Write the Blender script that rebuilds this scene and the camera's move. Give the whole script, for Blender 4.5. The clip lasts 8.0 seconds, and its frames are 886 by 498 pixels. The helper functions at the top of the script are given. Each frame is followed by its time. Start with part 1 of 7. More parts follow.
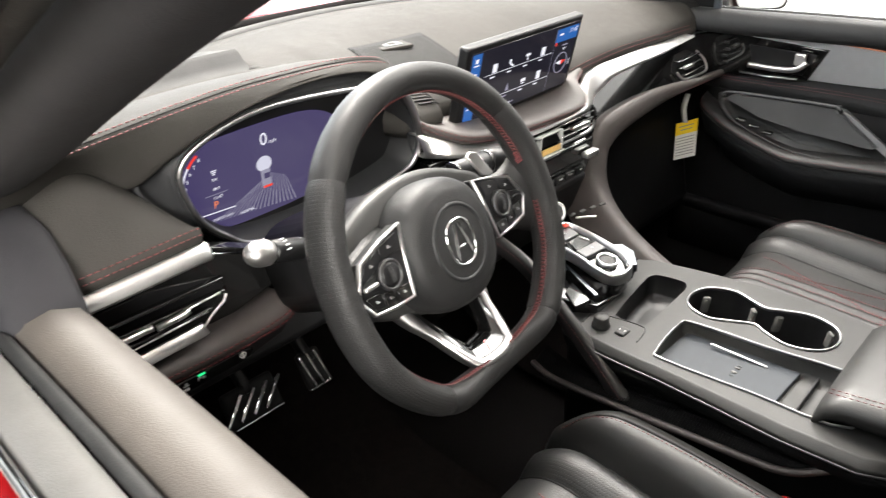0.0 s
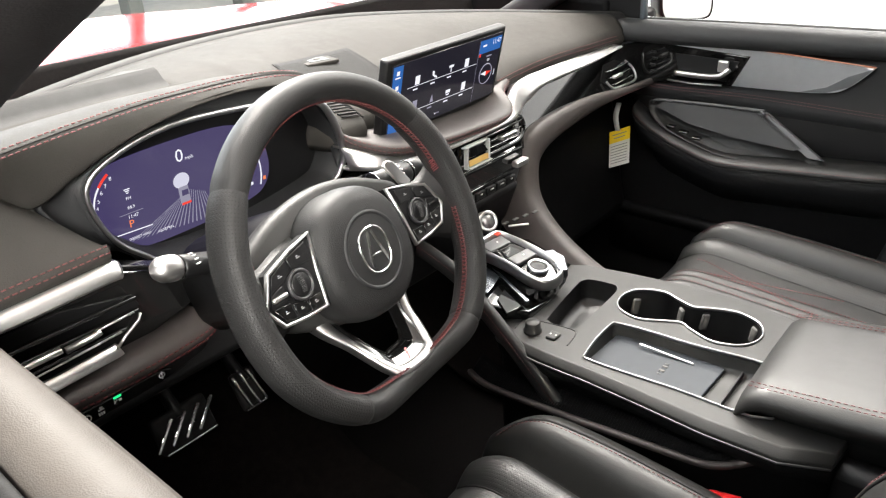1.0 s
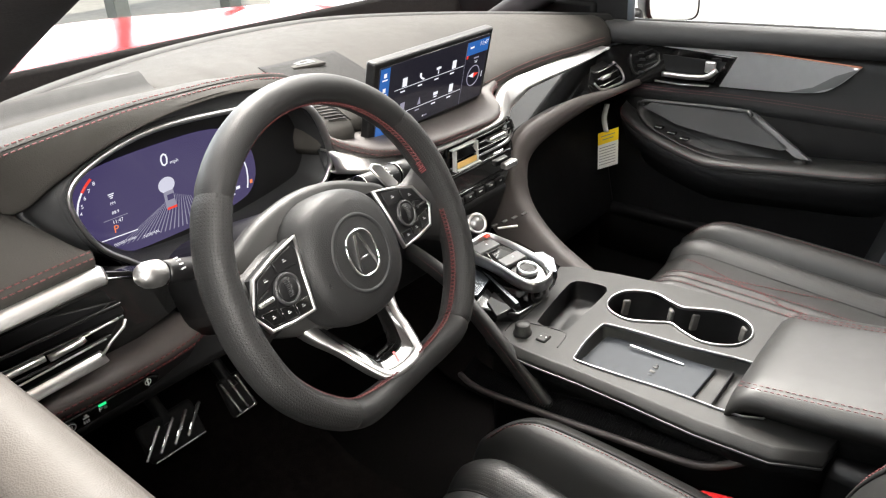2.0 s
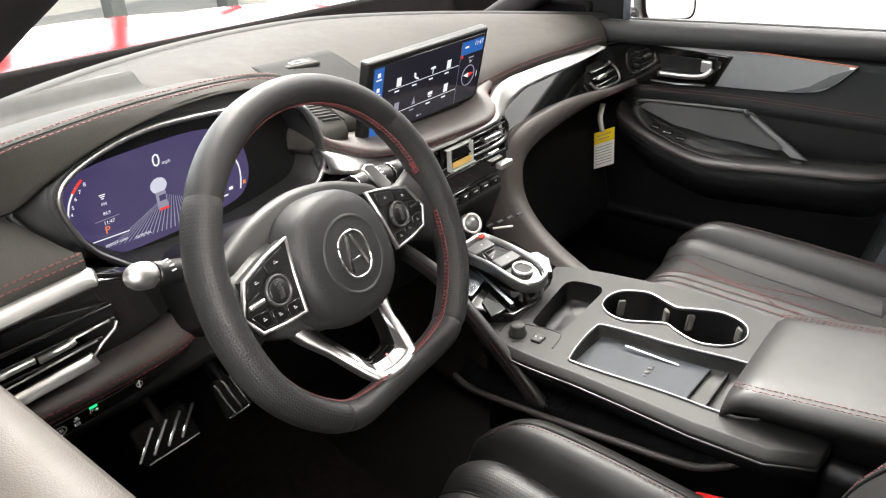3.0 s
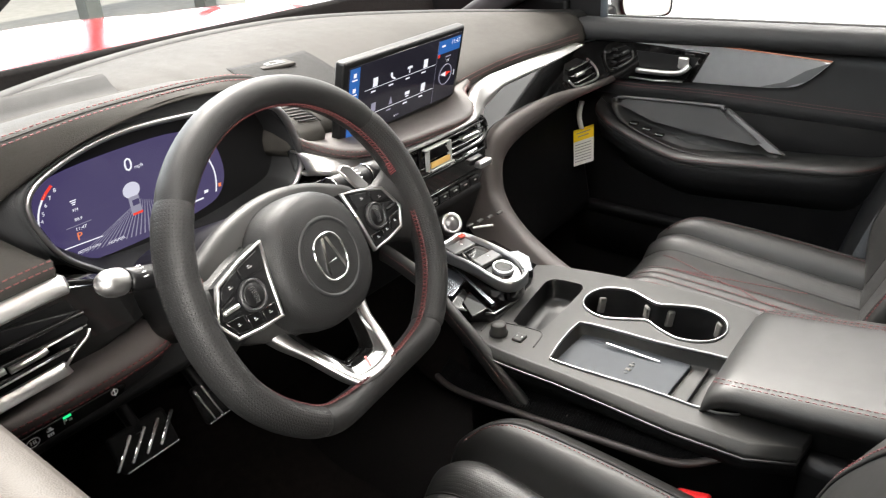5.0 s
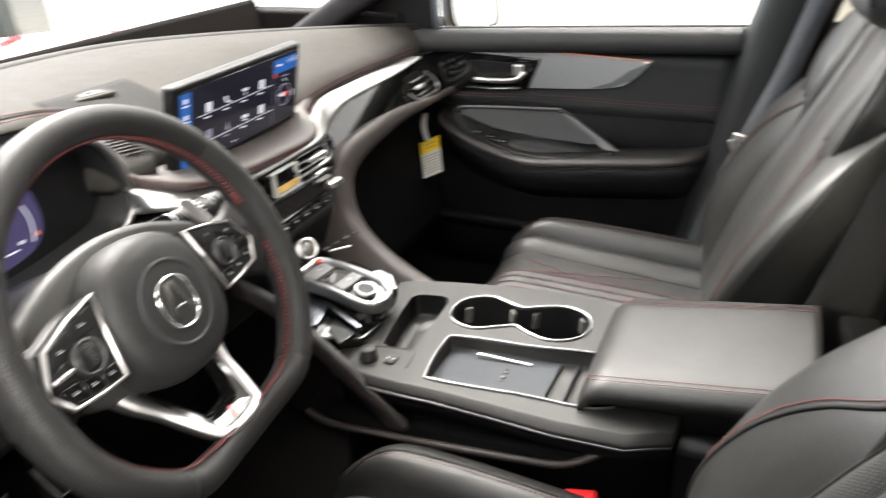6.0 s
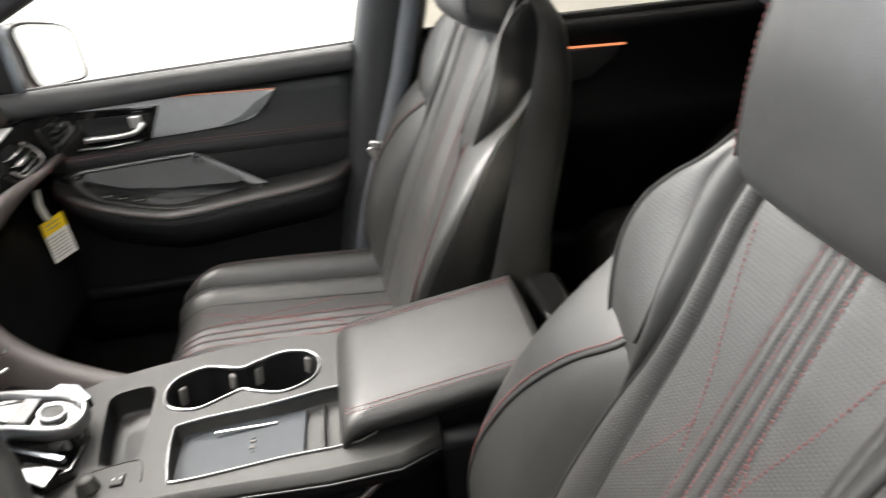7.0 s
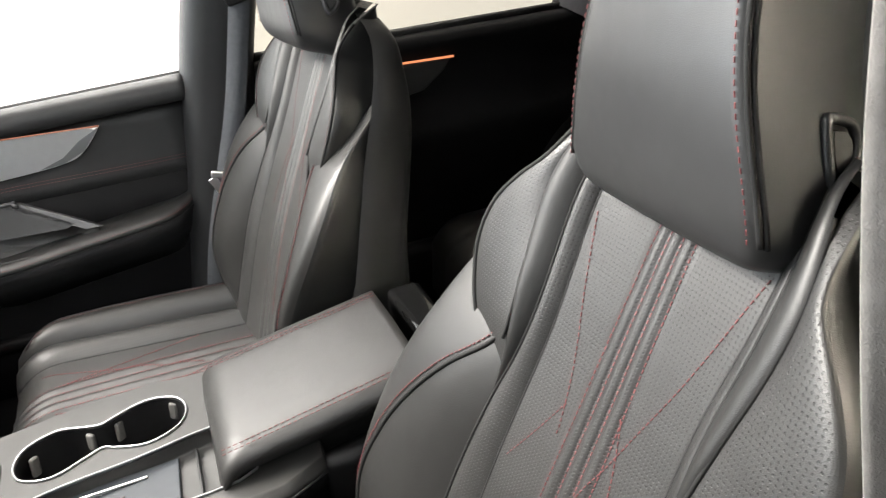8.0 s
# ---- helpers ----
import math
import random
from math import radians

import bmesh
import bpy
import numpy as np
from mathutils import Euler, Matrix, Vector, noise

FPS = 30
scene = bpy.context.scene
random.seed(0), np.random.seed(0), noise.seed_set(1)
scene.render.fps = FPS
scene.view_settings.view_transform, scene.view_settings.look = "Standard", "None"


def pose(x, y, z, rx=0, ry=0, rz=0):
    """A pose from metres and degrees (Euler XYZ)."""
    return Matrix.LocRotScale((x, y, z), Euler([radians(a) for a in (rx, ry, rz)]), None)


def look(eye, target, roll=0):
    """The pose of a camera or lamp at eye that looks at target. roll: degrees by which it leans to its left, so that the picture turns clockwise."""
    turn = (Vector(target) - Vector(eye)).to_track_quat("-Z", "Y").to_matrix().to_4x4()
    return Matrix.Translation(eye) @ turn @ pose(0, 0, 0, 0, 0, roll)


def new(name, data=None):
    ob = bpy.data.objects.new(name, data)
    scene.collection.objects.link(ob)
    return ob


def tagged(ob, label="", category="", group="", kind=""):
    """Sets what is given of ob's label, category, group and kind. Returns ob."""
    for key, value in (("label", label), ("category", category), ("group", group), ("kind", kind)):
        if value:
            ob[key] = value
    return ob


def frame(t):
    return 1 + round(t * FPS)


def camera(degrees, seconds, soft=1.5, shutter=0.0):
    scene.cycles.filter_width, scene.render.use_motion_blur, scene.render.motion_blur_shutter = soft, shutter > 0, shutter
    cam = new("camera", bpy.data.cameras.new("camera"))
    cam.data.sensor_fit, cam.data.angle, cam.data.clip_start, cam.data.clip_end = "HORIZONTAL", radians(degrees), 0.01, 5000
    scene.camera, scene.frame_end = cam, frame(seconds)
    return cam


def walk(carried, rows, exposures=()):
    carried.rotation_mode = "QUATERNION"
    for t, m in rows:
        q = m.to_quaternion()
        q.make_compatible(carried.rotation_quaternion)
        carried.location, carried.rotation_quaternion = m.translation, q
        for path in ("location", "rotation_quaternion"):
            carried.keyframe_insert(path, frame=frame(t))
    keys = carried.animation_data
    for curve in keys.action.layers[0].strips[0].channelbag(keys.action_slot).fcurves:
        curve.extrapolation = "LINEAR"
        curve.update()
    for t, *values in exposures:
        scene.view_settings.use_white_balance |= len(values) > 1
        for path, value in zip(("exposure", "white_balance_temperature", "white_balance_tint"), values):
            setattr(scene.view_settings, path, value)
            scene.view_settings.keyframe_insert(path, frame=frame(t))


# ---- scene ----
cam = camera(63.0, 8.0, soft=1.2, shutter=0.5)
PATH = [
    (0, (-0.824, -0.407, 1.361), (0.427, 0.817, 0.393), -1.7),
    (0.5, (-0.804, -0.434, 1.354), (0.508, 0.748, 0.415), -2.1),
    (1, (-0.799, -0.444, 1.35), (0.542, 0.717, 0.425), -2.3),
    (1.5, (-0.797, -0.443, 1.348), (0.558, 0.705, 0.429), -2.4),
    (3, (-0.788, -0.444, 1.347), (0.575, 0.694, 0.426), -2.4),
    (3.5, (-0.785, -0.445, 1.346), (0.582, 0.688, 0.424), -2.4),
    (4, (-0.782, -0.446, 1.346), (0.585, 0.684, 0.421), -2.5),
    (5.5, (-0.776, -0.446, 1.346), (0.66, 0.594, 0.421), -3.2),
    (6, (-0.757, -0.423, 1.336), (0.853, 0.346, 0.433), -2.9),
    (6.5, (-0.736, -0.369, 1.345), (1.026, -0.112, 0.433), -3.8),
    (7, (-0.74, -0.33, 1.349), (1.028, -0.536, 0.436), -5.2),
    (7.5, (-0.747, -0.312, 1.365), (0.952, -0.81, 0.436), -6.4),
    (8, (-0.747, -0.317, 1.353), (0.929, -0.925, 0.446), -5.9),
]
walk(cam, [(t, look(eye, target, roll)) for t, eye, target, roll in PATH], exposures=((0, 0.08), (5.5, 0.09), (7.0, 0.09), (8, 0.15)))

# daylight outside the showroom's glass front
scene.view_settings.exposure = 0.0
world = bpy.data.worlds.new("world")
scene.world = world
world.use_nodes = True
sky = world.node_tree.nodes.new("ShaderNodeTexSky")
sky.sky_type, sky.sun_disc = "NISHITA", False
sky.sun_elevation, sky.sun_rotation = radians(50.6), radians(149)
world.node_tree.links.new(sky.outputs[0], world.node_tree.nodes["Background"].inputs[0])
world.node_tree.nodes["Background"].inputs[1].default_value = 0.15
sun = bpy.data.lights.new("sun", "SUN")
sun.energy, sun.angle, sun.color = 3.0, radians(0.5), (1, 0.95, 0.86)
new("sun", sun).matrix_world = look((3, -5, 7.1), (0, 0, 0))


def lamp(name, where, aim, sx, sy, power, tint=(1, 1, 1)):
    data = bpy.data.lights.new(name, "AREA")
    data.shape, data.size, data.size_y, data.energy, data.color = "RECTANGLE", sx, sy, power, tint
    ob = new(name, data)
    ob.matrix_world = look(where, aim)
    return ob


# unseen showroom ceiling panels, the tall windows and two added fill lights
lamp("ceiling_lamp_front", (1.0, 2.2, 3.45), (0.7, 1.6, 0), 1.6, 1.2, 730, (1, 0.95, 0.88))
lamp("ceiling_lamp_driver_side", (-1.9, -1.9, 3.3), (-0.6, 0.2, 1.0), 1.2, 1.4, 120, (1, 0.95, 0.88))
lamp("ceiling_lamp_passenger_side", (2.3, 0.2, 3.45), (1.2, -0.1, 0), 2.0, 1.6, 290, (1, 0.96, 0.9))
lamp("window_light_front", (0.9, 6.4, 1.9), (0, 0, 1.2), 7.8, 2.4, 600, (0.86, 0.94, 1.0))
# added fill towards the passenger door, hung well below the ceiling
lamp("fill_light_corner", (-3.0, 0.7, 2.7), (0.5, 0.0, 1.0), 1.2, 1.2, 60, (0.93, 0.97, 1.0))
# added fill on the left dash pad, free of any wall
lamp("fill_light_driver_side", (-2.6, -2.4, 2.35), (-0.62, 0.2, 1.08), 1.2, 0.9, 330, (1, 0.96, 0.9))


# ---- shape helpers ----
def V(*a):
    return Vector(a)


def spline(pts, n=8, closed=False):
    """Catmull-Rom through pts, n steps a span."""
    p = [Vector(q) for q in pts]
    m, out = len(p), []
    for i in range(m if closed else m - 1):
        a, b, c, d = (p[(i + k) % m] if closed else p[min(max(i + k, 0), m - 1)] for k in (-1, 0, 1, 2))
        for j in range(n):
            t = j / n
            out.append(0.5 * (2 * b + (c - a) * t + (2 * a - 5 * b + 4 * c - d) * t * t + (3 * b - a - 3 * c + d) * t ** 3))
    return out if closed else out + [p[-1]]


def curve1(x, keys):
    """Smooth value at x from (x, value) keys."""
    if x <= keys[0][0]:
        return keys[0][1]
    for (x0, v0), (x1, v1) in zip(keys, keys[1:]):
        if x <= x1:
            t = (x - x0) / (x1 - x0)
            return v0 + (v1 - v0) * t * t * (3 - 2 * t)
    return keys[-1][1]


def flow(x, keys):
    """Value at x on a smooth line through (x, value) keys."""
    if x <= keys[0][0]:
        return keys[0][1]
    if x >= keys[-1][0]:
        return keys[-1][1]
    n = len(keys)
    for i in range(n - 1):
        (x0, v0), (x1, v1) = keys[i], keys[i + 1]
        if x <= x1:
            h, t = x1 - x0, (x - x0) / (x1 - x0)
            xa, va = keys[max(i - 1, 0)]
            xb, vb = keys[min(i + 2, n - 1)]
            m0, m1 = (v1 - va) / (x1 - xa) * h, (vb - v0) / (xb - x0) * h
            return v0 * (1 + 2 * t) * (1 - t) ** 2 + m0 * t * (1 - t) ** 2 + v1 * t * t * (3 - 2 * t) + m1 * t * t * (t - 1)


def along(pts, u):
    """Point at share u of a polyline."""
    d = [0.0]
    for a, b in zip(pts, pts[1:]):
        d.append(d[-1] + (b - a).length)
    want = u * d[-1]
    for i in range(len(pts) - 1):
        if want <= d[i + 1] or i == len(pts) - 2:
            s = (want - d[i]) / max(d[i + 1] - d[i], 1e-9)
            return pts[i].lerp(pts[i + 1], s)


def even(pts, step):
    n = max(2, round(sum((b - a).length for a, b in zip(pts, pts[1:])) / step))
    return [along(pts, i / n) for i in range(n + 1)]


def sheet(bm, rows, closed=False, mat=0):
    """Skin of quads over rows of points."""
    vs = [[bm.verts.new(p) for p in r] for r in rows]
    for r0, r1 in zip(vs, vs[1:]):
        k = len(r0)
        for i in range(k if closed else k - 1):
            j = (i + 1) % k
            f = bm.faces.new((r0[i], r0[j], r1[j], r1[i]))
            f.smooth, f.material_index = True, mat
    return vs


def ring(n, a, b=None, power=2.0, start=0.0):
    """Superellipse outline, 2D."""
    b = a if b is None else b
    out = []
    for i in range(n):
        t = start + 2 * math.pi * i / n
        c, s = math.cos(t), math.sin(t)
        out.append((a * math.copysign(abs(c) ** (2 / power), c), b * math.copysign(abs(s) ** (2 / power), s)))
    return out


def sweep(bm, path, prof, up=(0, 0, 1), closed=False, cap=True, size=None, mat=0):
    """A closed 2D outline (sideways, upwards) carried along a path."""
    n, rows = len(path), []
    for i, p in enumerate(path):
        a = path[(i - 1) % n] if closed or i else p
        b = path[(i + 1) % n] if closed or i < n - 1 else p
        t = (b - a).normalized()
        side = t.cross(Vector(up)).normalized()
        top = side.cross(t)
        k = size(i / max(n - 1, 1)) if size else 1.0
        rows.append([p + side * x * k + top * y * k for x, y in prof])
    if closed:
        rows.append(rows[0])
    vs = sheet(bm, rows, True, mat)
    if closed:
        bmesh.ops.remove_doubles(bm, verts=vs[0] + vs[-1], dist=1e-6)
    elif cap:
        for r in (vs[0][::-1], vs[-1]):
            bm.faces.new(r).material_index = mat
    return vs


def tube(bm, path, r, seg=8, closed=False, up=(0, 0, 1), mat=0):
    return sweep(bm, path, ring(seg, r), up, closed, mat=mat)


def rbox(bm, c, s, r=0.004, m=None, seg=2, mat=0):
    """Box with rounded edges, at centre c with sizes s, turned by m."""
    b = bmesh.ops.create_cube(bm, size=1.0)["verts"]
    for v in b:
        v.co = Vector((v.co.x * s[0], v.co.y * s[1], v.co.z * s[2]))
    fs = list({f for v in b for f in v.link_faces})
    r = min(r, 0.49 * min(s))
    if r > 0:
        es = list({e for v in b for e in v.link_edges})
        got = bmesh.ops.bevel(bm, geom=es, offset=r, segments=seg, affect="EDGES", profile=0.5)
        fs = list(set(got["faces"]) | {f for f in fs if f.is_valid})
    vs = {v for f in fs for v in f.verts}
    t = Matrix.Translation(c) @ (m.to_4x4() if m else Matrix.Identity(4))
    for v in vs:
        v.co = t @ v.co
    for f in fs:
        f.smooth, f.material_index = True, mat
    return vs


def slab(bm, outline, place, depth, r=0.0, mat=0):
    """A flat outline (2D) pushed back by depth; place maps (a, b, c) to the world, c towards the viewer."""
    top = [bm.verts.new(place(a, b, 0)) for a, b in outline]
    low = [bm.verts.new(place(a, b, -depth)) for a, b in outline]
    f0 = bm.faces.new(top)
    f1 = bm.faces.new(low[::-1])
    n, fs = len(top), []
    for i in range(n):
        fs.append(bm.faces.new((top[i], low[i], low[(i + 1) % n], top[(i + 1) % n])))
    for f in [f0, f1] + fs:
        f.material_index = mat
    if r > 0:
        got = bmesh.ops.bevel(bm, geom=list(f0.edges), offset=r, segments=3, affect="EDGES", profile=0.5)
        for f in got["faces"]:
            f.smooth, f.material_index = True, mat


def lathe(bm, prof, m, seg=24, mat=0):
    """Outline (radius, height) turned round the local z axis, placed by m."""
    rows = [[m @ Vector((r * math.cos(2 * math.pi * i / seg), r * math.sin(2 * math.pi * i / seg), z)) for i in range(seg)] for r, z in prof]
    vs = sheet(bm, rows, True, mat)
    if prof[0][0] > 1e-5:
        bm.faces.new(vs[0][::-1]).material_index = mat
    if prof[-1][0] > 1e-5:
        bm.faces.new(vs[-1]).material_index = mat


def dashes(bm, path, length=0.0045, gap=0.002, r=0.0005, lift=0.0, up=(0, 0, 1)):
    """A row of stitches along a path."""
    total = sum((b - a).length for a, b in zip(path, path[1:]))
    n = max(1, int(total / (length + gap)))
    for i in range(n):
        a, b = along(path, i / n), along(path, (i + length / (length + gap)) / n)
        t = (b - a).normalized()
        side = t.cross(Vector(up))
        if side.length < 1e-4:
            continue
        side.normalize()
        top = side.cross(t)
        m0 = (a + b) / 2 + top * (lift + r * 0.9)
        q = [a + side * r + top * lift, a - side * r + top * lift, b - side * r + top * lift, b + side * r + top * lift]
        lo = [bm.verts.new(p) for p in q]
        hi = [bm.verts.new(p.lerp(m0, 0.3) + top * r * 1.1) for p in q]
        for k in range(4):
            bm.faces.new((lo[k], lo[(k + 1) % 4], hi[(k + 1) % 4], hi[k]))
        bm.faces.new(hi)


def mesh_of(name, bm, mats, recalc=True):
    if recalc:
        bmesh.ops.recalc_face_normals(bm, faces=bm.faces[:])
    me = bpy.data.meshes.new(name)
    bm.to_mesh(me)
    bm.free()
    for m in mats if isinstance(mats, (list, tuple)) else [mats]:
        me.materials.append(m)
    return me


def thing(name, label, category, where=(0, 0, 0), group="", kind=""):
    ob = new(name)
    ob.location = where
    return tagged(ob, label, category, group, kind)


def uv_sheet(bm, rows, coords, mats):
    """Skin of quads with the panel's own coordinates."""
    layer = bm.loops.layers.uv.verify()
    vs = [[bm.verts.new(p) for p in r] for r in rows]
    for i in range(len(vs) - 1):
        for j in range(len(vs[0]) - 1):
            f = bm.faces.new((vs[i][j], vs[i][j + 1], vs[i + 1][j + 1], vs[i + 1][j]))
            f.smooth, f.material_index = True, mats(i, j)
            for lp, (p, q) in zip(f.loops, ((i, j), (i, j + 1), (i + 1, j + 1), (i + 1, j))):
                lp[layer].uv = coords[p][q]


def part(name, bm, mats, parent=None, label="", solid=0.0, recalc=True, face=None):
    """Links a bmesh, given in world places, as one mesh under its thing; face: the way an open sheet looks."""
    if face:
        bmesh.ops.recalc_face_normals(bm, faces=bm.faces[:])
        recalc = False
        if sum((f.normal * f.calc_area() for f in bm.faces), Vector()).dot(Vector(face)) < 0:
            bmesh.ops.reverse_faces(bm, faces=bm.faces[:])
    ob = new(name, mesh_of(name, bm, mats, recalc))
    if parent:
        ob.parent = parent
        if not parent.parent:
            ob.matrix_parent_inverse = Matrix.Translation(-parent.location)
    if label:
        tagged(ob, label)
    if solid:
        md = ob.modifiers.new("Solidify", "SOLIDIFY")
        md.thickness, md.offset = solid, -1
    return ob


def text_mesh(body, size, place, mats, parent, name="lettering", align="CENTER", thick=0.0002):
    """Built-in lettering laid on a surface; place maps (a, b, c) to the world."""
    cu = bpy.data.curves.new("letters", "FONT")
    cu.body, cu.size, cu.align_x, cu.align_y, cu.resolution_u = body, size, align, "CENTER", 2
    tmp = bpy.data.objects.new("letters", cu)
    me0 = tmp.to_mesh()
    bm = bmesh.new()
    bm.from_mesh(me0)
    tmp.to_mesh_clear()
    bpy.data.objects.remove(tmp)
    for v in bm.verts:
        v.co = place(v.co.x, v.co.y, thick)
    return part(name, bm, mats, parent)


# ---- materials ----
def nodes_of(name):
    m = bpy.data.materials.new(name)
    m.use_nodes = True
    nt = m.node_tree
    return m, nt, nt.nodes["Principled BSDF"]


def mix_rgb(nt, fac, a, b):
    n = nt.nodes.new("ShaderNodeMix")
    n.data_type = "RGBA"
    n.inputs["A"].default_value, n.inputs["B"].default_value = (*a, 1), (*b, 1)
    nt.links.new(fac, n.inputs["Factor"])
    return n.outputs["Result"]


def noise_tex(nt, scale, detail=3, rough=0.5, vec=None):
    n = nt.nodes.new("ShaderNodeTexNoise")
    n.inputs["Scale"].default_value, n.inputs["Detail"].default_value, n.inputs["Roughness"].default_value = scale, detail, rough
    if vec:
        nt.links.new(vec, n.inputs["Vector"])
    return n.outputs["Fac"]


def ramp(nt, fac, lo, hi):
    n = nt.nodes.new("ShaderNodeMapRange")
    n.inputs["From Min"].default_value, n.inputs["From Max"].default_value = lo, hi
    nt.links.new(fac, n.inputs["Value"])
    return n.outputs["Result"]


def place_vec(nt):
    return nt.nodes.new("ShaderNodeTexCoord").outputs["Object"]


def bump(nt, bs, height, dist, strength=1.0, after=None):
    b = nt.nodes.new("ShaderNodeBump")
    b.inputs["Distance"].default_value, b.inputs["Strength"].default_value = dist, strength
    nt.links.new(height, b.inputs["Height"])
    if after:
        nt.links.new(after, b.inputs["Normal"])
    nt.links.new(b.outputs["Normal"], bs.inputs["Normal"])
    return b.outputs["Normal"]


def leather(name, a, b, rough=0.48, grain=900, holes=False, relief=0.00025, gloss=0.5, pitch=0.0037):
    m, nt, bs = nodes_of(name)
    vec = place_vec(nt)
    big, fine = noise_tex(nt, 9, 4, 0.6, vec), noise_tex(nt, 60, 5, 0.65, vec)
    col = mix_rgb(nt, ramp(nt, big, 0.3, 0.7), a, b)
    vo = nt.nodes.new("ShaderNodeTexVoronoi")
    vo.inputs["Scale"].default_value = grain
    nt.links.new(vec, vo.inputs["Vector"])
    rr = nt.nodes.new("ShaderNodeMapRange")
    rr.inputs["To Min"].default_value, rr.inputs["To Max"].default_value = rough - 0.07, rough + 0.09
    nt.links.new(fine, rr.inputs["Value"])
    nt.links.new(rr.outputs["Result"], bs.inputs["Roughness"])
    n1 = bump(nt, bs, vo.outputs["Distance"], relief, 0.5)
    n2 = bump(nt, bs, noise_tex(nt, 24, 2, 0.5, vec), 0.0014, 0.5, n1)
    if holes:
        # rows of small punched holes in the panel's own plane
        uv = nt.nodes.new("ShaderNodeUVMap")
        wv = nt.nodes.new("ShaderNodeVectorMath")
        wv.operation = "SCALE"
        wv.inputs["Scale"].default_value = 1 / pitch
        nt.links.new(uv.outputs["UV"], wv.inputs[0])
        fr = nt.nodes.new("ShaderNodeVectorMath")
        fr.operation = "FRACTION"
        nt.links.new(wv.outputs[0], fr.inputs[0])
        di = nt.nodes.new("ShaderNodeVectorMath")
        di.operation = "DISTANCE"
        di.inputs[1].default_value = (0.5, 0.5, 0)
        nt.links.new(fr.outputs[0], di.inputs[0])
        dot = ramp(nt, di.outputs["Value"], 0.17, 0.25)
        mx = nt.nodes.new("ShaderNodeMix")
        mx.data_type = "RGBA"
        mx.inputs["A"].default_value = (0.003, 0.003, 0.003, 1)
        nt.links.new(col, mx.inputs["B"])
        nt.links.new(dot, mx.inputs["Factor"])
        col = mx.outputs["Result"]
        bump(nt, bs, dot, 0.0004, 0.6, n2)
    nt.links.new(col, bs.inputs["Base Color"])
    bs.inputs["Specular IOR Level"].default_value = gloss
    return m


def plain(name, a, b, rough=0.5, metal=0.0, scale=25, grain=0.0, grain_scale=700, spread=0.06, coat=0.0, gloss=0.5):
    m, nt, bs = nodes_of(name)
    vec = place_vec(nt)
    nt.links.new(mix_rgb(nt, ramp(nt, noise_tex(nt, scale, 4, 0.6, vec), 0.3, 0.7), a, b), bs.inputs["Base Color"])
    rr = nt.nodes.new("ShaderNodeMapRange")
    rr.inputs["To Min"].default_value, rr.inputs["To Max"].default_value = max(rough - spread, 0.02), rough + spread
    nt.links.new(noise_tex(nt, scale * 3, 5, 0.65, vec), rr.inputs["Value"])
    nt.links.new(rr.outputs["Result"], bs.inputs["Roughness"])
    bs.inputs["Metallic"].default_value = metal
    bs.inputs["Coat Weight"].default_value = coat
    bs.inputs["Specular IOR Level"].default_value = gloss
    if grain:
        bump(nt, bs, noise_tex(nt, grain_scale, 2, 0.5, vec), grain, 0.6)
    return m


def glow(name, col, power, base=(0.01, 0.01, 0.01), rough=0.15):
    m, nt, bs = nodes_of(name)
    bs.inputs["Base Color"].default_value, bs.inputs["Roughness"].default_value = (*base, 1), rough
    bs.inputs["Emission Color"].default_value, bs.inputs["Emission Strength"].default_value = (*col, 1), power
    return m


LEATHER = leather("black_leather", (0.0108, 0.0108, 0.0105), (0.0148, 0.0146, 0.0141), 0.46, 1100, relief=0.00018, gloss=0.5)
LEATHER_HOLES = leather("perforated_leather", (0.0145, 0.0145, 0.0142), (0.0195, 0.0192, 0.0187), 0.47, 1100, holes=True, relief=0.0002, gloss=0.6)
# darker copy of the seat leather, with the flanks' shade in its colour
FLANK_SHADE = leather("shaded_flank_leather", (0.0085, 0.0085, 0.0085), (0.0105, 0.0105, 0.0105), 0.5, 1100, relief=0.00018, gloss=0.2)
HEAD_SKIN = leather("headrest_leather", (0.0175, 0.0175, 0.0178), (0.022, 0.022, 0.0222), 0.42, 1300, relief=0.0001, gloss=0.65)
DASH_SKIN = leather("dash_skin", (0.028, 0.0263, 0.024), (0.0355, 0.0333, 0.0305), 0.66, 700, relief=0.0004, gloss=0.09)
SOFT = leather("soft_trim", (0.0130, 0.0134, 0.0142), (0.0175, 0.018, 0.019), 0.52, 1100, relief=0.0003, gloss=0.34)
BROWN_PAD = leather("knee_pad_skin", (0.034, 0.028, 0.026), (0.042, 0.035, 0.033), 0.6, 800)
SILL_SKIN = leather("sill_skin", (0.036, 0.030, 0.025), (0.045, 0.038, 0.0315), 0.62, 800, relief=0.0003)
WHEEL_SKIN = leather("wheel_leather", (0.011, 0.011, 0.011), (0.016, 0.0155, 0.0155), 0.5, 1100, relief=0.0003, gloss=0.24)
PLASTIC = plain("dark_plastic", (0.004, 0.004, 0.0043), (0.0065, 0.0065, 0.007), 0.42, grain=0.0002, gloss=0.32)
PLASTIC_GREY = plain("grey_plastic", (0.018, 0.018, 0.0175), (0.0235, 0.0233, 0.0225), 0.5, grain=0.00015, gloss=0.34)
GLOSS = plain("gloss_black", (0.004, 0.004, 0.004), (0.006, 0.006, 0.006), 0.07, spread=0.03, coat=0.4)
SILVER = plain("satin_silver", (0.70, 0.69, 0.68), (0.77, 0.76, 0.75), 0.36, 1.0)
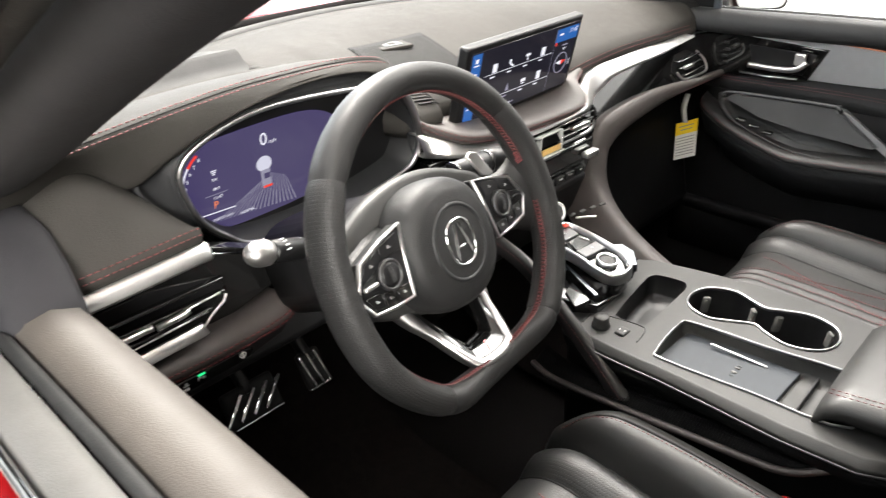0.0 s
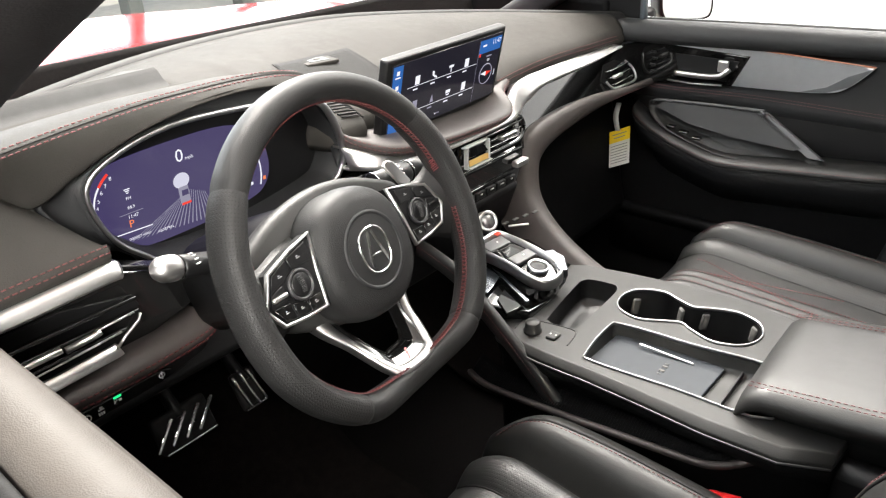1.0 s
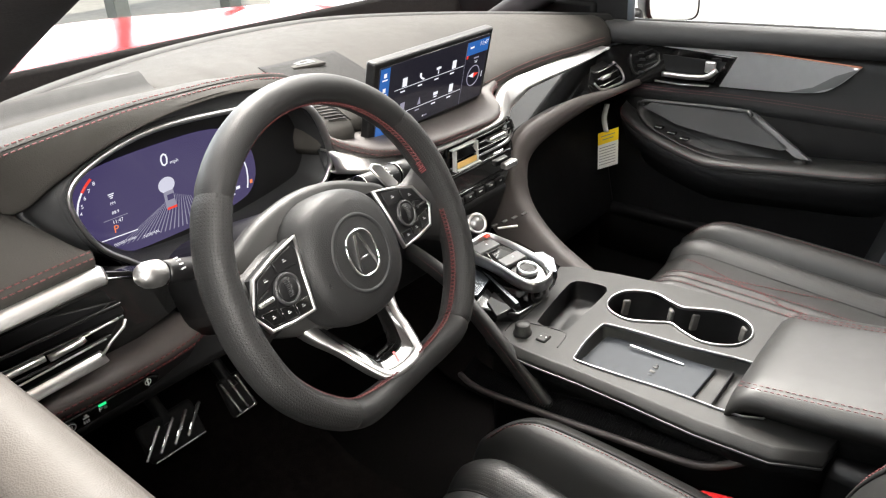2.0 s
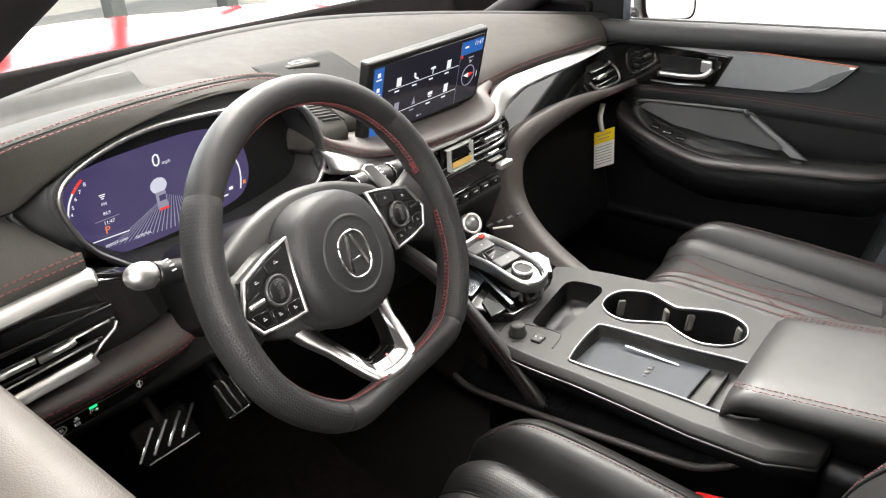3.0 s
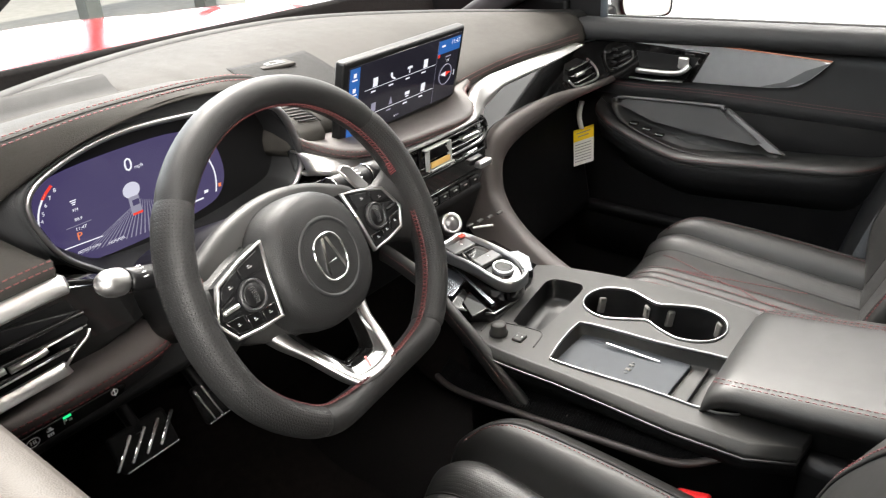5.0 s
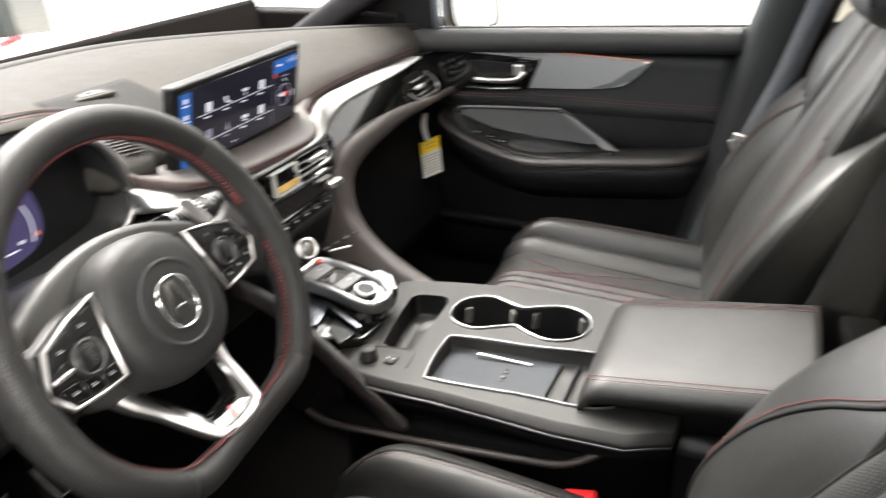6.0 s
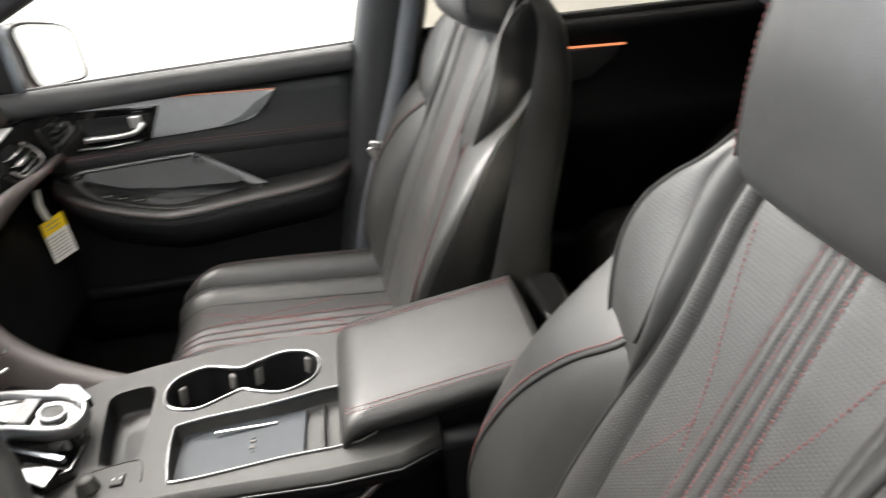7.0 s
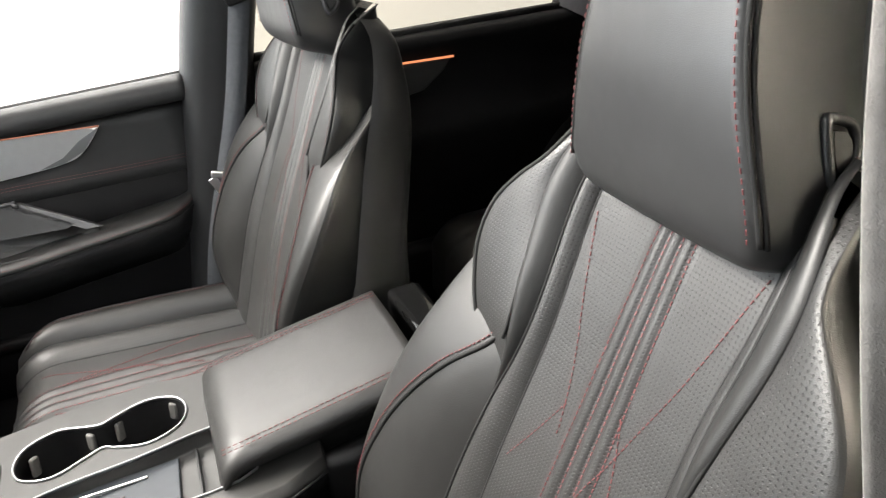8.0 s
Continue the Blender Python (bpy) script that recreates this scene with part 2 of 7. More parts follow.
ALU = plain("brushed_aluminium", (0.78, 0.80, 0.82), (0.82, 0.84, 0.86), 0.36, 1.0, scale=60, spread=0.03)
CHROME = plain("chrome", (0.8, 0.8, 0.8), (0.86, 0.86, 0.86), 0.1, 1.0, spread=0.04)
THREAD = plain("red_thread", (0.085, 0.012, 0.014), (0.115, 0.018, 0.02), 0.6, scale=300)
THREAD_RIM = plain("rim_thread", (0.075, 0.014, 0.014), (0.10, 0.02, 0.02), 0.6, scale=300)
THREAD_SEAT = plain("seat_thread", (0.13, 0.03, 0.032), (0.17, 0.042, 0.044), 0.6, scale=300)
THREAD_DARK = plain("dark_red_thread", (0.055, 0.011, 0.013), (0.08, 0.017, 0.018), 0.65, scale=300)
RUBBER = plain("rubber", (0.008, 0.008, 0.008), (0.014, 0.014, 0.014), 0.7, grain=0.0004, gloss=0.25)
CARPET = plain("carpet", (0.005, 0.0045, 0.0045), (0.009, 0.008, 0.0077), 0.95, scale=200, grain=0.003, grain_scale=900, gloss=0.08)
MAT_PILE = plain("mat_pile", (0.006, 0.005, 0.0047), (0.012, 0.0095, 0.0088), 0.95, scale=60, grain=0.003, grain_scale=900, gloss=0.08)
# black plastic, darkened further to hold the shade low in the cabin
SHADED_TRIM = plain("shaded_trim", (0.003, 0.003, 0.0032), (0.005, 0.005, 0.0054), 0.6, grain=0.0003, gloss=0.08)
PAINT_WHITE = plain("white_print", (0.6, 0.6, 0.6), (0.66, 0.66, 0.66), 0.5)
RED_PAINT = plain("red_car_paint", (0.11, 0.003, 0.004), (0.14, 0.004, 0.005), 0.12, 0.0, spread=0.03, gloss=0.04)


# ---- showroom round the car ----
FLOOR_TILE = plain("showroom_floor", (0.34, 0.32, 0.27), (0.40, 0.38, 0.33), 0.25, scale=3)
WALL_WHITE = plain("white_wall", (0.78, 0.78, 0.77), (0.83, 0.83, 0.82), 0.7, scale=2, grain=0.001, grain_scale=200)
# for the unseen west wall, greyed so less light bounces into the car
WALL_GREY = plain("grey_wall", (0.26, 0.26, 0.26), (0.31, 0.31, 0.31), 0.7, scale=2, grain=0.001, grain_scale=200)
CEIL_WHITE = plain("ceiling_paint", (0.74, 0.74, 0.73), (0.8, 0.8, 0.79), 0.8, scale=2)
MULLION = plain("mullion_paint", (0.055, 0.06, 0.055), (0.07, 0.075, 0.07), 0.4)
LIGHT_PANEL = glow("lit_panel", (1, 0.98, 0.95), 9.0, (0.8, 0.8, 0.8), 0.6)
# plain wall material that glows so the east side reads as pure white
GLOWING_WALL = glow("glowing_wall", (1, 1, 1), 1.08, (0.8, 0.8, 0.8), 0.6)


def structure(name, bm, mat, label="", category=""):
    return tagged(part(name, bm, mat), label, category, kind="structure")


bm = bmesh.new()
rbox(bm, (0, 0, -0.05), (14, 14, 0.1), 0)
structure("floor", bm, FLOOR_TILE, "pale polished showroom floor under the car", "floor")
bm = bmesh.new()
rbox(bm, (0, 0, 3.65), (14, 14, 0.1), 0)
structure("ceiling", bm, CEIL_WHITE, "white showroom ceiling", "ceiling")
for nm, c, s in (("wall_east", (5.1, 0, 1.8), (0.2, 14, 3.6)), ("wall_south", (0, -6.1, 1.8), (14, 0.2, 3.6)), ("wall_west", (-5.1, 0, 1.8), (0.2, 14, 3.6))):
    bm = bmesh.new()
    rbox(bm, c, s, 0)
    structure(nm, bm, {"wall_east": GLOWING_WALL, "wall_south": WALL_WHITE}.get(nm, WALL_GREY), "unseen grey wall closing the driver's side" if nm == "wall_west" else "bright white showroom wall", "wall")
# glazed front with uprights
bm = bmesh.new()
rbox(bm, (0, 6.1, 0.04), (14, 0.2, 0.08), 0)
rbox(bm, (0, 6.1, 3.4), (14, 0.2, 0.5), 0)
wall_n = structure("wall_north", bm, WALL_WHITE, "showroom front wall with tall glazing", "wall")
for x in (-4.6, -3.4, -2.2, -1.0, 0.2, 1.4, 2.6, 3.8):
    bm = bmesh.new()
    rbox(bm, (x, 6.1, 1.615), (0.14, 0.18, 3.07), 0.01)
    part("mullion", bm, MULLION, wall_n)
bm = bmesh.new()
rbox(bm, (0, 14, -0.15), (60, 15, 0.1), 0)
structure("ground", bm, plain("pale_paving", (0.42, 0.40, 0.34), (0.5, 0.48, 0.42), 0.9, scale=8), "sunlit pale paving outside the showroom", "ground")
# added plane whose glow stands for the daylit distance
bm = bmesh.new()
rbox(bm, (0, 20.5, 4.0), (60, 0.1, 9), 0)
structure("backdrop", bm, glow("glowing_backdrop", (1.0, 0.96, 0.86), 0.85, (0.5, 0.5, 0.48), 0.9), "plain glowing backdrop beyond the glass front", "backdrop")
for k, (x, y) in enumerate(((0, 2.2), (-2.2, -0.3), (2.4, -0.4), (0, -3.4))):
    bm = bmesh.new()
    rbox(bm, (x, y, 3.58), (1.6, 1.6, 0.04), 0.01)
    tagged(part("ceiling_light", bm, LIGHT_PANEL), "square lit panel set in the white ceiling", "ceiling light", "ceiling lights")

# ---- car body ----
GLASS, nt, bs = nodes_of("clear_glass")
bs.inputs["Base Color"].default_value, bs.inputs["Roughness"].default_value = (1, 1, 1, 1), 0.0
bs.inputs["Transmission Weight"].default_value, bs.inputs["IOR"].default_value = 1.0, 1.02
TINT, nt, bs = nodes_of("tinted_glass")
bs.inputs["Base Color"].default_value, bs.inputs["Roughness"].default_value = (0.40, 0.375, 0.325, 1), 0.0
bs.inputs["Transmission Weight"].default_value, bs.inputs["IOR"].default_value = 1.0, 1.02
HEADLINER = plain("headliner_cloth", (0.03, 0.03, 0.032), (0.04, 0.04, 0.042), 0.9, grain=0.0008, grain_scale=900)
PILLAR_TRIM = plain("pillar_trim", (0.016, 0.0155, 0.0175), (0.021, 0.0205, 0.023), 0.75, grain=0.0003, gloss=0.2)
PILLAR_GREY = plain("pale_rubber", (0.07, 0.068, 0.064), (0.09, 0.087, 0.083), 0.7, grain=0.0004)

car_body = tagged(thing("car_body", "red car body with pillars, roof, bonnet and windscreen surround", "car body"), kind="structure")


def pillar(name, pts, w, d, mat, label, up=(0, 0, 1)):
    bm = bmesh.new()
    sweep(bm, spline(pts, 6), ring(20, w, d, 3.2), up)
    return part(name, bm, mat, car_body, label)


# windscreen pillars, with their seals
for s, side in ((-1, "driver"), (1, "passenger")):
    path = [V(s * 0.715, 0.60, 0.955), V(s * 0.705, 0.37, 1.085), V(s * 0.695, 0.16, 1.185), V(s * 0.69, -0.04, 1.285), V(s * 0.68, -0.20, 1.36), V(s * 0.665, -0.42, 1.455), V(s * 0.65, -0.62, 1.50)]
    if s > 0:
        path = [p + V(0, 0.05, 0.05) for p in path]
    pillar("windscreen_pillar", path, 0.036, 0.03, PILLAR_TRIM, "dark moulded windscreen pillar")
    bm = bmesh.new()
    tube(bm, spline([p + V(s * 0.05, -0.01, 0.004) for p in path], 6), 0.011, 10)
    part("door_seal", bm, RUBBER, car_body, "black rubber door seal")
    bm = bmesh.new()
    sweep(bm, spline([p + V(s * 0.088, -0.02, 0.012) for p in path], 6), ring(14, 0.03, 0.02, 3))
    part("door_frame", bm, PILLAR_TRIM, car_body, "dark upper door frame")
    # middle pillar
    bm = bmesh.new()
    rows = []
    for z, y, x in ((0.40, -0.30, 0.735), (0.80, -0.335, 0.74), (1.0, -0.372, 0.735), (1.18, -0.425, 0.725), (1.33, -0.468, 0.712), (1.50, -0.55, 0.68)) if s < 0 else ((0.40, -0.22, 0.745), (0.62, -0.272, 0.745), (0.82, -0.313, 0.745), (1.06, -0.358, 0.74), (1.15, -0.38, 0.735), (1.33, -0.43, 0.722), (1.50, -0.51, 0.69)):
        rows.append([V(s * (x + a), y - b, z) for a, b in ((0.05, 0.0), (0.012, 0.0), (-0.03, 0.006), (-0.048, 0.02), (-0.055, 0.04), (-0.055, 0.10), (-0.04, 0.125), (0.0, 0.14), (0.05, 0.14))])
    sheet(bm, rows)
    part("middle_pillar", bm, PILLAR_TRIM if s < 0 else SOFT, car_body, "moulded middle pillar with belt slot")
    pillar("roof_rail", [V(s * 0.66, -0.40, 1.49), V(s * 0.66, -0.8, 1.53), V(s * 0.66, -1.2, 1.53), V(s * 0.64, -2.0, 1.48)], 0.045, 0.04, HEADLINER, "dark cloth roof rail")
    # door sill, kick panel and rear quarter
    bm = bmesh.new()
    rbox(bm, (s * 0.775, -0.4, 0.44), (0.13, 3.0, 0.30), 0.02)
    part("door_sill", bm, PLASTIC, car_body, "dark door sill")
    bm = bmesh.new()
    rbox(bm, (s * 0.765, 0.62, 0.75), (0.05, 0.5, 0.66), 0.01)
    part("kick_panel", bm, SHADED_TRIM, car_body, "dark kick panel")
    rd = thing("rear_door", "black rear door trim in shade with thin amber light strip", "car door", (s * 0.76, -0.9, 0.5), "rear doors")
    bm = bmesh.new()
    rows = []
    for z, x in ((1.064, 0.80), (1.062, 0.765), (1.055, 0.744), (1.035, 0.738), (1.015, 0.745), (0.98, 0.748), (0.93, 0.745), (0.88, 0.70), (0.84, 0.69), (0.78, 0.72), (0.55, 0.745)):
        rows.append([V(s * x, -0.44 - 1.1 * k / 12, z) for k in range(13)])
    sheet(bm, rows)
    part("door_panel", bm, SHADED_TRIM, rd, "black moulded rear door panel", solid=0.02, face=(-s, 0, 0.2))
    bm = bmesh.new()
    slab(bm, [(-0.5, 1.004), (-0.92, 1.006), (-0.90, 0.98), (-0.85, 0.945), (-0.78, 0.935), (-0.5, 0.93)], lambda a, b, c: V(s * (0.738 - c), a, b), 0.01, 0.003)
    part("inlay", bm, plain("dark_inlay" + side, (0.035, 0.036, 0.038), (0.045, 0.046, 0.048), 0.4, 0.8), rd, "dark metal inlay")
    bm = bmesh.new()
    tube(bm, [V(s * 0.735, -0.66, 1.0138), V(s * 0.735, -0.75, 1.0135), V(s * 0.735, -0.925, 1.008)], 0.0025, 8)
    part("light_strip", bm, glow("amber_rear" + side, (1, 0.32, 0.14), 1.0), rd, "thin glowing amber light strip")
    bm = bmesh.new()
    sweep(bm, [V(s * 0.785, -0.5, 1.066), V(s * 0.785, -1.5, 1.066)], ring(12, 0.012, 0.010, 3))
    part("window_seal", bm, RUBBER, rd, "black rubber window seal")
    bm = bmesh.new()
    sheet(bm, [[V(s * 0.785, -0.48, 1.07), V(s * 0.785, -1.5, 1.07)], [V(s * 0.70, -0.6, 1.49), V(s * 0.70, -1.5, 1.49)]])
    part("rear_window", bm, TINT, rd, "tinted rear window pane", solid=0.004).visible_shadow = s < 0
    bm = bmesh.new()
    sweep(bm, [V(s * 0.755, -1.25, 1.05), V(s * 0.73, -1.35, 1.25), V(s * 0.68, -1.45, 1.5)], ring(14, 0.04, 0.09, 3), (1, 0, 0))
    part("rear_pillar", bm, PILLAR_TRIM, car_body, "dark rear pillar")
    bm = bmesh.new()
    sheet(bm, [[V(s * x, -0.385 - 1.62 * k / 16, z) for k in range(17)] for x, z in ((0.81, 1.058), (0.835, 1.04), (0.862, 0.98), (0.876, 0.88), (0.876, 0.64), (0.84, 0.42))])
    part("outer_skin", bm, RED_PAINT, rd, "glossy red outer door skin", solid=0.004, face=(s, 0, 0.3))
    bm = bmesh.new()
    sheet(bm, [[V(s * x, 0.445 + 1.0 * k / 16, z - 0.12 * (k / 16) ** 2) for k in range(17)] for x, z in ((0.80, 0.99), (0.83, 0.97), (0.862, 0.90), (0.876, 0.80), (0.876, 0.62), (0.84, 0.42))])
    part("front_wing", bm, RED_PAINT, car_body, "glossy red front wing", solid=0.004, face=(s, 0, 0.3))
bm = bmesh.new()
sheet(bm, [[V(x * (1 - 0.01 * k), -0.40 - 0.18 * k, 1.51 + 0.04 * math.sin(k / 9 * math.pi) - 0.02 * (x / 0.66) ** 2) for x in [i * 0.07 for i in range(-10, 11)]] for k in range(10)])
part("headliner", bm, HEADLINER, car_body, "dark cloth headliner under the roof", solid=0.03, face=(0, 0, -1))
bm = bmesh.new()
sheet(bm, [[V(x * (1 - 0.01 * k), -0.39 - 0.18 * k, 1.56 + 0.04 * math.sin(k / 9 * math.pi) - 0.03 * (x / 0.66) ** 2) for x in [i * 0.073 for i in range(-10, 11)]] for k in range(10)])
part("roof", bm, RED_PAINT, car_body, "glossy red outer roof", solid=0.006, face=(0, 0, 1))
# floor pan and bulkheads
bm = bmesh.new()
rbox(bm, (0, -0.55, 0.36), (1.5, 3.0, 0.06), 0.01)
part("floor_pan", bm, CARPET, car_body, "dark carpeted floor pan")
bm = bmesh.new()
rbox(bm, (0, 0.70, 0.72), (1.5, 0.05, 0.78), 0.01, Euler((radians(-14), 0, 0)).to_matrix())
part("bulkhead", bm, CARPET, car_body, "dark carpeted front bulkhead")
bm = bmesh.new()
rbox(bm, (0, -2.0, 0.95), (1.5, 0.06, 1.2), 0.01)
part("rear_bulkhead", bm, CARPET, car_body, "dark rear load cover")
# windscreen foot, wiper cowl and bonnet


def ws_base(x):
    return 0.675 - 0.62 * x * x


def ws_height(x):
    """Height of the dash top's far edge; it falls towards the passenger's pillar."""
    return flow(x, ((-0.75, 1.107), (0.12, 1.107), (0.4, 1.088), (0.75, 1.052)))


bm = bmesh.new()
sheet(bm, [[V(x, ws_base(x) + dy, z + ws_height(x) - 1.107) for x in [i * 0.0375 for i in range(-20, 21)]] for dy, z in ((-0.01, 1.085), (0.004, 1.108), (0.016, 1.112), (0.05, 1.10), (0.10, 1.078), (0.13, 1.05))])
part("windscreen_cowl", bm, RUBBER, car_body, "black windscreen foot seal", solid=0.01)
bm = bmesh.new()
sheet(bm, [[V(x, ws_base(x) + 0.12 + 1.25 * v, 1.07 + 0.03 * math.sin(min(v * 3, 1) * 1.57) - 0.16 * v * v - 0.10 * (x / 0.8) ** 2 + 0.02 * math.exp(-((abs(x) - 0.45) / 0.08) ** 2)) for x in [i * 0.04 for i in range(-21, 22)]] for v in [k / 20 for k in range(21)]])
part("bonnet", bm, RED_PAINT, car_body, "glossy metallic red bonnet", solid=0.01)

# ---- doors ----


def door(s, side, driver):
    """Front door; s is the side, -1 the driver's."""
    d = thing("front_door", ("closed driver's door with its window down, pale leather sill" if driver else "black door trim with aluminium inlay, red stitching and grab handle pocket"), "car door", (s * 0.74, 0, 0.5))
    X = lambda x: s * x
    # sill roll along the window
    bm = bmesh.new()
    sill = spline([V(X(0.735), 0.44, 1.02), V(X(0.722), 0.25, 1.028), V(X(0.72), 0.05, 1.036), V(X(0.722), -0.20, 1.044), V(X(0.728), -0.36, 1.048)], 8)
    sill = [p - V(X(0.021 if driver else 0.0), 0, 0) for p in sill]
    prof = [(0.030, 0.0), (0.029, 0.012), (0.02, 0.018), (0.0, 0.021), (-0.02, 0.014), (-0.028, 0.0), (-0.024, -0.018), (-0.014, -0.034), (0.02, -0.034)] if driver else [(0.045, 0.0), (0.044, 0.012), (0.03, 0.019), (0.01, 0.019), (-0.004, 0.010), (-0.010, -0.002), (-0.010, -0.016), (-0.004, -0.026), (0.03, -0.03)]
    sweep(bm, sill, [(-a * s, b) for a, b in prof] if s > 0 else [(a, b) for a, b in prof][::-1])
    part("sill_trim", bm, SILL_SKIN if driver else SOFT, d, "padded leather window sill")
    bm = bmesh.new()
    for ox, oz, r in ((0.037, 0.010, 0.006),) if driver else ((0.052, 0.013, 0.006), (0.066, 0.010, 0.007)):
        tube(bm, [p + V(X(ox), 0, oz) for p in sill], r, 8)
    part("window_seal", bm, RUBBER, d, "black rubber window seal")
    bm = bmesh.new()
    tube(bm, [p + V(X(0.082), 0, 0.008) for p in sill], 0.004 if driver else 0.007, 8)
    part("window_strip", bm, CHROME, d, "bright metal window strip")
    if driver:
        bm = bmesh.new()
        sheet(bm, [[p + V(X(ox), 0, oz) for p in sill] for ox, oz in ((0.042, -0.004), (0.045, 0.012), (0.052, 0.0155), (0.066, 0.0145), (0.074, 0.010), (0.078, 0.0))])
        part("weather_strip", bm, PILLAR_GREY, d, "pale rubber weather strip", solid=0.003, face=(0, 0, 1))
    bm = bmesh.new()
    sheet(bm, [[p + V(X(ox), 0, oz) for p in sill] for ox, oz in ((0.086, 0.004), (0.10, -0.01), (0.125, -0.06), (0.14, -0.16), (0.14, -0.4), (0.10, -0.62))])
    part("outer_skin", bm, RED_PAINT, d, "glossy red outer door skin", solid=0.004, face=(s, 0, 0.3))
    # inner panel
    bm = bmesh.new()
    rows = []
    for z, x in ((1.02, 0.748), (0.985, 0.748), (0.94, 0.747), (0.90, 0.745), (0.88, 0.742), (0.80, 0.752), (0.72, 0.748), (0.60, 0.748), (0.46, 0.752)):
        rows.append([V(X(x), 0.44 - 0.80 * k / 16, z) for k in range(17)])
    sheet(bm, rows[:5])
    part("door_panel", bm, SOFT, d, "black moulded door panel", solid=0.02, face=(-s, 0, 0))
    # the lower panel's plastic has the footwell shade in its colour
    bm = bmesh.new()
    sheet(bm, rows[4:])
    part("lower_panel", bm, SHADED_TRIM, d, "black plastic lower door panel", solid=0.02, face=(-s, 0, 0))
    if driver:
        # front corner of the door, rising to the windscreen pillar
        bm = bmesh.new()
        rows = []
        for y, z, xi in ((0.135, 1.030, 0.676), (0.15, 1.058, 0.672), (0.175, 1.082, 0.669), (0.20, 1.104, 0.669), (0.26, 1.122, 0.672), (0.34, 1.095, 0.676), (0.44, 1.05, 0.68)):
            rows.append([V(X(xi + 0.008), y, 0.98), V(X(xi), y, z - 0.035), V(X(xi), y, z - 0.012), V(X(xi + 0.006), y, z - 0.003), V(X(xi + 0.02), y, z), V(X(xi + 0.05), y, z - 0.002), V(X(xi + 0.065), y, z - 0.02)])
        sheet(bm, rows)
        part("door_corner", bm, PILLAR_TRIM, d, "dark moulded front corner of the door", solid=0.004, face=(1, 0, 1))
        return d
    # aluminium inlay
    face = lambda a, b, c: V(X(0.737 - c), a, b)
    bm = bmesh.new()
    top = spline([V(0.262, 1.008, 0), V(0.15, 1.012, 0), V(0.0, 1.006, 0), V(-0.192, 0.998, 0)], 6)
    low = spline([V(-0.192, 0.998, 0), V(-0.155, 0.958, 0), V(-0.115, 0.941, 0), V(0.0, 0.932, 0), V(0.22, 0.925, 0)], 6)
    slab(bm, [(p.x, p.y) for p in top] + [(p.x, p.y) for p in low[1:]], face, 0.012, 0.004)
    part("inlay", bm, ALU, d, "satin aluminium door inlay")
    bm = bmesh.new()
    tube(bm, [face(p.x, p.y + 0.002, 0.001) for p in top], 0.0014, 8)
    part("light_strip", bm, glow("amber_glow", (1, 0.42, 0.26), 0.4), d, "thin glowing amber light strip")
    # gloss panel with the lever cup
    face2 = lambda a, b, c: V(X(0.733 - c), a, b)
    bm = bmesh.new()
    slab(bm, [(0.335, 0.985), (0.262, 1.005), (0.20, 1.0), (0.036, 0.994), (0.066, 0.928), (0.225, 0.917), (0.29, 0.912), (0.335, 0.93)], face2, 0.012, 0.003)
    panel = part("lever_panel", bm, GLOSS, d, "gloss black panel round the door lever")
    bm = bmesh.new()
    slab(bm, [(0.193, 0.984), (0.055, 0.982), (0.078, 0.937), (0.18, 0.937)], lambda a, b, c: V(X(0.7315 - c), a, b), 0.004, 0.001)
    part("lever_cup", bm, PLASTIC, d, "recessed dark lever cup")
    bm = bmesh.new()
    sweep(bm, spline([V(X(0.722), 0.185, 0.945), V(X(0.716), 0.12, 0.947), V(X(0.712), 0.085, 0.953), V(X(0.716), 0.068, 0.968)], 6), ring(12, 0.006, 0.0055, 3))
    rbox(bm, (X(0.717), 0.082, 0.972), (0.008, 0.022, 0.024), 0.003)
    part("door_lever", bm, SILVER, d, "satin silver door lever")
    bm = bmesh.new()
    tube(bm, [V(X(0.7305), 0.205, 0.925), V(X(0.7295), 0.15, 0.9245), V(X(0.7295), 0.085, 0.929)], 0.0018, 6)
    part("panel_edge", bm, SILVER, d, "thin bright line under the lever")
    bm = bmesh.new()
    tube(bm, spline([V(X(0.7325), 0.335, 0.987), V(X(0.7325), 0.29, 1.0), V(X(0.7335), 0.262, 1.0085), V(X(0.735), 0.15, 1.0135)], 6), 0.0022, 6)
    part("inlay_edge", bm, ALU, d, "thin aluminium edge over the gloss panel")
    # facet lies flat; a darker aluminium copy gives it the shade of a tilt
    bm = bmesh.new()
    slab(bm, [(-0.192, 0.998), (-0.155, 0.958), (-0.115, 0.941), (-0.07, 0.937), (-0.115, 0.952), (-0.15, 0.978)], lambda a, b, c: V(X(0.7365 - c), a, b), 0.004, 0.0)
    part("inlay_facet", bm, plain("shaded_aluminium", (0.36, 0.375, 0.39), (0.40, 0.415, 0.43), 0.34, 1.0), d, "lower facet of the inlay, its shade in the colour")
    for k in range(4):
        bm = bmesh.new()
        rbox(bm, (X(0.731), 0.243 - 0.004 * (k % 2), 0.982 - 0.014 * k), (0.004, 0.013, 0.005), 0.0015)
        b = part("seat_button", bm, PLASTIC, d)
    # padded middle with red stitching
    bm = bmesh.new()
    line = spline([V(X(0.738), 0.31, 0.912), V(X(0.733), 0.2, 0.911), V(X(0.731), 0.0, 0.918), V(X(0.734), -0.2, 0.915), V(X(0.738), -0.35, 0.914)], 10)
    dashes(bm, line, up=(-s, 0, 0.3), lift=0.001)
    dashes(bm, [p + V(0, 0, -0.006) for p in line], up=(-s, 0, 0.3), lift=0.001)
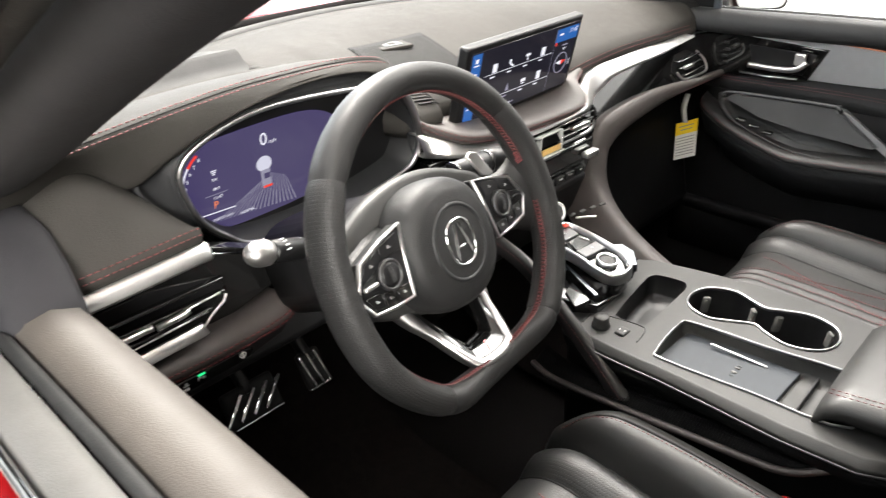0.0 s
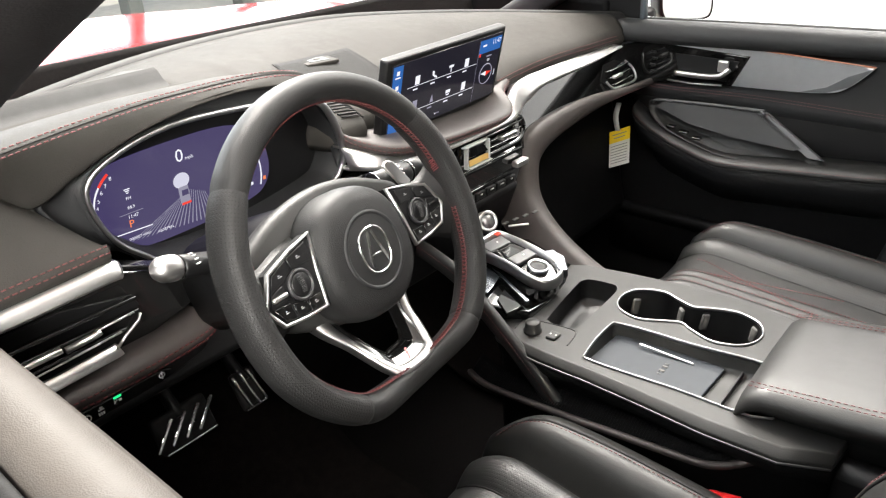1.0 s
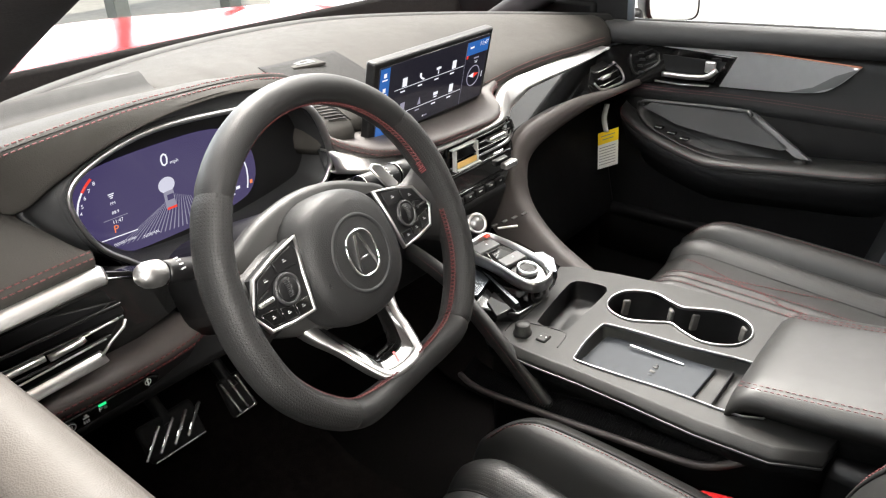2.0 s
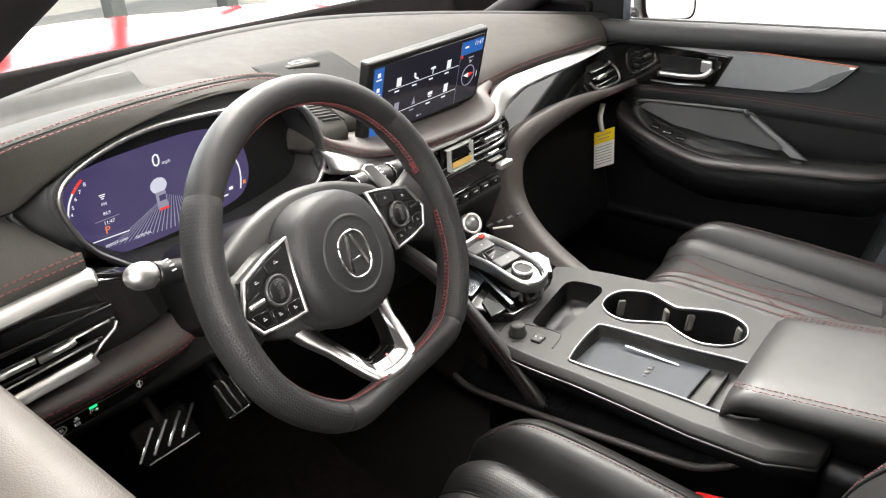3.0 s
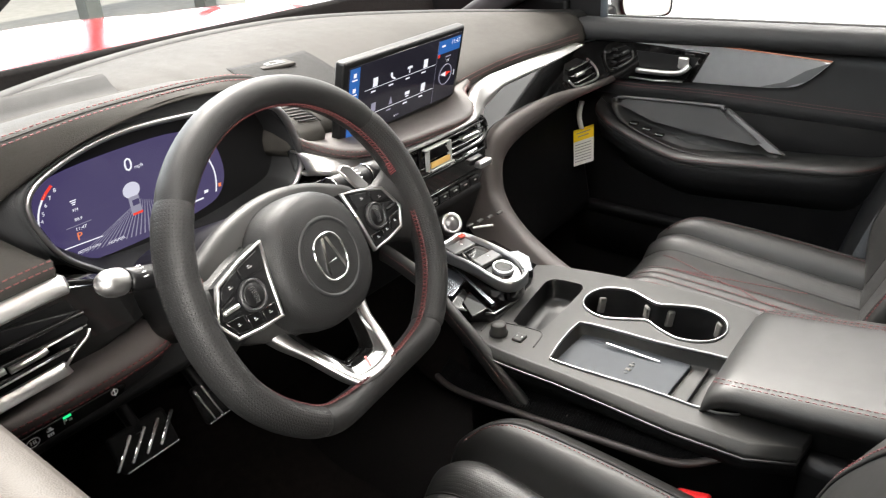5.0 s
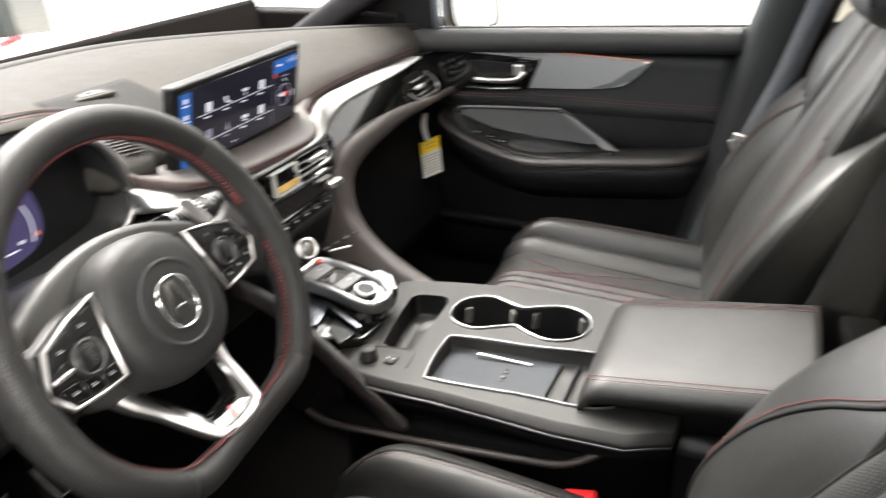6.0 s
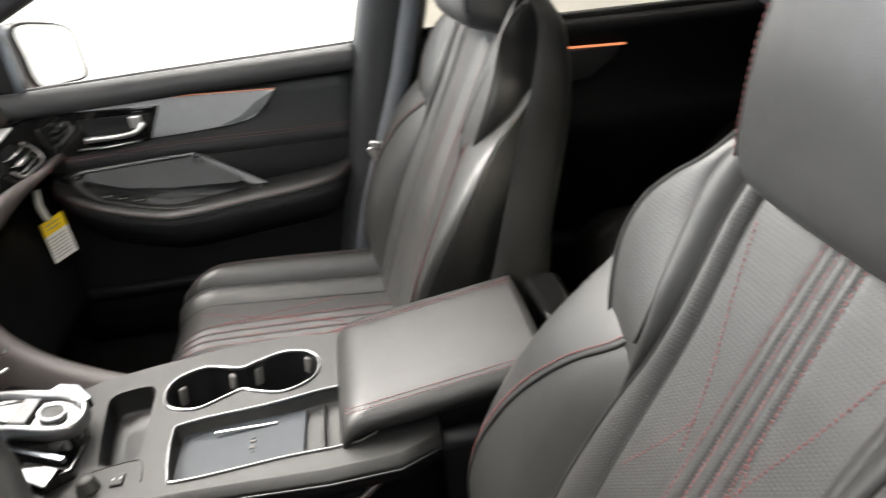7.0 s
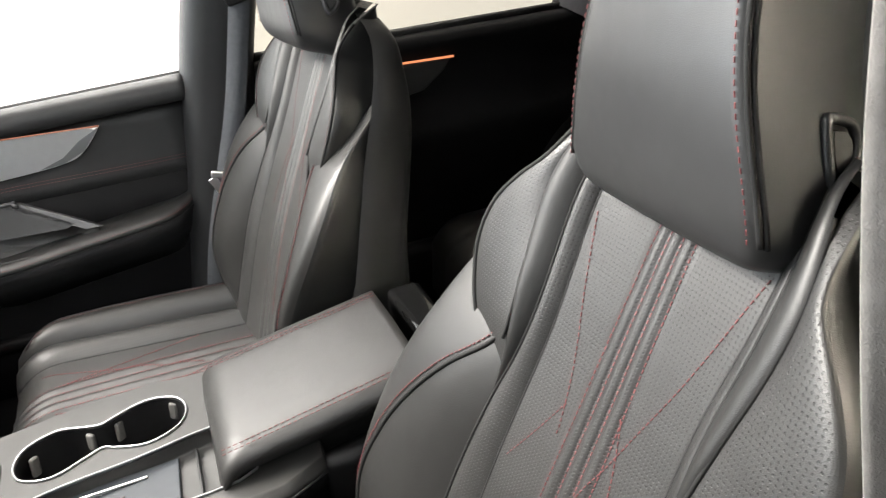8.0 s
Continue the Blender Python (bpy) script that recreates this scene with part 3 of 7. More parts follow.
    part("stitching", bm, THREAD, d, "red double stitching")
    # armrest shelf
    bm = bmesh.new()
    rim = spline([V(X(0.735), 0.275, 0.862), V(X(0.695), 0.262, 0.850), V(X(0.668), 0.19, 0.822), V(X(0.658), 0.08, 0.792), V(X(0.652), 0.02, 0.790), V(X(0.655), -0.10, 0.802), V(X(0.665), -0.26, 0.817), V(X(0.70), -0.315, 0.826), V(X(0.74), -0.325, 0.83)], 8)
    shelf = lambda steps_in: [[V(X(min(abs(p.x) + inw, 0.752)), p.y, p.z + dz) for p in rim] for inw, dz in steps_in]
    sheet(bm, shelf(((0.004, -0.014), (0.0, -0.006), (0.004, 0.003), (0.016, 0.008), (0.045, 0.008), (0.09, 0.004))))
    part("door_armrest", bm, LEATHER, d, "padded leather door armrest", solid=0.005, face=(-s, 0, 0.5))
    bm = bmesh.new()
    sheet(bm, shelf(((0.11, -0.12), (0.07, -0.085), (0.032, -0.058), (0.016, -0.035), (0.007, -0.0155))))
    part("armrest_body", bm, SOFT, d, "black body under the door armrest", solid=0.005, face=(-s, 0, -0.3))
    bm = bmesh.new()
    tube(bm, [V(X(abs(p.x) + 0.003), p.y, p.z - 0.0125) for p in rim], 0.0016, 6)
    part("seam", bm, RUBBER, d, "dark seam under the armrest edge")
    bm = bmesh.new()
    dashes(bm, [V(X(abs(p.x) + 0.001), p.y, p.z + 0.0) for p in rim], up=(-s, 0, 0.6), lift=0.001)
    part("stitching", bm, THREAD, d, "red stitching along the armrest")
    # pocket bowl and its bright frame
    bm = bmesh.new()
    bowl = spline([V(X(0.715), 0.235, 0.868), V(X(0.715), 0.205, 0.882), V(X(0.712), 0.0, 0.892), V(X(0.705), -0.045, 0.876), V(X(0.69), -0.14, 0.822), V(X(0.672), -0.10, 0.806), V(X(0.668), 0.02, 0.80), V(X(0.676), 0.09, 0.806), V(X(0.682), 0.19, 0.838)], 5, True)
    mid = sum(bowl, V(0, 0, 0)) / len(bowl)
    rows = [bowl]
    for k, dep in ((0.9, 0.004), (0.8, 0.022), (0.55, 0.028), (0.2, 0.03)):
        rows.append([mid.lerp(p, k) + V(X(dep * 0.7), 0, -dep) for p in bowl])
    vs = sheet(bm, rows, True)
    bm.faces.new(vs[-1])
    part("grab_pocket", bm, PLASTIC_GREY, d, "dark grey door pull pocket", solid=0.003, face=(-s, 0, 0.5))
    bm = bmesh.new()
    edge = spline([V(X(0.712), 0.22, 0.873), V(X(0.711), 0.20, 0.884), V(X(0.708), 0.0, 0.894), V(X(0.702), -0.02, 0.889), V(X(0.683), -0.14, 0.823)], 8)
    sweep(bm, edge[:25], [(-0.0035, -0.004), (0.002, -0.004), (0.002, 0.002), (0.001, 0.003), (-0.0035, 0.003)], (-s, 0, 0))
    satin = plain("satin_grey", (0.055, 0.055, 0.057), (0.07, 0.07, 0.072), 0.5, 0.3)
    part("pocket_frame", bm, satin, d, "grey satin pocket frame")
    fascia = lambda a, b, c: V(X(0.683 + (b - 0.823) * 0.42 - c), a, b)
    bm = bmesh.new()
    slab(bm, [(0.215, 0.871), (0.198, 0.882), (0.0, 0.892), (-0.02, 0.887), (-0.105, 0.838), (-0.09, 0.831), (0.04, 0.837), (0.13, 0.846)], fascia, 0.004, 0.001)
    part("pocket_plate", bm, SOFT, d, "dark grey plate over the door pull")
    bm = bmesh.new()
    slab(bm, [(0.004, 0.8945), (-0.024, 0.8905), (-0.150, 0.823), (-0.120, 0.823), (-0.010, 0.881)], fascia, 0.0075, 0.0015)
    part("pocket_facet", bm, satin, d, "grey satin facet of the door pull")
    for k in range(3):
        bm = bmesh.new()
        rbox(bm, (X(0.684), 0.165 - 0.03 * k, 0.838 - 0.008 * k), (0.014, 0.02, 0.006), 0.002)
        part("window_switch", bm, GLOSS, d)
    # storage bin low down
    bm = bmesh.new()
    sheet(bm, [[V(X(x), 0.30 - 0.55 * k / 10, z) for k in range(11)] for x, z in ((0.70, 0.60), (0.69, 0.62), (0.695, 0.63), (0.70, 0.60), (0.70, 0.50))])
    part("door_bin", bm, SHADED_TRIM, d, "dark plastic door bin", solid=0.004, face=(-s, 0, 0))
    return d


door(-1, "driver", True)
door(1, "passenger", False)

# ---- wing mirror beyond the passenger window ----
mirror = thing("wing_mirror", "wing mirror with pale reflecting glass and dark housing", "wing mirror", (0.95, 0.30, 1.0))
bm = bmesh.new()
mo = [(p.x, p.y) for p in spline([V(-0.07, 0.052, 0), V(0.0, 0.06, 0), V(0.066, 0.05, 0), V(0.072, 0.0, 0), V(0.062, -0.045, 0), V(0.0, -0.058, 0), V(-0.066, -0.062, 0), V(-0.074, 0.0, 0)], 5, True)]
mf = lambda a, b, c: V(1.008 + a * 0.83 - c * 0.55, 0.296 - a * 0.55 - c * 0.83 + 0.10 * b, 1.069 + 1.12 * b - 0.2 * a)
rows = [[mf(a * g, b * g, c) for a, b in mo] for g, c in ((0.96, 0.004), (1.02, 0.006), (1.06, -0.01), (1.0, -0.05), (0.6, -0.08))]
vs = sheet(bm, rows, True)
bm.faces.new(vs[-1])
part("housing", bm, PLASTIC, mirror, "dark mirror housing")
bm = bmesh.new()
slab(bm, [(a * 0.97, b * 0.97) for a, b in mo], lambda a, b, c: mf(a, b, c + 0.004), 0.003)
part("mirror_glass", bm, plain("mirror_silver", (0.9, 0.9, 0.9), (0.92, 0.92, 0.92), 0.02, 1.0, spread=0.01), mirror, "silvered mirror glass")
bm = bmesh.new()
sweep(bm, spline([V(0.93, 0.36, 1.02), V(0.86, 0.38, 1.015), V(0.79, 0.39, 1.02)], 5), ring(14, 0.03, 0.022, 3))
part("mirror_arm", bm, PLASTIC, mirror, "dark mirror arm")
bm = bmesh.new()
slab(bm, [(0.60, 1.05), (0.292, 1.045), (0.30, 1.19), (0.34, 1.165), (0.45, 1.125)], lambda a, b, c: V(0.755 - c, a, b), 0.012, 0.003)
tagged(part("window_corner", bm, PLASTIC), "black triangular cover at the window's front corner", "window corner", kind="structure")
bm = bmesh.new()
sweep(bm, [V(0.752, 0.284, 1.045), V(0.752, 0.286, 1.12), V(0.75, 0.292, 1.20)], ring(12, 0.007, 0.009, 3), (1, 0, 0))
tagged(part("window_post", bm, plain("blue_grey_rubber", (0.10, 0.12, 0.14), (0.13, 0.15, 0.17), 0.5)), "blue-grey upright post before the window pane", "window post", kind="structure")


# ---- dashboard ----
dash = thing("dashboard", "black leather dashboard with red stitching, silver trim and open vents", "dashboard", (0, 0.35, 0.7))


def pad_edge(x):
    """Rear edge of the dash top: y, z."""
    return (curve1(x, ((-0.72, 0.30), (-0.215, 0.30), (-0.195, 0.25), (-0.145, 0.252), (-0.125, 0.282), (0.17, 0.262), (0.30, 0.275), (0.50, 0.288), (0.70, 0.31))), flow(x, ((-0.72, 1.06), (-0.2, 1.058), (0.0, 1.046), (0.17, 1.042), (0.30, 1.045), (0.50, 1.036), (0.70, 1.020))))


bm = bmesh.new()
rows = []
for i in range(146):
    x = -0.735 + 1.45 * i / 145
    ye, ze = pad_edge(x)
    yb = max(ws_base(x), ye + 0.02)
    row = [V(x, ye + 0.012, ze - 0.035), V(x, ye + 0.001, ze - 0.025), V(x, ye - 0.003, ze - 0.012), V(x, ye + 0.002, ze - 0.002)]
    for k in range(1, 15):
        v = k / 14
        row.append(V(x, ye + (yb - ye) * v, -0.04 * curve1(x, ((-0.33, 1.0), (-0.285, 0.0))) * math.sin(math.pi * min(v * 1.35, 1.0)) + ze + (ws_height(x) - ze) * v ** 0.8 + 0.018 * math.sin(v * math.pi) * (1 - 0.5 * (x / 0.7) ** 2)))
    rows.append(row)
sheet(bm, rows)
part("dash_top", bm, DASH_SKIN, dash, "grained dark dash top", solid=0.006, face=(0, -0.3, 1))
bm = bmesh.new()
for dz in (0.006, -0.001):
    dashes(bm, spline([V(x, pad_edge(x)[0] - 0.0025 + 0.002 * (dz > 0), pad_edge(x)[1] - 0.010 + dz) for x in (0.17, 0.24, 0.32, 0.42, 0.52, 0.62, 0.68)], 8), up=(0, -1, 0.5), lift=0.001)
part("stitching", bm, THREAD, dash, "red double stitching along the dash edge")
# hood over the instruments
cl = lambda a, b, c: V(-0.337 + a, 0.292 - c - b * 0.1 + 0.03 * a, 1.04 + b)
RIM = spline([V(-0.196, 0.05, 0), V(-0.168, 0.075, 0), V(-0.10, 0.090, 0), V(0.004, 0.084, 0), V(0.086, 0.070, 0), V(0.117, 0.048, 0), V(0.14, -0.005, 0), V(0.135, -0.036, 0), V(0.109, -0.052, 0), V(0.0, -0.066, 0), V(-0.114, -0.060, 0), V(-0.156, -0.034, 0), V(-0.184, 0.0, 0)], 5, True)
HOOD = spline([V(-0.74, 0.20, 1.138), V(-0.69, 0.207, 1.144), V(-0.64, 0.214, 1.149), V(-0.59, 0.221, 1.152), V(-0.53, 0.229, 1.155), V(-0.46, 0.238, 1.157), V(-0.40, 0.244, 1.156), V(-0.33, 0.250, 1.153), V(-0.27, 0.254, 1.146), V(-0.225, 0.264, 1.130), V(-0.203, 0.28, 1.098), V(-0.192, 0.295, 1.055)], 6)
BROW = spline([V(-0.735, 0.25, 1.085), V(-0.675, 0.245, 1.10), V(-0.625, 0.238, 1.118), V(-0.585, 0.232, 1.092), V(-0.546, 0.222, 1.111), V(-0.508, 0.222, 1.125), V(-0.466, 0.224, 1.136), V(-0.41, 0.229, 1.143), V(-0.345, 0.233, 1.144), V(-0.275, 0.237, 1.133), V(-0.222, 0.245, 1.098), V(-0.196, 0.25, 1.045)], 6)
# the hood's skin: flat top, rolled front edge; its far edge drops into a dark recess before the windscreen
bm = bmesh.new()
rows = []
for h, b in zip(HOOD, BROW):
    far = 0.325 + 0.175 * curve1(h.x, ((-0.335, 0.0), (-0.29, 1.0)))
    back = V(h.x * 0.99, far, min(1.145, h.z - 0.012) - 0.045 * curve1(h.x, ((-0.335, 0.0), (-0.29, 1.0))))
    drop = back + V(0, 0.006, -0.004)
    rows.append(spline([drop + V(0, 0.004, -0.05), drop, back, back.lerp(h, 0.5) + V(0, 0, 0.004), h + V(0, 0.014, 0.001), h + V(0, 0, -0.001), h.lerp(b, 0.35) + V(0, -0.006, 0), h.lerp(b, 0.8) + V(0, -0.005, 0), b], 3))
sheet(bm, rows)
part("instrument_hood", bm, DASH_SKIN, dash, "padded leather instrument hood", solid=0.004, face=(0, -0.5, 1))
bm = bmesh.new()
for off in (V(0, -0.004, -0.0036), V(0, 0.006, 0.0006)):
    dashes(bm, [p + off for p in HOOD[3:-14]], up=(0, -0.6, 1), lift=0.0016, r=0.0006)
part("stitching", bm, THREAD, dash, "red double stitching on the hood")
bm = bmesh.new()
tube(bm, [p + V(0, 0.001, -0.0004) for p in HOOD[3:-14]], 0.0009, 5)
part("seam", bm, RUBBER, dash, "dark seam between the stitch rows")
# recess behind the hood, with its raised far lip
bm = bmesh.new()
xs = [-0.72 + 0.42 * k / 14 for k in range(15)]
sheet(bm, [[V(x, y, z) for x in xs] for y, z in ((0.355, 1.115), (0.40, 1.108), (0.455, 1.106), (0.476, 1.116), (0.486, 1.126), (0.494, 1.129))])
part("hood_recess", bm, RUBBER, dash, "dark recess between hood and windscreen", face=(0, 0, 1))
bm = bmesh.new()
sheet(bm, [[V(x, 0.492 + (max(ws_base(x) - 0.03, 0.50) - 0.492) * v, 1.1285 - 0.018 * v) for x in xs] for v in (0, 0.12, 0.5, 1)])
part("recess_lip", bm, DASH_SKIN, dash, "padded lip along the windscreen", solid=0.004, face=(0, -0.3, 1))
# skin between the hood's lower edge and the instrument ring
EDGE_OUT = even([V(-0.548, 0.226, 1.03), V(-0.560, 0.230, 1.055)] + BROW[19:], 0.006)
EDGE_IN = [cl(p.x * 1.03, p.y * 1.03, 0.049) for p in RIM[56:] + RIM[:37]]
bm = bmesh.new()
n = len(EDGE_OUT) - 1
rows = []
for k, p in enumerate(EDGE_OUT):
    q = along(EDGE_IN, k / n)
    rows.append([p, p + V(0, 0.012, -0.003), p.lerp(q, 0.4) + V(0, 0.014, 0), p.lerp(q, 0.8) + V(0, 0.006, 0), q])
sheet(bm, rows)
part("hood_underside", bm, SOFT, dash, "dark underside of the instrument hood", solid=0.003, face=(0, -1, -0.5))

# instrument cluster
bm = bmesh.new()
rows = []
for g, c in ((1.0, 0.046), (1.03, 0.049), (1.045, 0.047), (1.06, 0.042)):
    rows.append([cl(p.x * g, p.y * g, c) for p in RIM])
rows.insert(0, [cl(p.x * 0.97, p.y * 0.97, 0.0) for p in RIM])
sheet(bm, rows, True)
part("cluster_shroud", bm, SOFT, dash, "dark shroud round the instruments")
bm = bmesh.new()
sweep(bm, [cl(p.x * 1.012, p.y * 1.012, 0.0505) for p in RIM], ring(10, 0.0030), (0, -1, 0), True, size=lambda u: 1.0 + 0.7 * math.exp(-((u - 0.44) / 0.13) ** 2))
part("cluster_ring", bm, plain("ring_satin", (0.42, 0.42, 0.425), (0.48, 0.48, 0.485), 0.34, 1.0), dash, "bright satin ring round the instruments")
bm = bmesh.new()
slab(bm, [(p.x * 0.985, p.y * 0.985) for p in RIM], lambda a, b, c: cl(a, b, c), 0.006)
part("cluster_glass", bm, PLASTIC, dash, "black instrument glass")
DISPLAY = glow("violet_display", (0.058, 0.046, 0.125), 1.0)
INK, RED_INK, GREY_INK = glow("display_white", (0.9, 0.9, 1), 1.0), glow("display_red", (0.9, 0.05, 0.03), 1.0), glow("display_grey", (0.28, 0.27, 0.36), 1.0)
GREEN_INK, BLUE_INK, ORANGE_INK = glow("lamp_green", (0.02, 0.8, 0.25), 1.2), glow("display_blue", (0.02, 0.12, 0.42), 1.0), glow("display_orange", (0.95, 0.25, 0.08), 1.0)
bm = bmesh.new()
slab(bm, [(p.x, p.y) for p in spline([V(-0.178, 0.036, 0), V(-0.150, 0.053, 0), V(-0.077, 0.058, 0), V(-0.002, 0.055, 0), V(0.04, 0.035, 0), V(0.055, -0.005, 0), V(0.048, -0.036, 0), V(0.02, -0.05, 0), V(-0.06, -0.056, 0), V(-0.146, -0.05, 0), V(-0.168, -0.01, 0)], 4, True)], lambda a, b, c: cl(a, b, c + 0.003), 0.002)
part("cluster_display", bm, DISPLAY, dash, "violet lit instrument display")
ci = lambda a, b, c: cl(a, b, c + 0.0034)


def mark(a, b, w, h, mat, parent, place, name="display_mark", turn=0.0):
    bm = bmesh.new()
    k, q = math.cos(turn), math.sin(turn)
    bm.faces.new([bm.verts.new(place(a + x * k - y * q, b + x * q + y * k, 0.0002)) for x, y in ((-w / 2, -h / 2), (w / 2, -h / 2), (w / 2, h / 2), (-w / 2, h / 2))])
    return part(name, bm, mat, parent)


for body, size, a, b, mat in (("0", 0.022, -0.0686, 0.0375, INK), ("mph", 0.0062, -0.0565, 0.033, INK), ("P", 0.0125, -0.138, -0.0205, ORANGE_INK), ("FM", 0.005, -0.136, 0.010, INK), ("88.9", 0.005, -0.135, -0.0008, INK), ("11:47", 0.0058, -0.1345, -0.0118, INK), ("000007 miles", 0.005, -0.131, -0.0385, INK), ("NORMAL", 0.005, -0.099, -0.0425, INK), ("8", 0.0062, -0.1515, 0.0385, INK), ("7", 0.0062, -0.158, 0.0322, INK), ("6", 0.0062, -0.1638, 0.026, INK), ("5", 0.0062, -0.1683, 0.018, INK), ("4", 0.0055, -0.1712, 0.0105, INK)):
    text_mesh(body, size, lambda x, y, c: ci(a + x, b + y, c), mat, dash)
mark(-0.136, -0.0073, 0.028, 0.0007, GREY_INK, dash, ci)
mark(-0.136, -0.0296, 0.044, 0.0012, INK, dash, ci, turn=-0.05)
mark(-0.155, -0.036, 0.008, 0.004, INK, dash, ci)
for k in range(3):
    mark(-0.1362, 0.0165 + 0.0022 * k, 0.003 + 0.002 * k, 0.0012, INK, dash, ci)
# tachometer arcs
for nm, mat, pts, r in (("rev_arc", RED_INK, [(-0.1655, 0.033), (-0.160, 0.039), (-0.1535, 0.0445)], 0.0014), ("rev_arc", INK, [(-0.176, 0.0), (-0.1745, 0.013), (-0.171, 0.024), (-0.1655, 0.033)], 0.0009), ("fuel_arc", INK, [(0.035, 0.0095), (0.0405, -0.006), (0.0415, -0.022), (0.0395, -0.035)], 0.0009)):
    bm = bmesh.new()
    tube(bm, spline([ci(a, b, 0) for a, b in pts], 5), r, 6)
    part(nm, bm, mat, dash)
mark(0.046, -0.028, 0.004, 0.005, ORANGE_INK, dash, ci)
mark(0.025, -0.0295, 0.006, 0.004, INK, dash, ci)
mark(0.012, -0.0365, 0.016, 0.0022, INK, dash, ci)
# road lines and the little car with its head lamps
for k in range(20):
    u = k / 19
    bm = bmesh.new()
    x0, x1 = -0.142 + 0.112 * u, -0.088 + 0.045 * u
    y0, y1 = -0.0415 - 0.010 * u, -0.005 - 0.022 * abs(u - 0.55)
    bm.faces.new([bm.verts.new(ci(x, y, 0.0002)) for x, y in ((x0, y0), (x0 + 0.0016, y0), (x1 + 0.0006, y1), (x1, y1))])
    part("road_line", bm, GREY_INK, dash)
HALO, nt, bs = nodes_of("lamp_halo")
bm = bmesh.new()
for f in (1.0, 0.62):
    bm.faces.new([bm.verts.new(ci(-0.0708 + x * f, 0.0085 + y * f, 0.0004 + 0.0002 * (1 - f))) for x, y in ring(20, 0.0105, 0.0095)])
bs.inputs["Base Color"].default_value = (0.02, 0.02, 0.02, 1)
bs.inputs["Emission Color"].default_value, bs.inputs["Emission Strength"].default_value = (0.75, 0.75, 0.9, 1), 0.8
part("lamp_beam", bm, HALO, dash, "bright lamp beam on the display")
bm = bmesh.new()
rbox(bm, ci(-0.0697, -0.010, 0.001), (0.0125, 0.002, 0.022), 0.001)
part("car_sign", bm, GREY_INK, dash, "little car drawn on the display")
mark(-0.0697, -0.006, 0.0085, 0.007, DISPLAY, dash, lambda a, b, c: ci(a, b, c + 0.003))
mark(-0.0697, -0.0195, 0.0125, 0.003, RED_INK, dash, lambda a, b, c: ci(a, b, c + 0.003))

# left end: pad, silver strip, vent panel, knee strip and switches
bm = bmesh.new()
top_line = spline([V(-0.74, 0.236, 1.075), V(-0.68, 0.238, 1.105), V(-0.632, 0.238, 1.132), V(-0.585, 0.232, 1.090), V(-0.556, 0.222, 1.058), V(-0.542, 0.205, 1.040)], 6)
low_line = spline([V(-0.74, 0.181, 1.046), V(-0.70, 0.179, 1.048), V(-0.66, 0.178, 1.049), V(-0.61, 0.178, 1.051), V(-0.565, 0.180, 1.052), V(-0.547, 0.184, 1.050)], 6)
rows = []
for p, q in zip(top_line, low_line):
    rows.append([p + V(0, 0.012, -0.004), p, p.lerp(q, 0.25) + V(0, -0.004, 0.003), p.lerp(q, 0.6) + V(0, -0.004, 0.004), q + V(0, 0.004, 0.004), q, q + V(0, -0.001, -0.006), q + V(0, 0.003, -0.014), q + V(0, 0.012, -0.02)])
sheet(bm, rows)
part("left_pad", bm, DASH_SKIN, dash, "padded leather dash end", solid=0.004, face=(0, -0.5, 1))
bm = bmesh.new()
for dz in (0.0, 0.006):
    dashes(bm, [p + V(0, -0.001 + dz * 0.4, -0.003 + dz) for p in low_line[2:]], up=(0, -1, 0.5), lift=0.001, r=0.0006)
part("stitching", bm, THREAD, dash, "red double stitching on the dash end")
bm = bmesh.new()
sweep(bm, spline([V(-0.74, 0.188, 1.025), V(-0.65, 0.183, 1.028), V(-0.58, 0.184, 1.030), V(-0.55, 0.187, 1.029), V(-0.540, 0.19, 1.026)], 6), [(-0.006, -0.009), (0.009, -0.009), (0.0095, -0.006), (0.001, 0.007), (-0.006, 0.008)], size=lambda u: 1.0 if u < 0.85 else 1.0 - 3.5 * (u - 0.85))
part("silver_strip", bm, SILVER, dash, "satin silver dash strip")
lf = lambda a, b, c: V(a, 0.195 - c + (1.0 - b) * 0.06, b)
bm = bmesh.new()
slab(bm, [(-0.74, 1.019), (-0.60, 1.021), (-0.535, 1.021), (-0.49, 1.0), (-0.455, 0.985), (-0.455, 0.945), (-0.52, 0.928), (-0.74, 0.925)], lambda a, b, c: lf(a, b, c - 0.010), 0.02, 0.004)
part("vent_panel", bm, GLOSS, dash, "gloss black vent panel")
bm = bmesh.new()
tube(bm, [lf(-0.74, 1.014, 0.002), lf(-0.62, 1.0165, 0.003), lf(-0.545, 1.020, 0.003), lf(-0.537, 1.018, 0.003), lf(-0.505, 1.004, -0.002)], 0.0014, 6)
part("panel_edge", bm, CHROME, dash, "thin bright panel edge")
bm = bmesh.new()
slab(bm, [(-0.74, 0.998), (-0.60, 1.001), (-0.53, 0.985), (-0.525, 0.972), (-0.555, 0.938), (-0.74, 0.932)], lambda a, b, c: lf(a, b, c - 0.007), 0.003, 0.001)
vent = part("side_vent", bm, PLASTIC, dash, "dark air vent with bright-edged slats")
for z, x1 in ((0.987, -0.532), (0.972, -0.532), (0.958, -0.548)):
    bm = bmesh.new()
    rbox(bm, lf((-0.74 + x1) / 2, z, 0.001), (x1 + 0.74, 0.014, 0.0045), 0.0018, Euler((radians(-20), 0, 0)).to_matrix())
    part("slat", bm, GLOSS, vent)
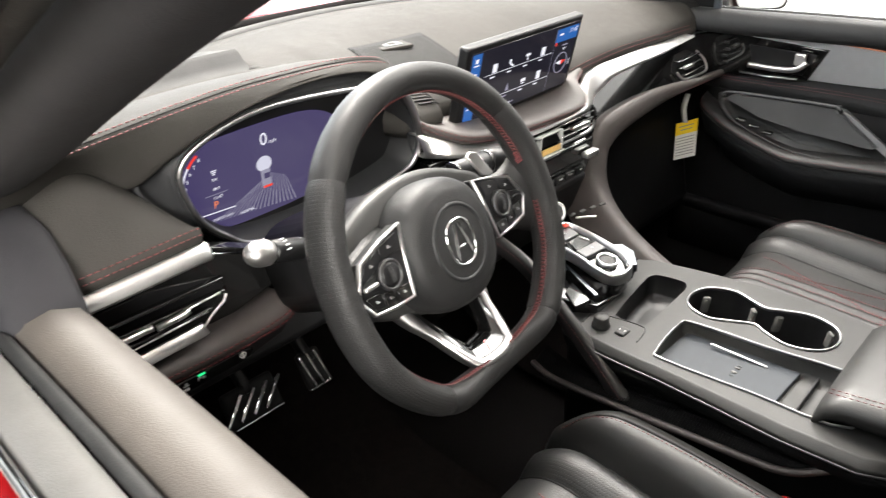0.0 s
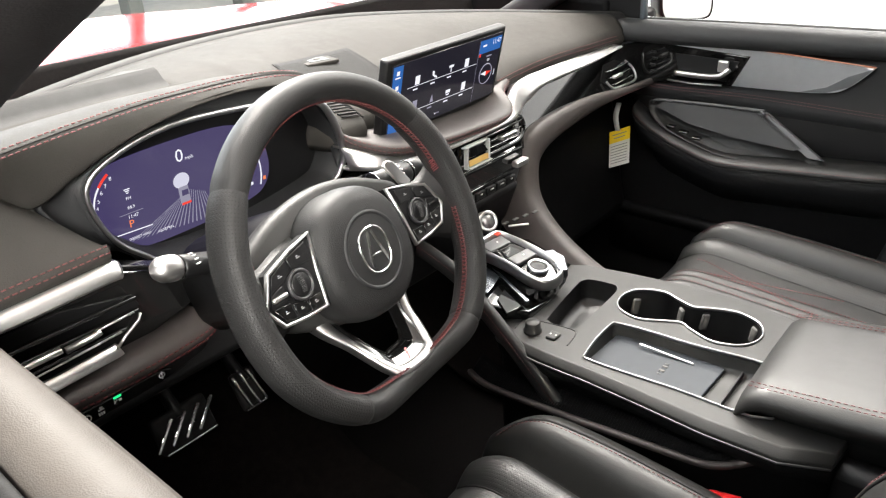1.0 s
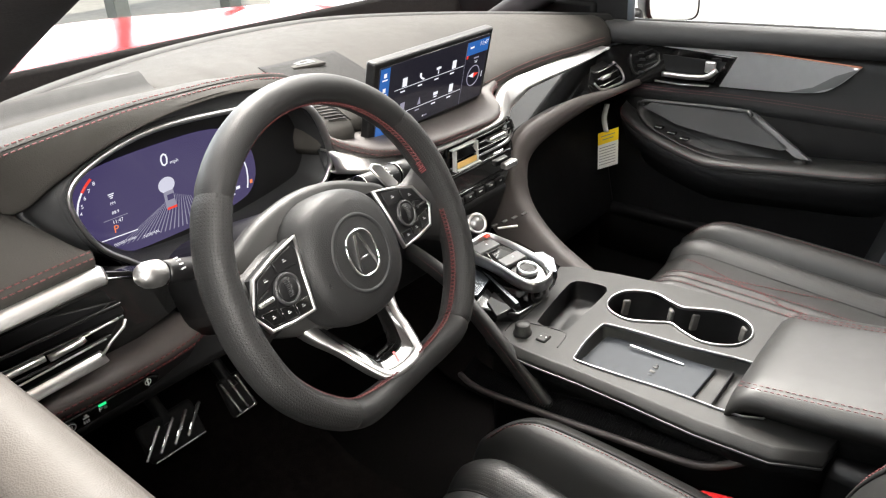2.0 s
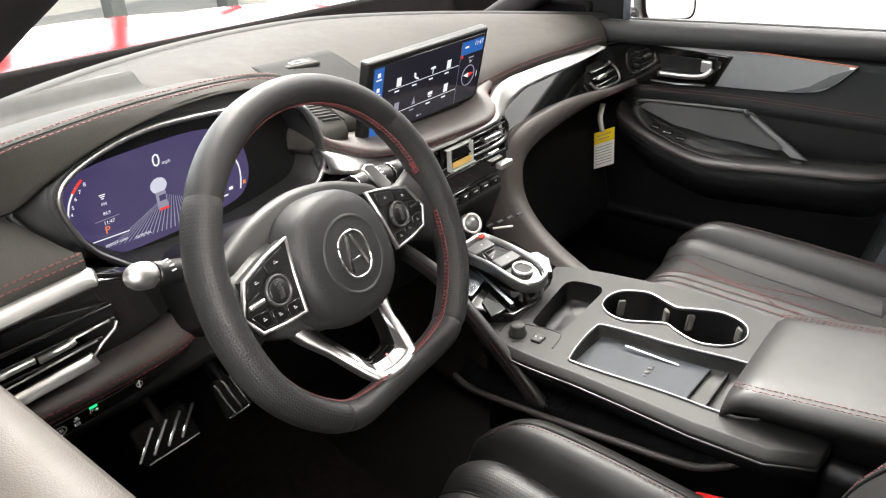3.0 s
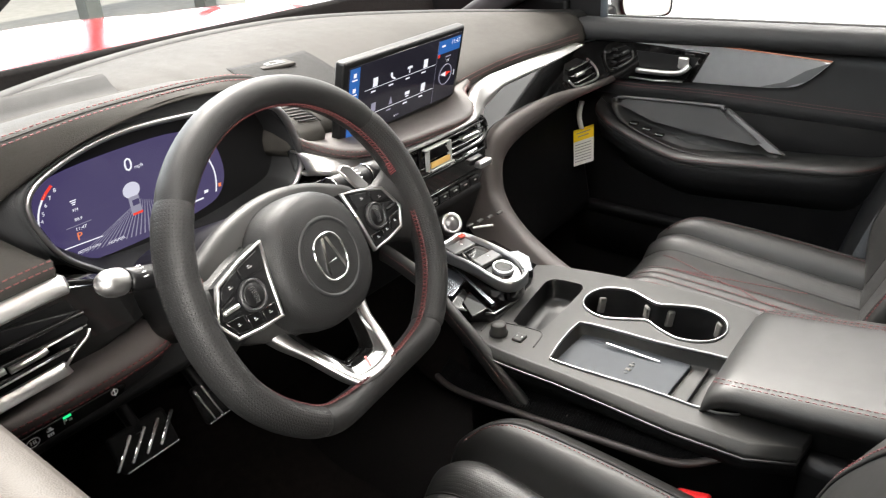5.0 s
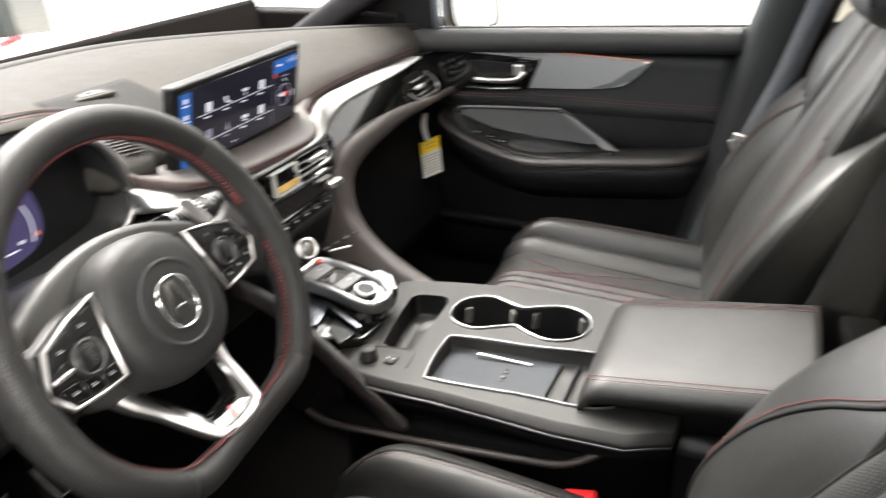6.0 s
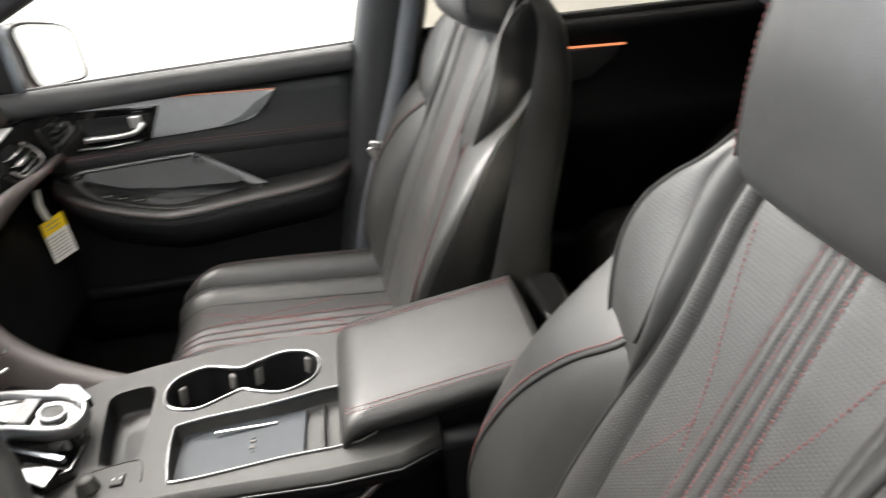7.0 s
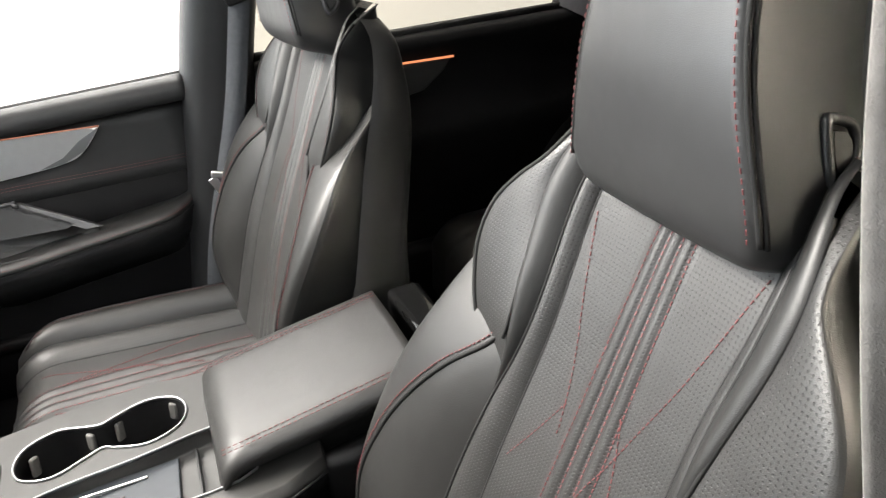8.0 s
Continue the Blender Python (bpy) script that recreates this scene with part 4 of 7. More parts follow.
for pts, r in (([(-0.74, 0.970, 0.010), (-0.645, 0.972, 0.011), (-0.613, 0.9725, 0.011)], 0.0034), ([(-0.610, 0.9705, 0.012), (-0.58, 0.973, 0.013), (-0.576, 0.9745, 0.013)], 0.0036), ([(-0.576, 0.9745, 0.010), (-0.539, 0.9755, 0.008)], 0.0012), ([(-0.74, 0.954, 0.009), (-0.64, 0.956, 0.009), (-0.555, 0.960, 0.008)], 0.0011), ([(-0.565, 0.946, 0.012), (-0.553, 0.955, 0.010), (-0.536, 0.964, 0.008), (-0.532, 0.970, 0.006)], 0.0015)):
    bm = bmesh.new()
    tube(bm, [lf(*q) for q in pts], r, 8)
    part("vent_edge", bm, SILVER, vent, "bright vent edge")
bm = bmesh.new()
sweep(bm, [lf(-0.74, 0.939, 0.010), lf(-0.64, 0.9415, 0.011), lf(-0.566, 0.9445, 0.011), lf(-0.562, 0.944, 0.009)], [(-0.004, -0.0055), (0.005, -0.0055), (0.0055, -0.0045), (-0.001, 0.005), (-0.004, 0.0055)])
part("vent_trim", bm, SILVER, vent, "bright vent trim")
bm = bmesh.new()
path = spline([V(-0.74, 0.20, 0.914), V(-0.64, 0.187, 0.916), V(-0.55, 0.183, 0.916), V(-0.48, 0.188, 0.917), V(-0.452, 0.20, 0.917)], 8)
sweep(bm, path, [(-0.03, -0.008), (0.0, -0.011), (0.008, -0.006), (0.010, 0.002), (0.004, 0.010), (-0.03, 0.016)])
part("knee_strip", bm, BROWN_PAD, dash, "padded leather knee strip")
bm = bmesh.new()
for dy, dz in ((-0.0095, 0.003), (-0.0085, -0.006)):
    dashes(bm, [p + V(0, dy, dz) for p in path], up=(0, -1, 0.2), lift=0.001, r=0.0007)
part("stitching", bm, THREAD, dash, "red stitching along the knee strip")
bm = bmesh.new()
rbox(bm, (-0.44, 0.25, 0.865), (0.62, 0.04, 0.06), 0.01, Euler((radians(-25), 0, 0)).to_matrix())
part("lower_panel", bm, PLASTIC, dash, "dark lower dash panel")
sw = lambda a, b, c: V(a, 0.180 - c + (0.9 - b) * 0.25, b)
bm = bmesh.new()
slab(bm, [(-0.74, 0.905), (-0.47, 0.907), (-0.478, 0.896), (-0.52, 0.884), (-0.74, 0.876)], lambda a, b, c: sw(a, b, c - 0.003), 0.03, 0.003)
part("switch_surround", bm, PLASTIC, dash, "dark switch surround")
bm = bmesh.new()
slab(bm, [(-0.74, 0.9025), (-0.528, 0.9035), (-0.518, 0.898), (-0.521, 0.890), (-0.533, 0.8865), (-0.74, 0.879)], sw, 0.006, 0.002)
panel = part("switch_panel", bm, GLOSS, dash, "dark switch panel")
for a, z, kind in ((-0.6146, 0.8925, "ring"), (-0.5979, 0.8945, "bars"), (-0.5318, 0.8975, "loop")):
    bm = bmesh.new()
    if kind == "ring":
        tube(bm, [sw(a + x, z + y, 0.001) for x, y in ring(18, 0.0062, 0.0055)], 0.0005, 5, True, (0, -1, 0))
        for dx in (-0.002, 0.0005, 0.0025):
            rbox(bm, sw(a + dx, z, 0.0008), (0.0012, 0.0008, 0.004), 0)
    elif kind == "bars":
        for k in range(3):
            rbox(bm, sw(a + 0.0022 * (k - 1), z - 0.0045, 0.0008), (0.0014, 0.0008, 0.003), 0)
        rbox(bm, sw(a, z + 0.001, 0.0008), (0.006, 0.0008, 0.001), 0)
        rbox(bm, sw(a, z + 0.0035, 0.0008), (0.003, 0.0008, 0.002), 0)
    else:
        tube(bm, [sw(a + x, z + y, 0.001) for x, y in ring(14, 0.0032, 0.0036)], 0.0005, 5, True, (0, -1, 0))
        rbox(bm, sw(a, z, 0.0008), (0.0012, 0.0008, 0.009), 0)
    part("switch_sign", bm, PAINT_WHITE, dash)
text_mesh("P", 0.008, lambda a, b, c: sw(a - 0.583, b + 0.8955, c + 0.0006), PAINT_WHITE, dash, "switch_sign")
bm = bmesh.new()
rbox(bm, sw(-0.578, 0.8955, 0.0008), (0.003, 0.0008, 0.002), 0)
part("switch_sign", bm, PAINT_WHITE, dash)
bm = bmesh.new()
rbox(bm, sw(-0.5808, 0.9015, 0.0012), (0.008, 0.001, 0.0026), 0.0004)
part("switch_lamp", bm, GREEN_INK, dash, "small green switch lamp")

# centre: leather lip, silver wing, vents and climate strip
LIP = spline([V(-0.199, 0.262, 1.060), V(-0.192, 0.232, 1.050), V(-0.165, 0.200, 1.038), V(-0.13, 0.188, 1.031), V(-0.07, 0.183, 1.024), V(0.0, 0.185, 1.019), V(0.09, 0.19, 1.015), V(0.135, 0.21, 1.02), V(0.16, 0.245, 1.032), V(0.20, 0.262, 1.036)], 8)
bm = bmesh.new()
rows = []
for p in LIP:
    rows.append([p + V(0.0, dy, dz) for dy, dz in ((0.02, -0.017), (0.004, -0.016), (-0.004, -0.010), (-0.004, -0.004), (0.002, 0.0), (0.025, 0.0), (0.09, 0.002))])
sheet(bm, rows)
part("screen_ledge", bm, BROWN_PAD, dash, "padded leather ledge under the screen", solid=0.004, face=(0, -0.8, 0.5))
bm = bmesh.new()
for dz in (-0.0045, -0.0105):
    dashes(bm, [p + V(0, -0.0042, dz) for p in LIP], up=(0, -1, 0.3), lift=0.001)
part("stitching", bm, THREAD_RIM, dash, "dark red stitching on the ledge")
bm = bmesh.new()
rows = []
for i in range(91):
    x = -0.200 + 0.870 * i / 90
    y = flow(x, ((-0.20, 0.240), (-0.18, 0.216), (-0.15, 0.202), (-0.11, 0.198), (0.0, 0.197), (0.12, 0.203), (0.17, 0.222), (0.235, 0.258), (0.35, 0.27), (0.50, 0.276), (0.68, 0.296)))
    zt = flow(x, ((-0.20, 1.034), (-0.18, 1.028), (-0.14, 1.020), (-0.1, 1.016), (0.0, 1.011), (0.1, 1.011), (0.15, 1.015), (0.21, 1.019), (0.30, 1.022), (0.48, 1.015), (0.60, 1.007), (0.68, 1.0)))
    zb = flow(x, ((-0.20, 1.004), (-0.18, 1.003), (-0.14, 0.999), (-0.1, 0.996), (0.0, 0.994), (0.10, 0.992), (0.15, 0.990), (0.20, 0.980), (0.26, 0.985), (0.31, 0.996), (0.48, 0.9975), (0.68, 0.9985)))
    w = zt - zb
    rows.append([V(x, y + 0.02, zt + 0.001), V(x, y + 0.008, zt + 0.001), V(x, y + 0.005, zt), V(x, y + 0.001, zt - 0.25 * w), V(x, y - 0.005, zt - 0.7 * w), V(x, y - 0.0085, zb + 0.0015), V(x, y - 0.006, zb), V(x, y + 0.02, zb)])
sheet(bm, rows)
part("silver_wing", bm, SILVER, dash, "wide satin silver dash wing", solid=0.003, face=(0, -1, 0))
sf = lambda a, b, c: V(a, 0.206 - c + (1.0 - b) * 0.05 + max(0, a - 0.15) * 0.3, b)
bm = bmesh.new()
slab(bm, [(-0.20, 0.996), (0.0, 0.994), (0.15, 0.992), (0.178, 0.985), (0.184, 0.955), (0.178, 0.92), (0.17, 0.905), (-0.19, 0.905)], lambda a, b, c: sf(a, b, c - 0.016), 0.02, 0.003)
part("stack_panel", bm, GLOSS, dash, "gloss black centre vent panel")
bm = bmesh.new()
slab(bm, [(-0.18, 0.988), (0.15, 0.986), (0.166, 0.962), (0.15, 0.950), (-0.18, 0.950)], lambda a, b, c: sf(a, b, c - 0.013), 0.003, 0.001)
cv = part("centre_vent", bm, PLASTIC, dash, "dark centre air vents")
for x0, x1 in ((-0.17, -0.012), (0.002, 0.160)):
    for z in (0.982, 0.971, 0.960):
        bm = bmesh.new()
        rbox(bm, sf((x0 + x1) / 2, z, -0.004), (x1 - x0, 0.016, 0.0035), 0.0015, Euler((radians(-18), 0, 0)).to_matrix())
        part("slat", bm, GLOSS, cv)
        bm = bmesh.new()
        tube(bm, [sf(x0 + 0.004, z + 0.001, 0.0045), sf(x1 - 0.004, z + 0.001, 0.0045)], 0.0009, 6)
        part("slat_edge", bm, CHROME, cv, "bright slat edge")
for x in (0.115, -0.08):
    bm = bmesh.new()
    rbox(bm, sf(x, 0.972, 0.006), (0.044, 0.012, 0.007), 0.0025)
    part("vent_tab", bm, SILVER, cv, "satin silver vent tab")
for m in (-0.005,):
    bm = bmesh.new()
    rbox(bm, sf(m, 0.970, -0.004), (0.010, 0.02, 0.044), 0.003)
    part("vent_divider", bm, GLOSS, cv, "gloss black vent divider")
bm = bmesh.new()
path = spline([sf(-0.19, 0.949, 0.004), sf(0.0, 0.950, 0.005), (sf(0.10, 0.9505, 0.006)), sf(0.148, 0.953, 0.006), sf(0.168, 0.965, 0.005), sf(0.166, 0.98, 0.003), sf(0.155, 0.991, 0.001)], 8)
sweep(bm, path, [(-0.003, -0.0055), (0.003, -0.0055), (0.0045, 0.002), (0.001, 0.005), (-0.003, 0.005)], size=lambda u: 1.15 if u < 0.72 else 1.15 - 1.6 * (u - 0.72))
part("vent_trim", bm, GLOSS, cv, "gloss black trim under the vents")
bm = bmesh.new()
tube(bm, [sf(-0.19, 0.938, 0.002), sf(0.0, 0.939, 0.003), sf(0.13, 0.938, 0.003), sf(0.165, 0.947, 0.001), sf(0.178, 0.965, -0.002)], 0.0013, 6)
part("vent_trim", bm, CHROME, cv, "thin chrome line under the vents")
st = lambda a, b, c: V(a, 0.208 - c + (0.93 - b) * 0.12, b)
bm = bmesh.new()
slab(bm, [(-0.18, 0.934), (0.172, 0.934), (0.176, 0.905), (0.165, 0.872), (-0.17, 0.868)], st, 0.03, 0.004)
part("climate_panel", bm, GLOSS, dash, "gloss black climate control panel")
bm = bmesh.new()
tube(bm, [st(-0.17, 0.899, 0.001), st(0.0, 0.899, 0.002), st(0.15, 0.901, 0.002)], 0.0009, 6)
part("climate_line", bm, CHROME, dash, "thin bright line")
for k in range(10):
    bm = bmesh.new()
    rbox(bm, st(-0.115 + 0.028 * k, 0.886, 0.003), (0.024, 0.006, 0.013), 0.002)
    key = part("climate_key", bm, PLASTIC, dash)
    bm = bmesh.new()
    rbox(bm, st(-0.115 + 0.028 * k, 0.888, 0.0065), (0.009 if k % 3 else 0.005, 0.0006, 0.0022), 0)
    part("key_mark", bm, PAINT_WHITE, key)
for m in (0.152, -0.15):
    bm = bmesh.new()
    rbox(bm, st(m, 0.914, 0.010), (0.034, 0.014, 0.011), 0.003)
    part("temperature_toggle", bm, SILVER, dash, "silver temperature toggle")
bm = bmesh.new()
rbox(bm, (0.0, 0.245, 0.82), (0.34, 0.03, 0.12), 0.01, Euler((radians(20), 0, 0)).to_matrix())
part("stack_foot", bm, PLASTIC, dash, "dark foot of the centre stack")

# passenger side: gloss wing, vent, knee roll, glovebox
bm = bmesh.new()
pf = lambda a, b, c: V(a, 0.266 - c + (a - 0.3) * 0.06 + (b - 0.95) * 0.55, b)
slab(bm, [(0.225, 0.985), (0.262, 0.984), (0.30, 0.995), (0.48, 0.997), (0.62, 0.998), (0.74, 0.99), (0.74, 0.90), (0.66, 0.905), (0.56, 0.918), (0.45, 0.922), (0.32, 0.915), (0.26, 0.90), (0.215, 0.91)], pf, 0.02, 0.003)
part("gloss_wing", bm, GLOSS, dash, "gloss black dash panel")
bm = bmesh.new()
slab(bm, [(0.565, 0.947), (0.60, 0.972), (0.66, 0.972), (0.70, 0.955), (0.705, 0.92), (0.60, 0.926)], lambda a, b, c: pf(a, b, c + 0.001), 0.004, 0.001)
sv = part("side_vent", bm, PLASTIC, dash, "dark air vent at the dash end")
for z in (0.961, 0.948, 0.935):
    bm = bmesh.new()
    rbox(bm, pf(0.64, z, 0.007), (0.10, 0.012, 0.0035), 0.0015)
    part("slat", bm, GLOSS, sv)
    bm = bmesh.new()
    tube(bm, [pf(0.60, z + 0.001, 0.0135), pf(0.685, z + 0.001, 0.0135)], 0.001, 6)
    part("slat_edge", bm, ALU, sv, "bright slat edge")
bm = bmesh.new()
rbox(bm, pf(0.62, 0.949, 0.015), (0.036, 0.01, 0.008), 0.003)
tube(bm, spline([pf(0.575, 0.945, 0.008), pf(0.59, 0.930, 0.010), pf(0.64, 0.925, 0.010), pf(0.70, 0.925, 0.010), pf(0.708, 0.945, 0.010), pf(0.69, 0.965, 0.008)], 6), 0.0025, 8)
part("vent_trim", bm, SILVER, sv, "satin silver vent tab and edge")
# the roll's inner and outer edges, from the door down to the console
KNEE_IN = spline([V(0.74, 0.243, 0.908), V(0.64, 0.236, 0.916), V(0.492, 0.236, 0.919), V(0.352, 0.236, 0.906), V(0.278, 0.234, 0.888), V(0.248, 0.227, 0.857), V(0.232, 0.206, 0.818), V(0.213, 0.159, 0.782), V(0.178, 0.073, 0.760), V(0.145, -0.02, 0.748)], 8)
KNEE_OUT = spline([V(0.74, 0.243, 0.922), V(0.632, 0.238, 0.930), V(0.468, 0.238, 0.948), V(0.354, 0.238, 0.949), V(0.256, 0.237, 0.938), V(0.216, 0.234, 0.902), V(0.190, 0.212, 0.835), V(0.168, 0.152, 0.792), V(0.138, 0.075, 0.768), V(0.122, -0.01, 0.752)], 8)
bm = bmesh.new()
rows = []
for k, (p, q) in enumerate(zip(KNEE_IN, KNEE_OUT)):
    along_roll = KNEE_IN[min(k + 1, len(KNEE_IN) - 1)] - KNEE_IN[max(k - 1, 0)]
    n = (q - p).cross(along_roll).normalized()
    if n.dot(V(-0.4, -0.7, 0.5)) < 0:
        n = -n
    w = p - q
    h = min(w.length * 0.22, 0.009)
    rows.append([q + V(-0.03, 0.05, -0.02), q - n * 0.006, q, q + w * 0.25 + n * h * 0.8, q + w * 0.55 + n * h, q + w * 0.82 + n * h * 0.75, p + n * h * 0.1, p - n * 0.007 + w * 0.03, p - n * 0.03 - w * 0.05])
sheet(bm, rows)
part("knee_roll", bm, BROWN_PAD, dash, "padded leather knee roll curving to the console", solid=0.003, face=(-0.4, -0.7, 0.5))
for share in (0.10, 0.20):
    bm = bmesh.new()
    dashes(bm, [r[6].lerp(r[4], share * 2) for r in rows[7:62]], up=(-0.4, -0.7, 0.5), lift=0.0018, r=0.0006)
    part("stitching", bm, THREAD, dash, "red stitching along the knee roll")
bm = bmesh.new()
rbox(bm, (0.47, 0.34, 0.74), (0.50, 0.10, 0.30), 0.03, Euler((radians(-12), 0, 0)).to_matrix())
part("glovebox", bm, SHADED_TRIM, dash, "dark glovebox lid")
# clear clip-on scent box on the vent
scent = thing("vent_clip", "clear plastic clip box with orange card on the air vent", "vent clip", (0.016, 0.18, 0.968))
vc = lambda a, b, c: V(0.011 + a + 0.35 * -b, 0.186 - c + 0.02 * b, 0.975 + b - 0.02 * a)
bm = bmesh.new()
for a, b, w, h in ((-0.0265, 0, 0.0022, 0.036), (0.0265, 0, 0.0022, 0.036), (0, 0.017, 0.055, 0.0022), (0, -0.017, 0.055, 0.0022)):
    rbox(bm, vc(a, b, 0.004), (w, 0.008, h), 0.0008)
part("case", bm, plain("clear_case", (0.3, 0.31, 0.3), (0.36, 0.37, 0.36), 0.12), scent, "pale clear case")
bm = bmesh.new()
rbox(bm, vc(0, -0.010, 0.004), (0.046, 0.003, 0.009), 0.0008)
part("card", bm, plain("orange_card", (0.5, 0.30, 0.08), (0.62, 0.40, 0.13), 0.4), scent, "orange card")
bm = bmesh.new()
slab(bm, [(-0.024, 0.0), (0.024, 0.0), (0.016, 0.015), (-0.016, 0.015)], lambda a, b, c: vc(a, b, c + 0.007), 0.003, 0.0006)
part("window", bm, GLOSS, scent, "dark window")
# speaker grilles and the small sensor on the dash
def dash_z(x, y):
    """Height of the dash top."""
    ye, ze = pad_edge(x)
    v = min(max((y - ye) / (max(ws_base(x), ye + 0.02) - ye), 0.0), 1.0)
    return ze + (ws_height(x) - ze) * v ** 0.8 + 0.018 * math.sin(v * math.pi) * (1 - 0.5 * (x / 0.7) ** 2)


bm = bmesh.new()
for k in range(16):
    y = 0.262 + 0.0075 * k
    w = 0.035 + 0.0022 * k
    path = [V(x, y - 0.12 * (x + 0.12), dash_z(x, y - 0.12 * (x + 0.12)) + 0.0006) for x in [-0.172 + w * j / 5 for j in range(6)]]
    sweep(bm, path, [(-0.0016, -0.001), (0.0016, -0.001), (0.0016, 0.0006), (-0.0016, 0.0006)])
tagged(part("speaker_slots", bm, RUBBER, dash, "narrow dark speaker slots"), kind="stuff")
bm = bmesh.new()
A0, A1, A2, A3 = V(-0.133, 0.457, 0), V(0.024, 0.461, 0), V(0.0, 0.327, 0), V(-0.17, 0.337, 0)
grid = [[A0.lerp(A1, j / 12).lerp(A3.lerp(A2, j / 12), i / 10) for j in range(13)] for i in range(11)]
sheet(bm, [[V(p.x, p.y, dash_z(p.x, p.y) + 0.0012) for p in r] for r in grid])
part("speaker_grille", bm, plain("grille_mesh", (0.010, 0.0098, 0.0095), (0.014, 0.0137, 0.0132), 0.75, scale=400, grain=0.0012, grain_scale=1600, gloss=0.12), dash, "dark fine-meshed speaker grille", solid=0.001, face=(0, 0, 1))
turn_s = Euler((0, 0, radians(-12))).to_matrix()
for name, w, h, up, mat in (("sensor_plinth", 0.056, 0.042, 0.0004, DASH_SKIN), ("dash_sensor", 0.034, 0.026, 0.0014, SOFT), ("sensor_eye", 0.012, 0.009, 0.0022, DASH_SKIN)):
    bm = bmesh.new()
    rbox(bm, (-0.060, 0.440, dash_z(-0.06, 0.44) + up - 0.001), (w, h, 0.005), 0.0015, turn_s)
    part(name, bm, mat, dash, "small raised light sensor")

# ---- touch screen ----
screen = thing("touch_screen", "wide black dashboard touch screen showing white icons", "screen", (0.01, 0.24, 1.02))
SC_X, SC_U = V(0.278, 0.012, 0.0).normalized(), V(0.0, -0.026, 0.115).normalized()
SC_U = (SC_U - SC_X * SC_U.dot(SC_X)).normalized()
SC_N = SC_X.cross(SC_U)
SC_C = V(0.012, 0.238, 1.076)
sp = lambda a, b, c: SC_C + SC_X * a + SC_U * b + SC_N * c
SC_M = Matrix((SC_X, SC_U, SC_N)).transposed()
bm = bmesh.new()
rbox(bm, sp(0, 0, -0.007), (0.282, 0.12, 0.016), 0.004, SC_M, 3)
part("housing", bm, PLASTIC, screen, "gloss black screen housing")
bm = bmesh.new()
rbox(bm, sp(0, -0.05, -0.03), (0.12, 0.06, 0.04), 0.008, SC_M)
part("stand", bm, PLASTIC, screen)
bm = bmesh.new()
rbox(bm, sp(0, 0, 0.0015), (0.262, 0.104, 0.001), 0.0004, SC_M, 1)
part("panel", bm, glow("dark_display", (0.012, 0.011, 0.018), 1.0, (0.006, 0.006, 0.007), 0.12), screen, "dark lit display")

SI = lambda a, b, c: sp(a, b, c + 0.0023)
mark(-0.119, -0.001, 0.020, 0.102, BLUE_INK, screen, SI, "menu_bar")
for k in range(4):
    mark(-0.119, 0.040 - 0.021 * k, 0.006, 0.006, INK, screen, lambda a, b, c: SI(a, b, c + 0.0003), "menu_sign")
    mark(-0.119, 0.0335 - 0.021 * k, 0.011, 0.002, INK, screen, lambda a, b, c: SI(a, b, c + 0.0003), "menu_word")
for r, (bi, bl, bw) in enumerate(((0.0205, 0.0125, 0.0075), (-0.0165, -0.0255, -0.0305))):
    mark(-0.0135, bl, 0.165, 0.0008, INK, screen, SI, "shelf_line")
    for k in range(4):
        a = -0.0745 + 0.039 * k
        dim = r == 1 and k < 2
        mat = GREY_INK if dim else INK
        if (r, k) in ((0, 0), (0, 3), (1, 3), (1, 0)):
            mark(a, bi, 0.010, 0.013, mat, screen, SI, "app_sign")
        elif (r, k) == (0, 1):
            bm = bmesh.new()
            sweep(bm, spline([SI(a - 0.004, bi + 0.005, 0.0004), SI(a - 0.003, bi - 0.001, 0.0004), SI(a + 0.004, bi - 0.005, 0.0004)], 5), ring(6, 0.0014), tuple(SC_N))
            part("app_sign", bm, INK, screen)
        elif (r, k) == (0, 2):
            mark(a, bi, 0.002, 0.011, INK, screen, SI, "app_sign")
            mark(a, bi + 0.003, 0.011, 0.0035, INK, screen, SI, "app_sign")
        elif (r, k) == (1, 1):
            bm = bmesh.new()
            bm.faces.new([bm.verts.new(SI(a + x, bi + y, 0.0002)) for x, y in ((-0.004, -0.006), (0.004, -0.006), (0.0, 0.006))])
            part("app_sign", bm, GREY_INK, screen)
        else:
            mark(a, bi + 0.001, 0.011, 0.005, INK, screen, SI, "app_sign")
            mark(a, bi - 0.004, 0.008, 0.002, INK, screen, SI, "app_sign")
        mark(a - 0.003, bw, 0.010, 0.0022, GREY_INK if dim else INK, screen, SI, "app_word")
for k in range(3):
    mark(-0.022 + 0.004 * k, -0.0445, 0.0024, 0.0024, INK if k == 0 else GREY_INK, screen, SI, "page_dot")
mark(0.0715, -0.002, 0.0006, 0.1, GREY_INK, screen, SI, "divider")
mark(0.1015, 0.0365, 0.058, 0.021, BLUE_INK, screen, SI, "clock_banner")
SJ = lambda a, b, c: SI(a, b, c + 0.0004)
text_mesh("11:47", 0.0105, lambda a, b, c: SJ(a + 0.1165, b + 0.040, c), INK, screen, "clock_time")
mark(0.085, 0.038, 0.010, 0.003, INK, screen, SJ, "banner_sign")
mark(0.0755, 0.024, 0.004, 0.005, RED_INK, screen, SJ, "banner_sign")
mark(0.101, 0.0195, 0.014, 0.0022, GREY_INK, screen, SJ, "compass_word")
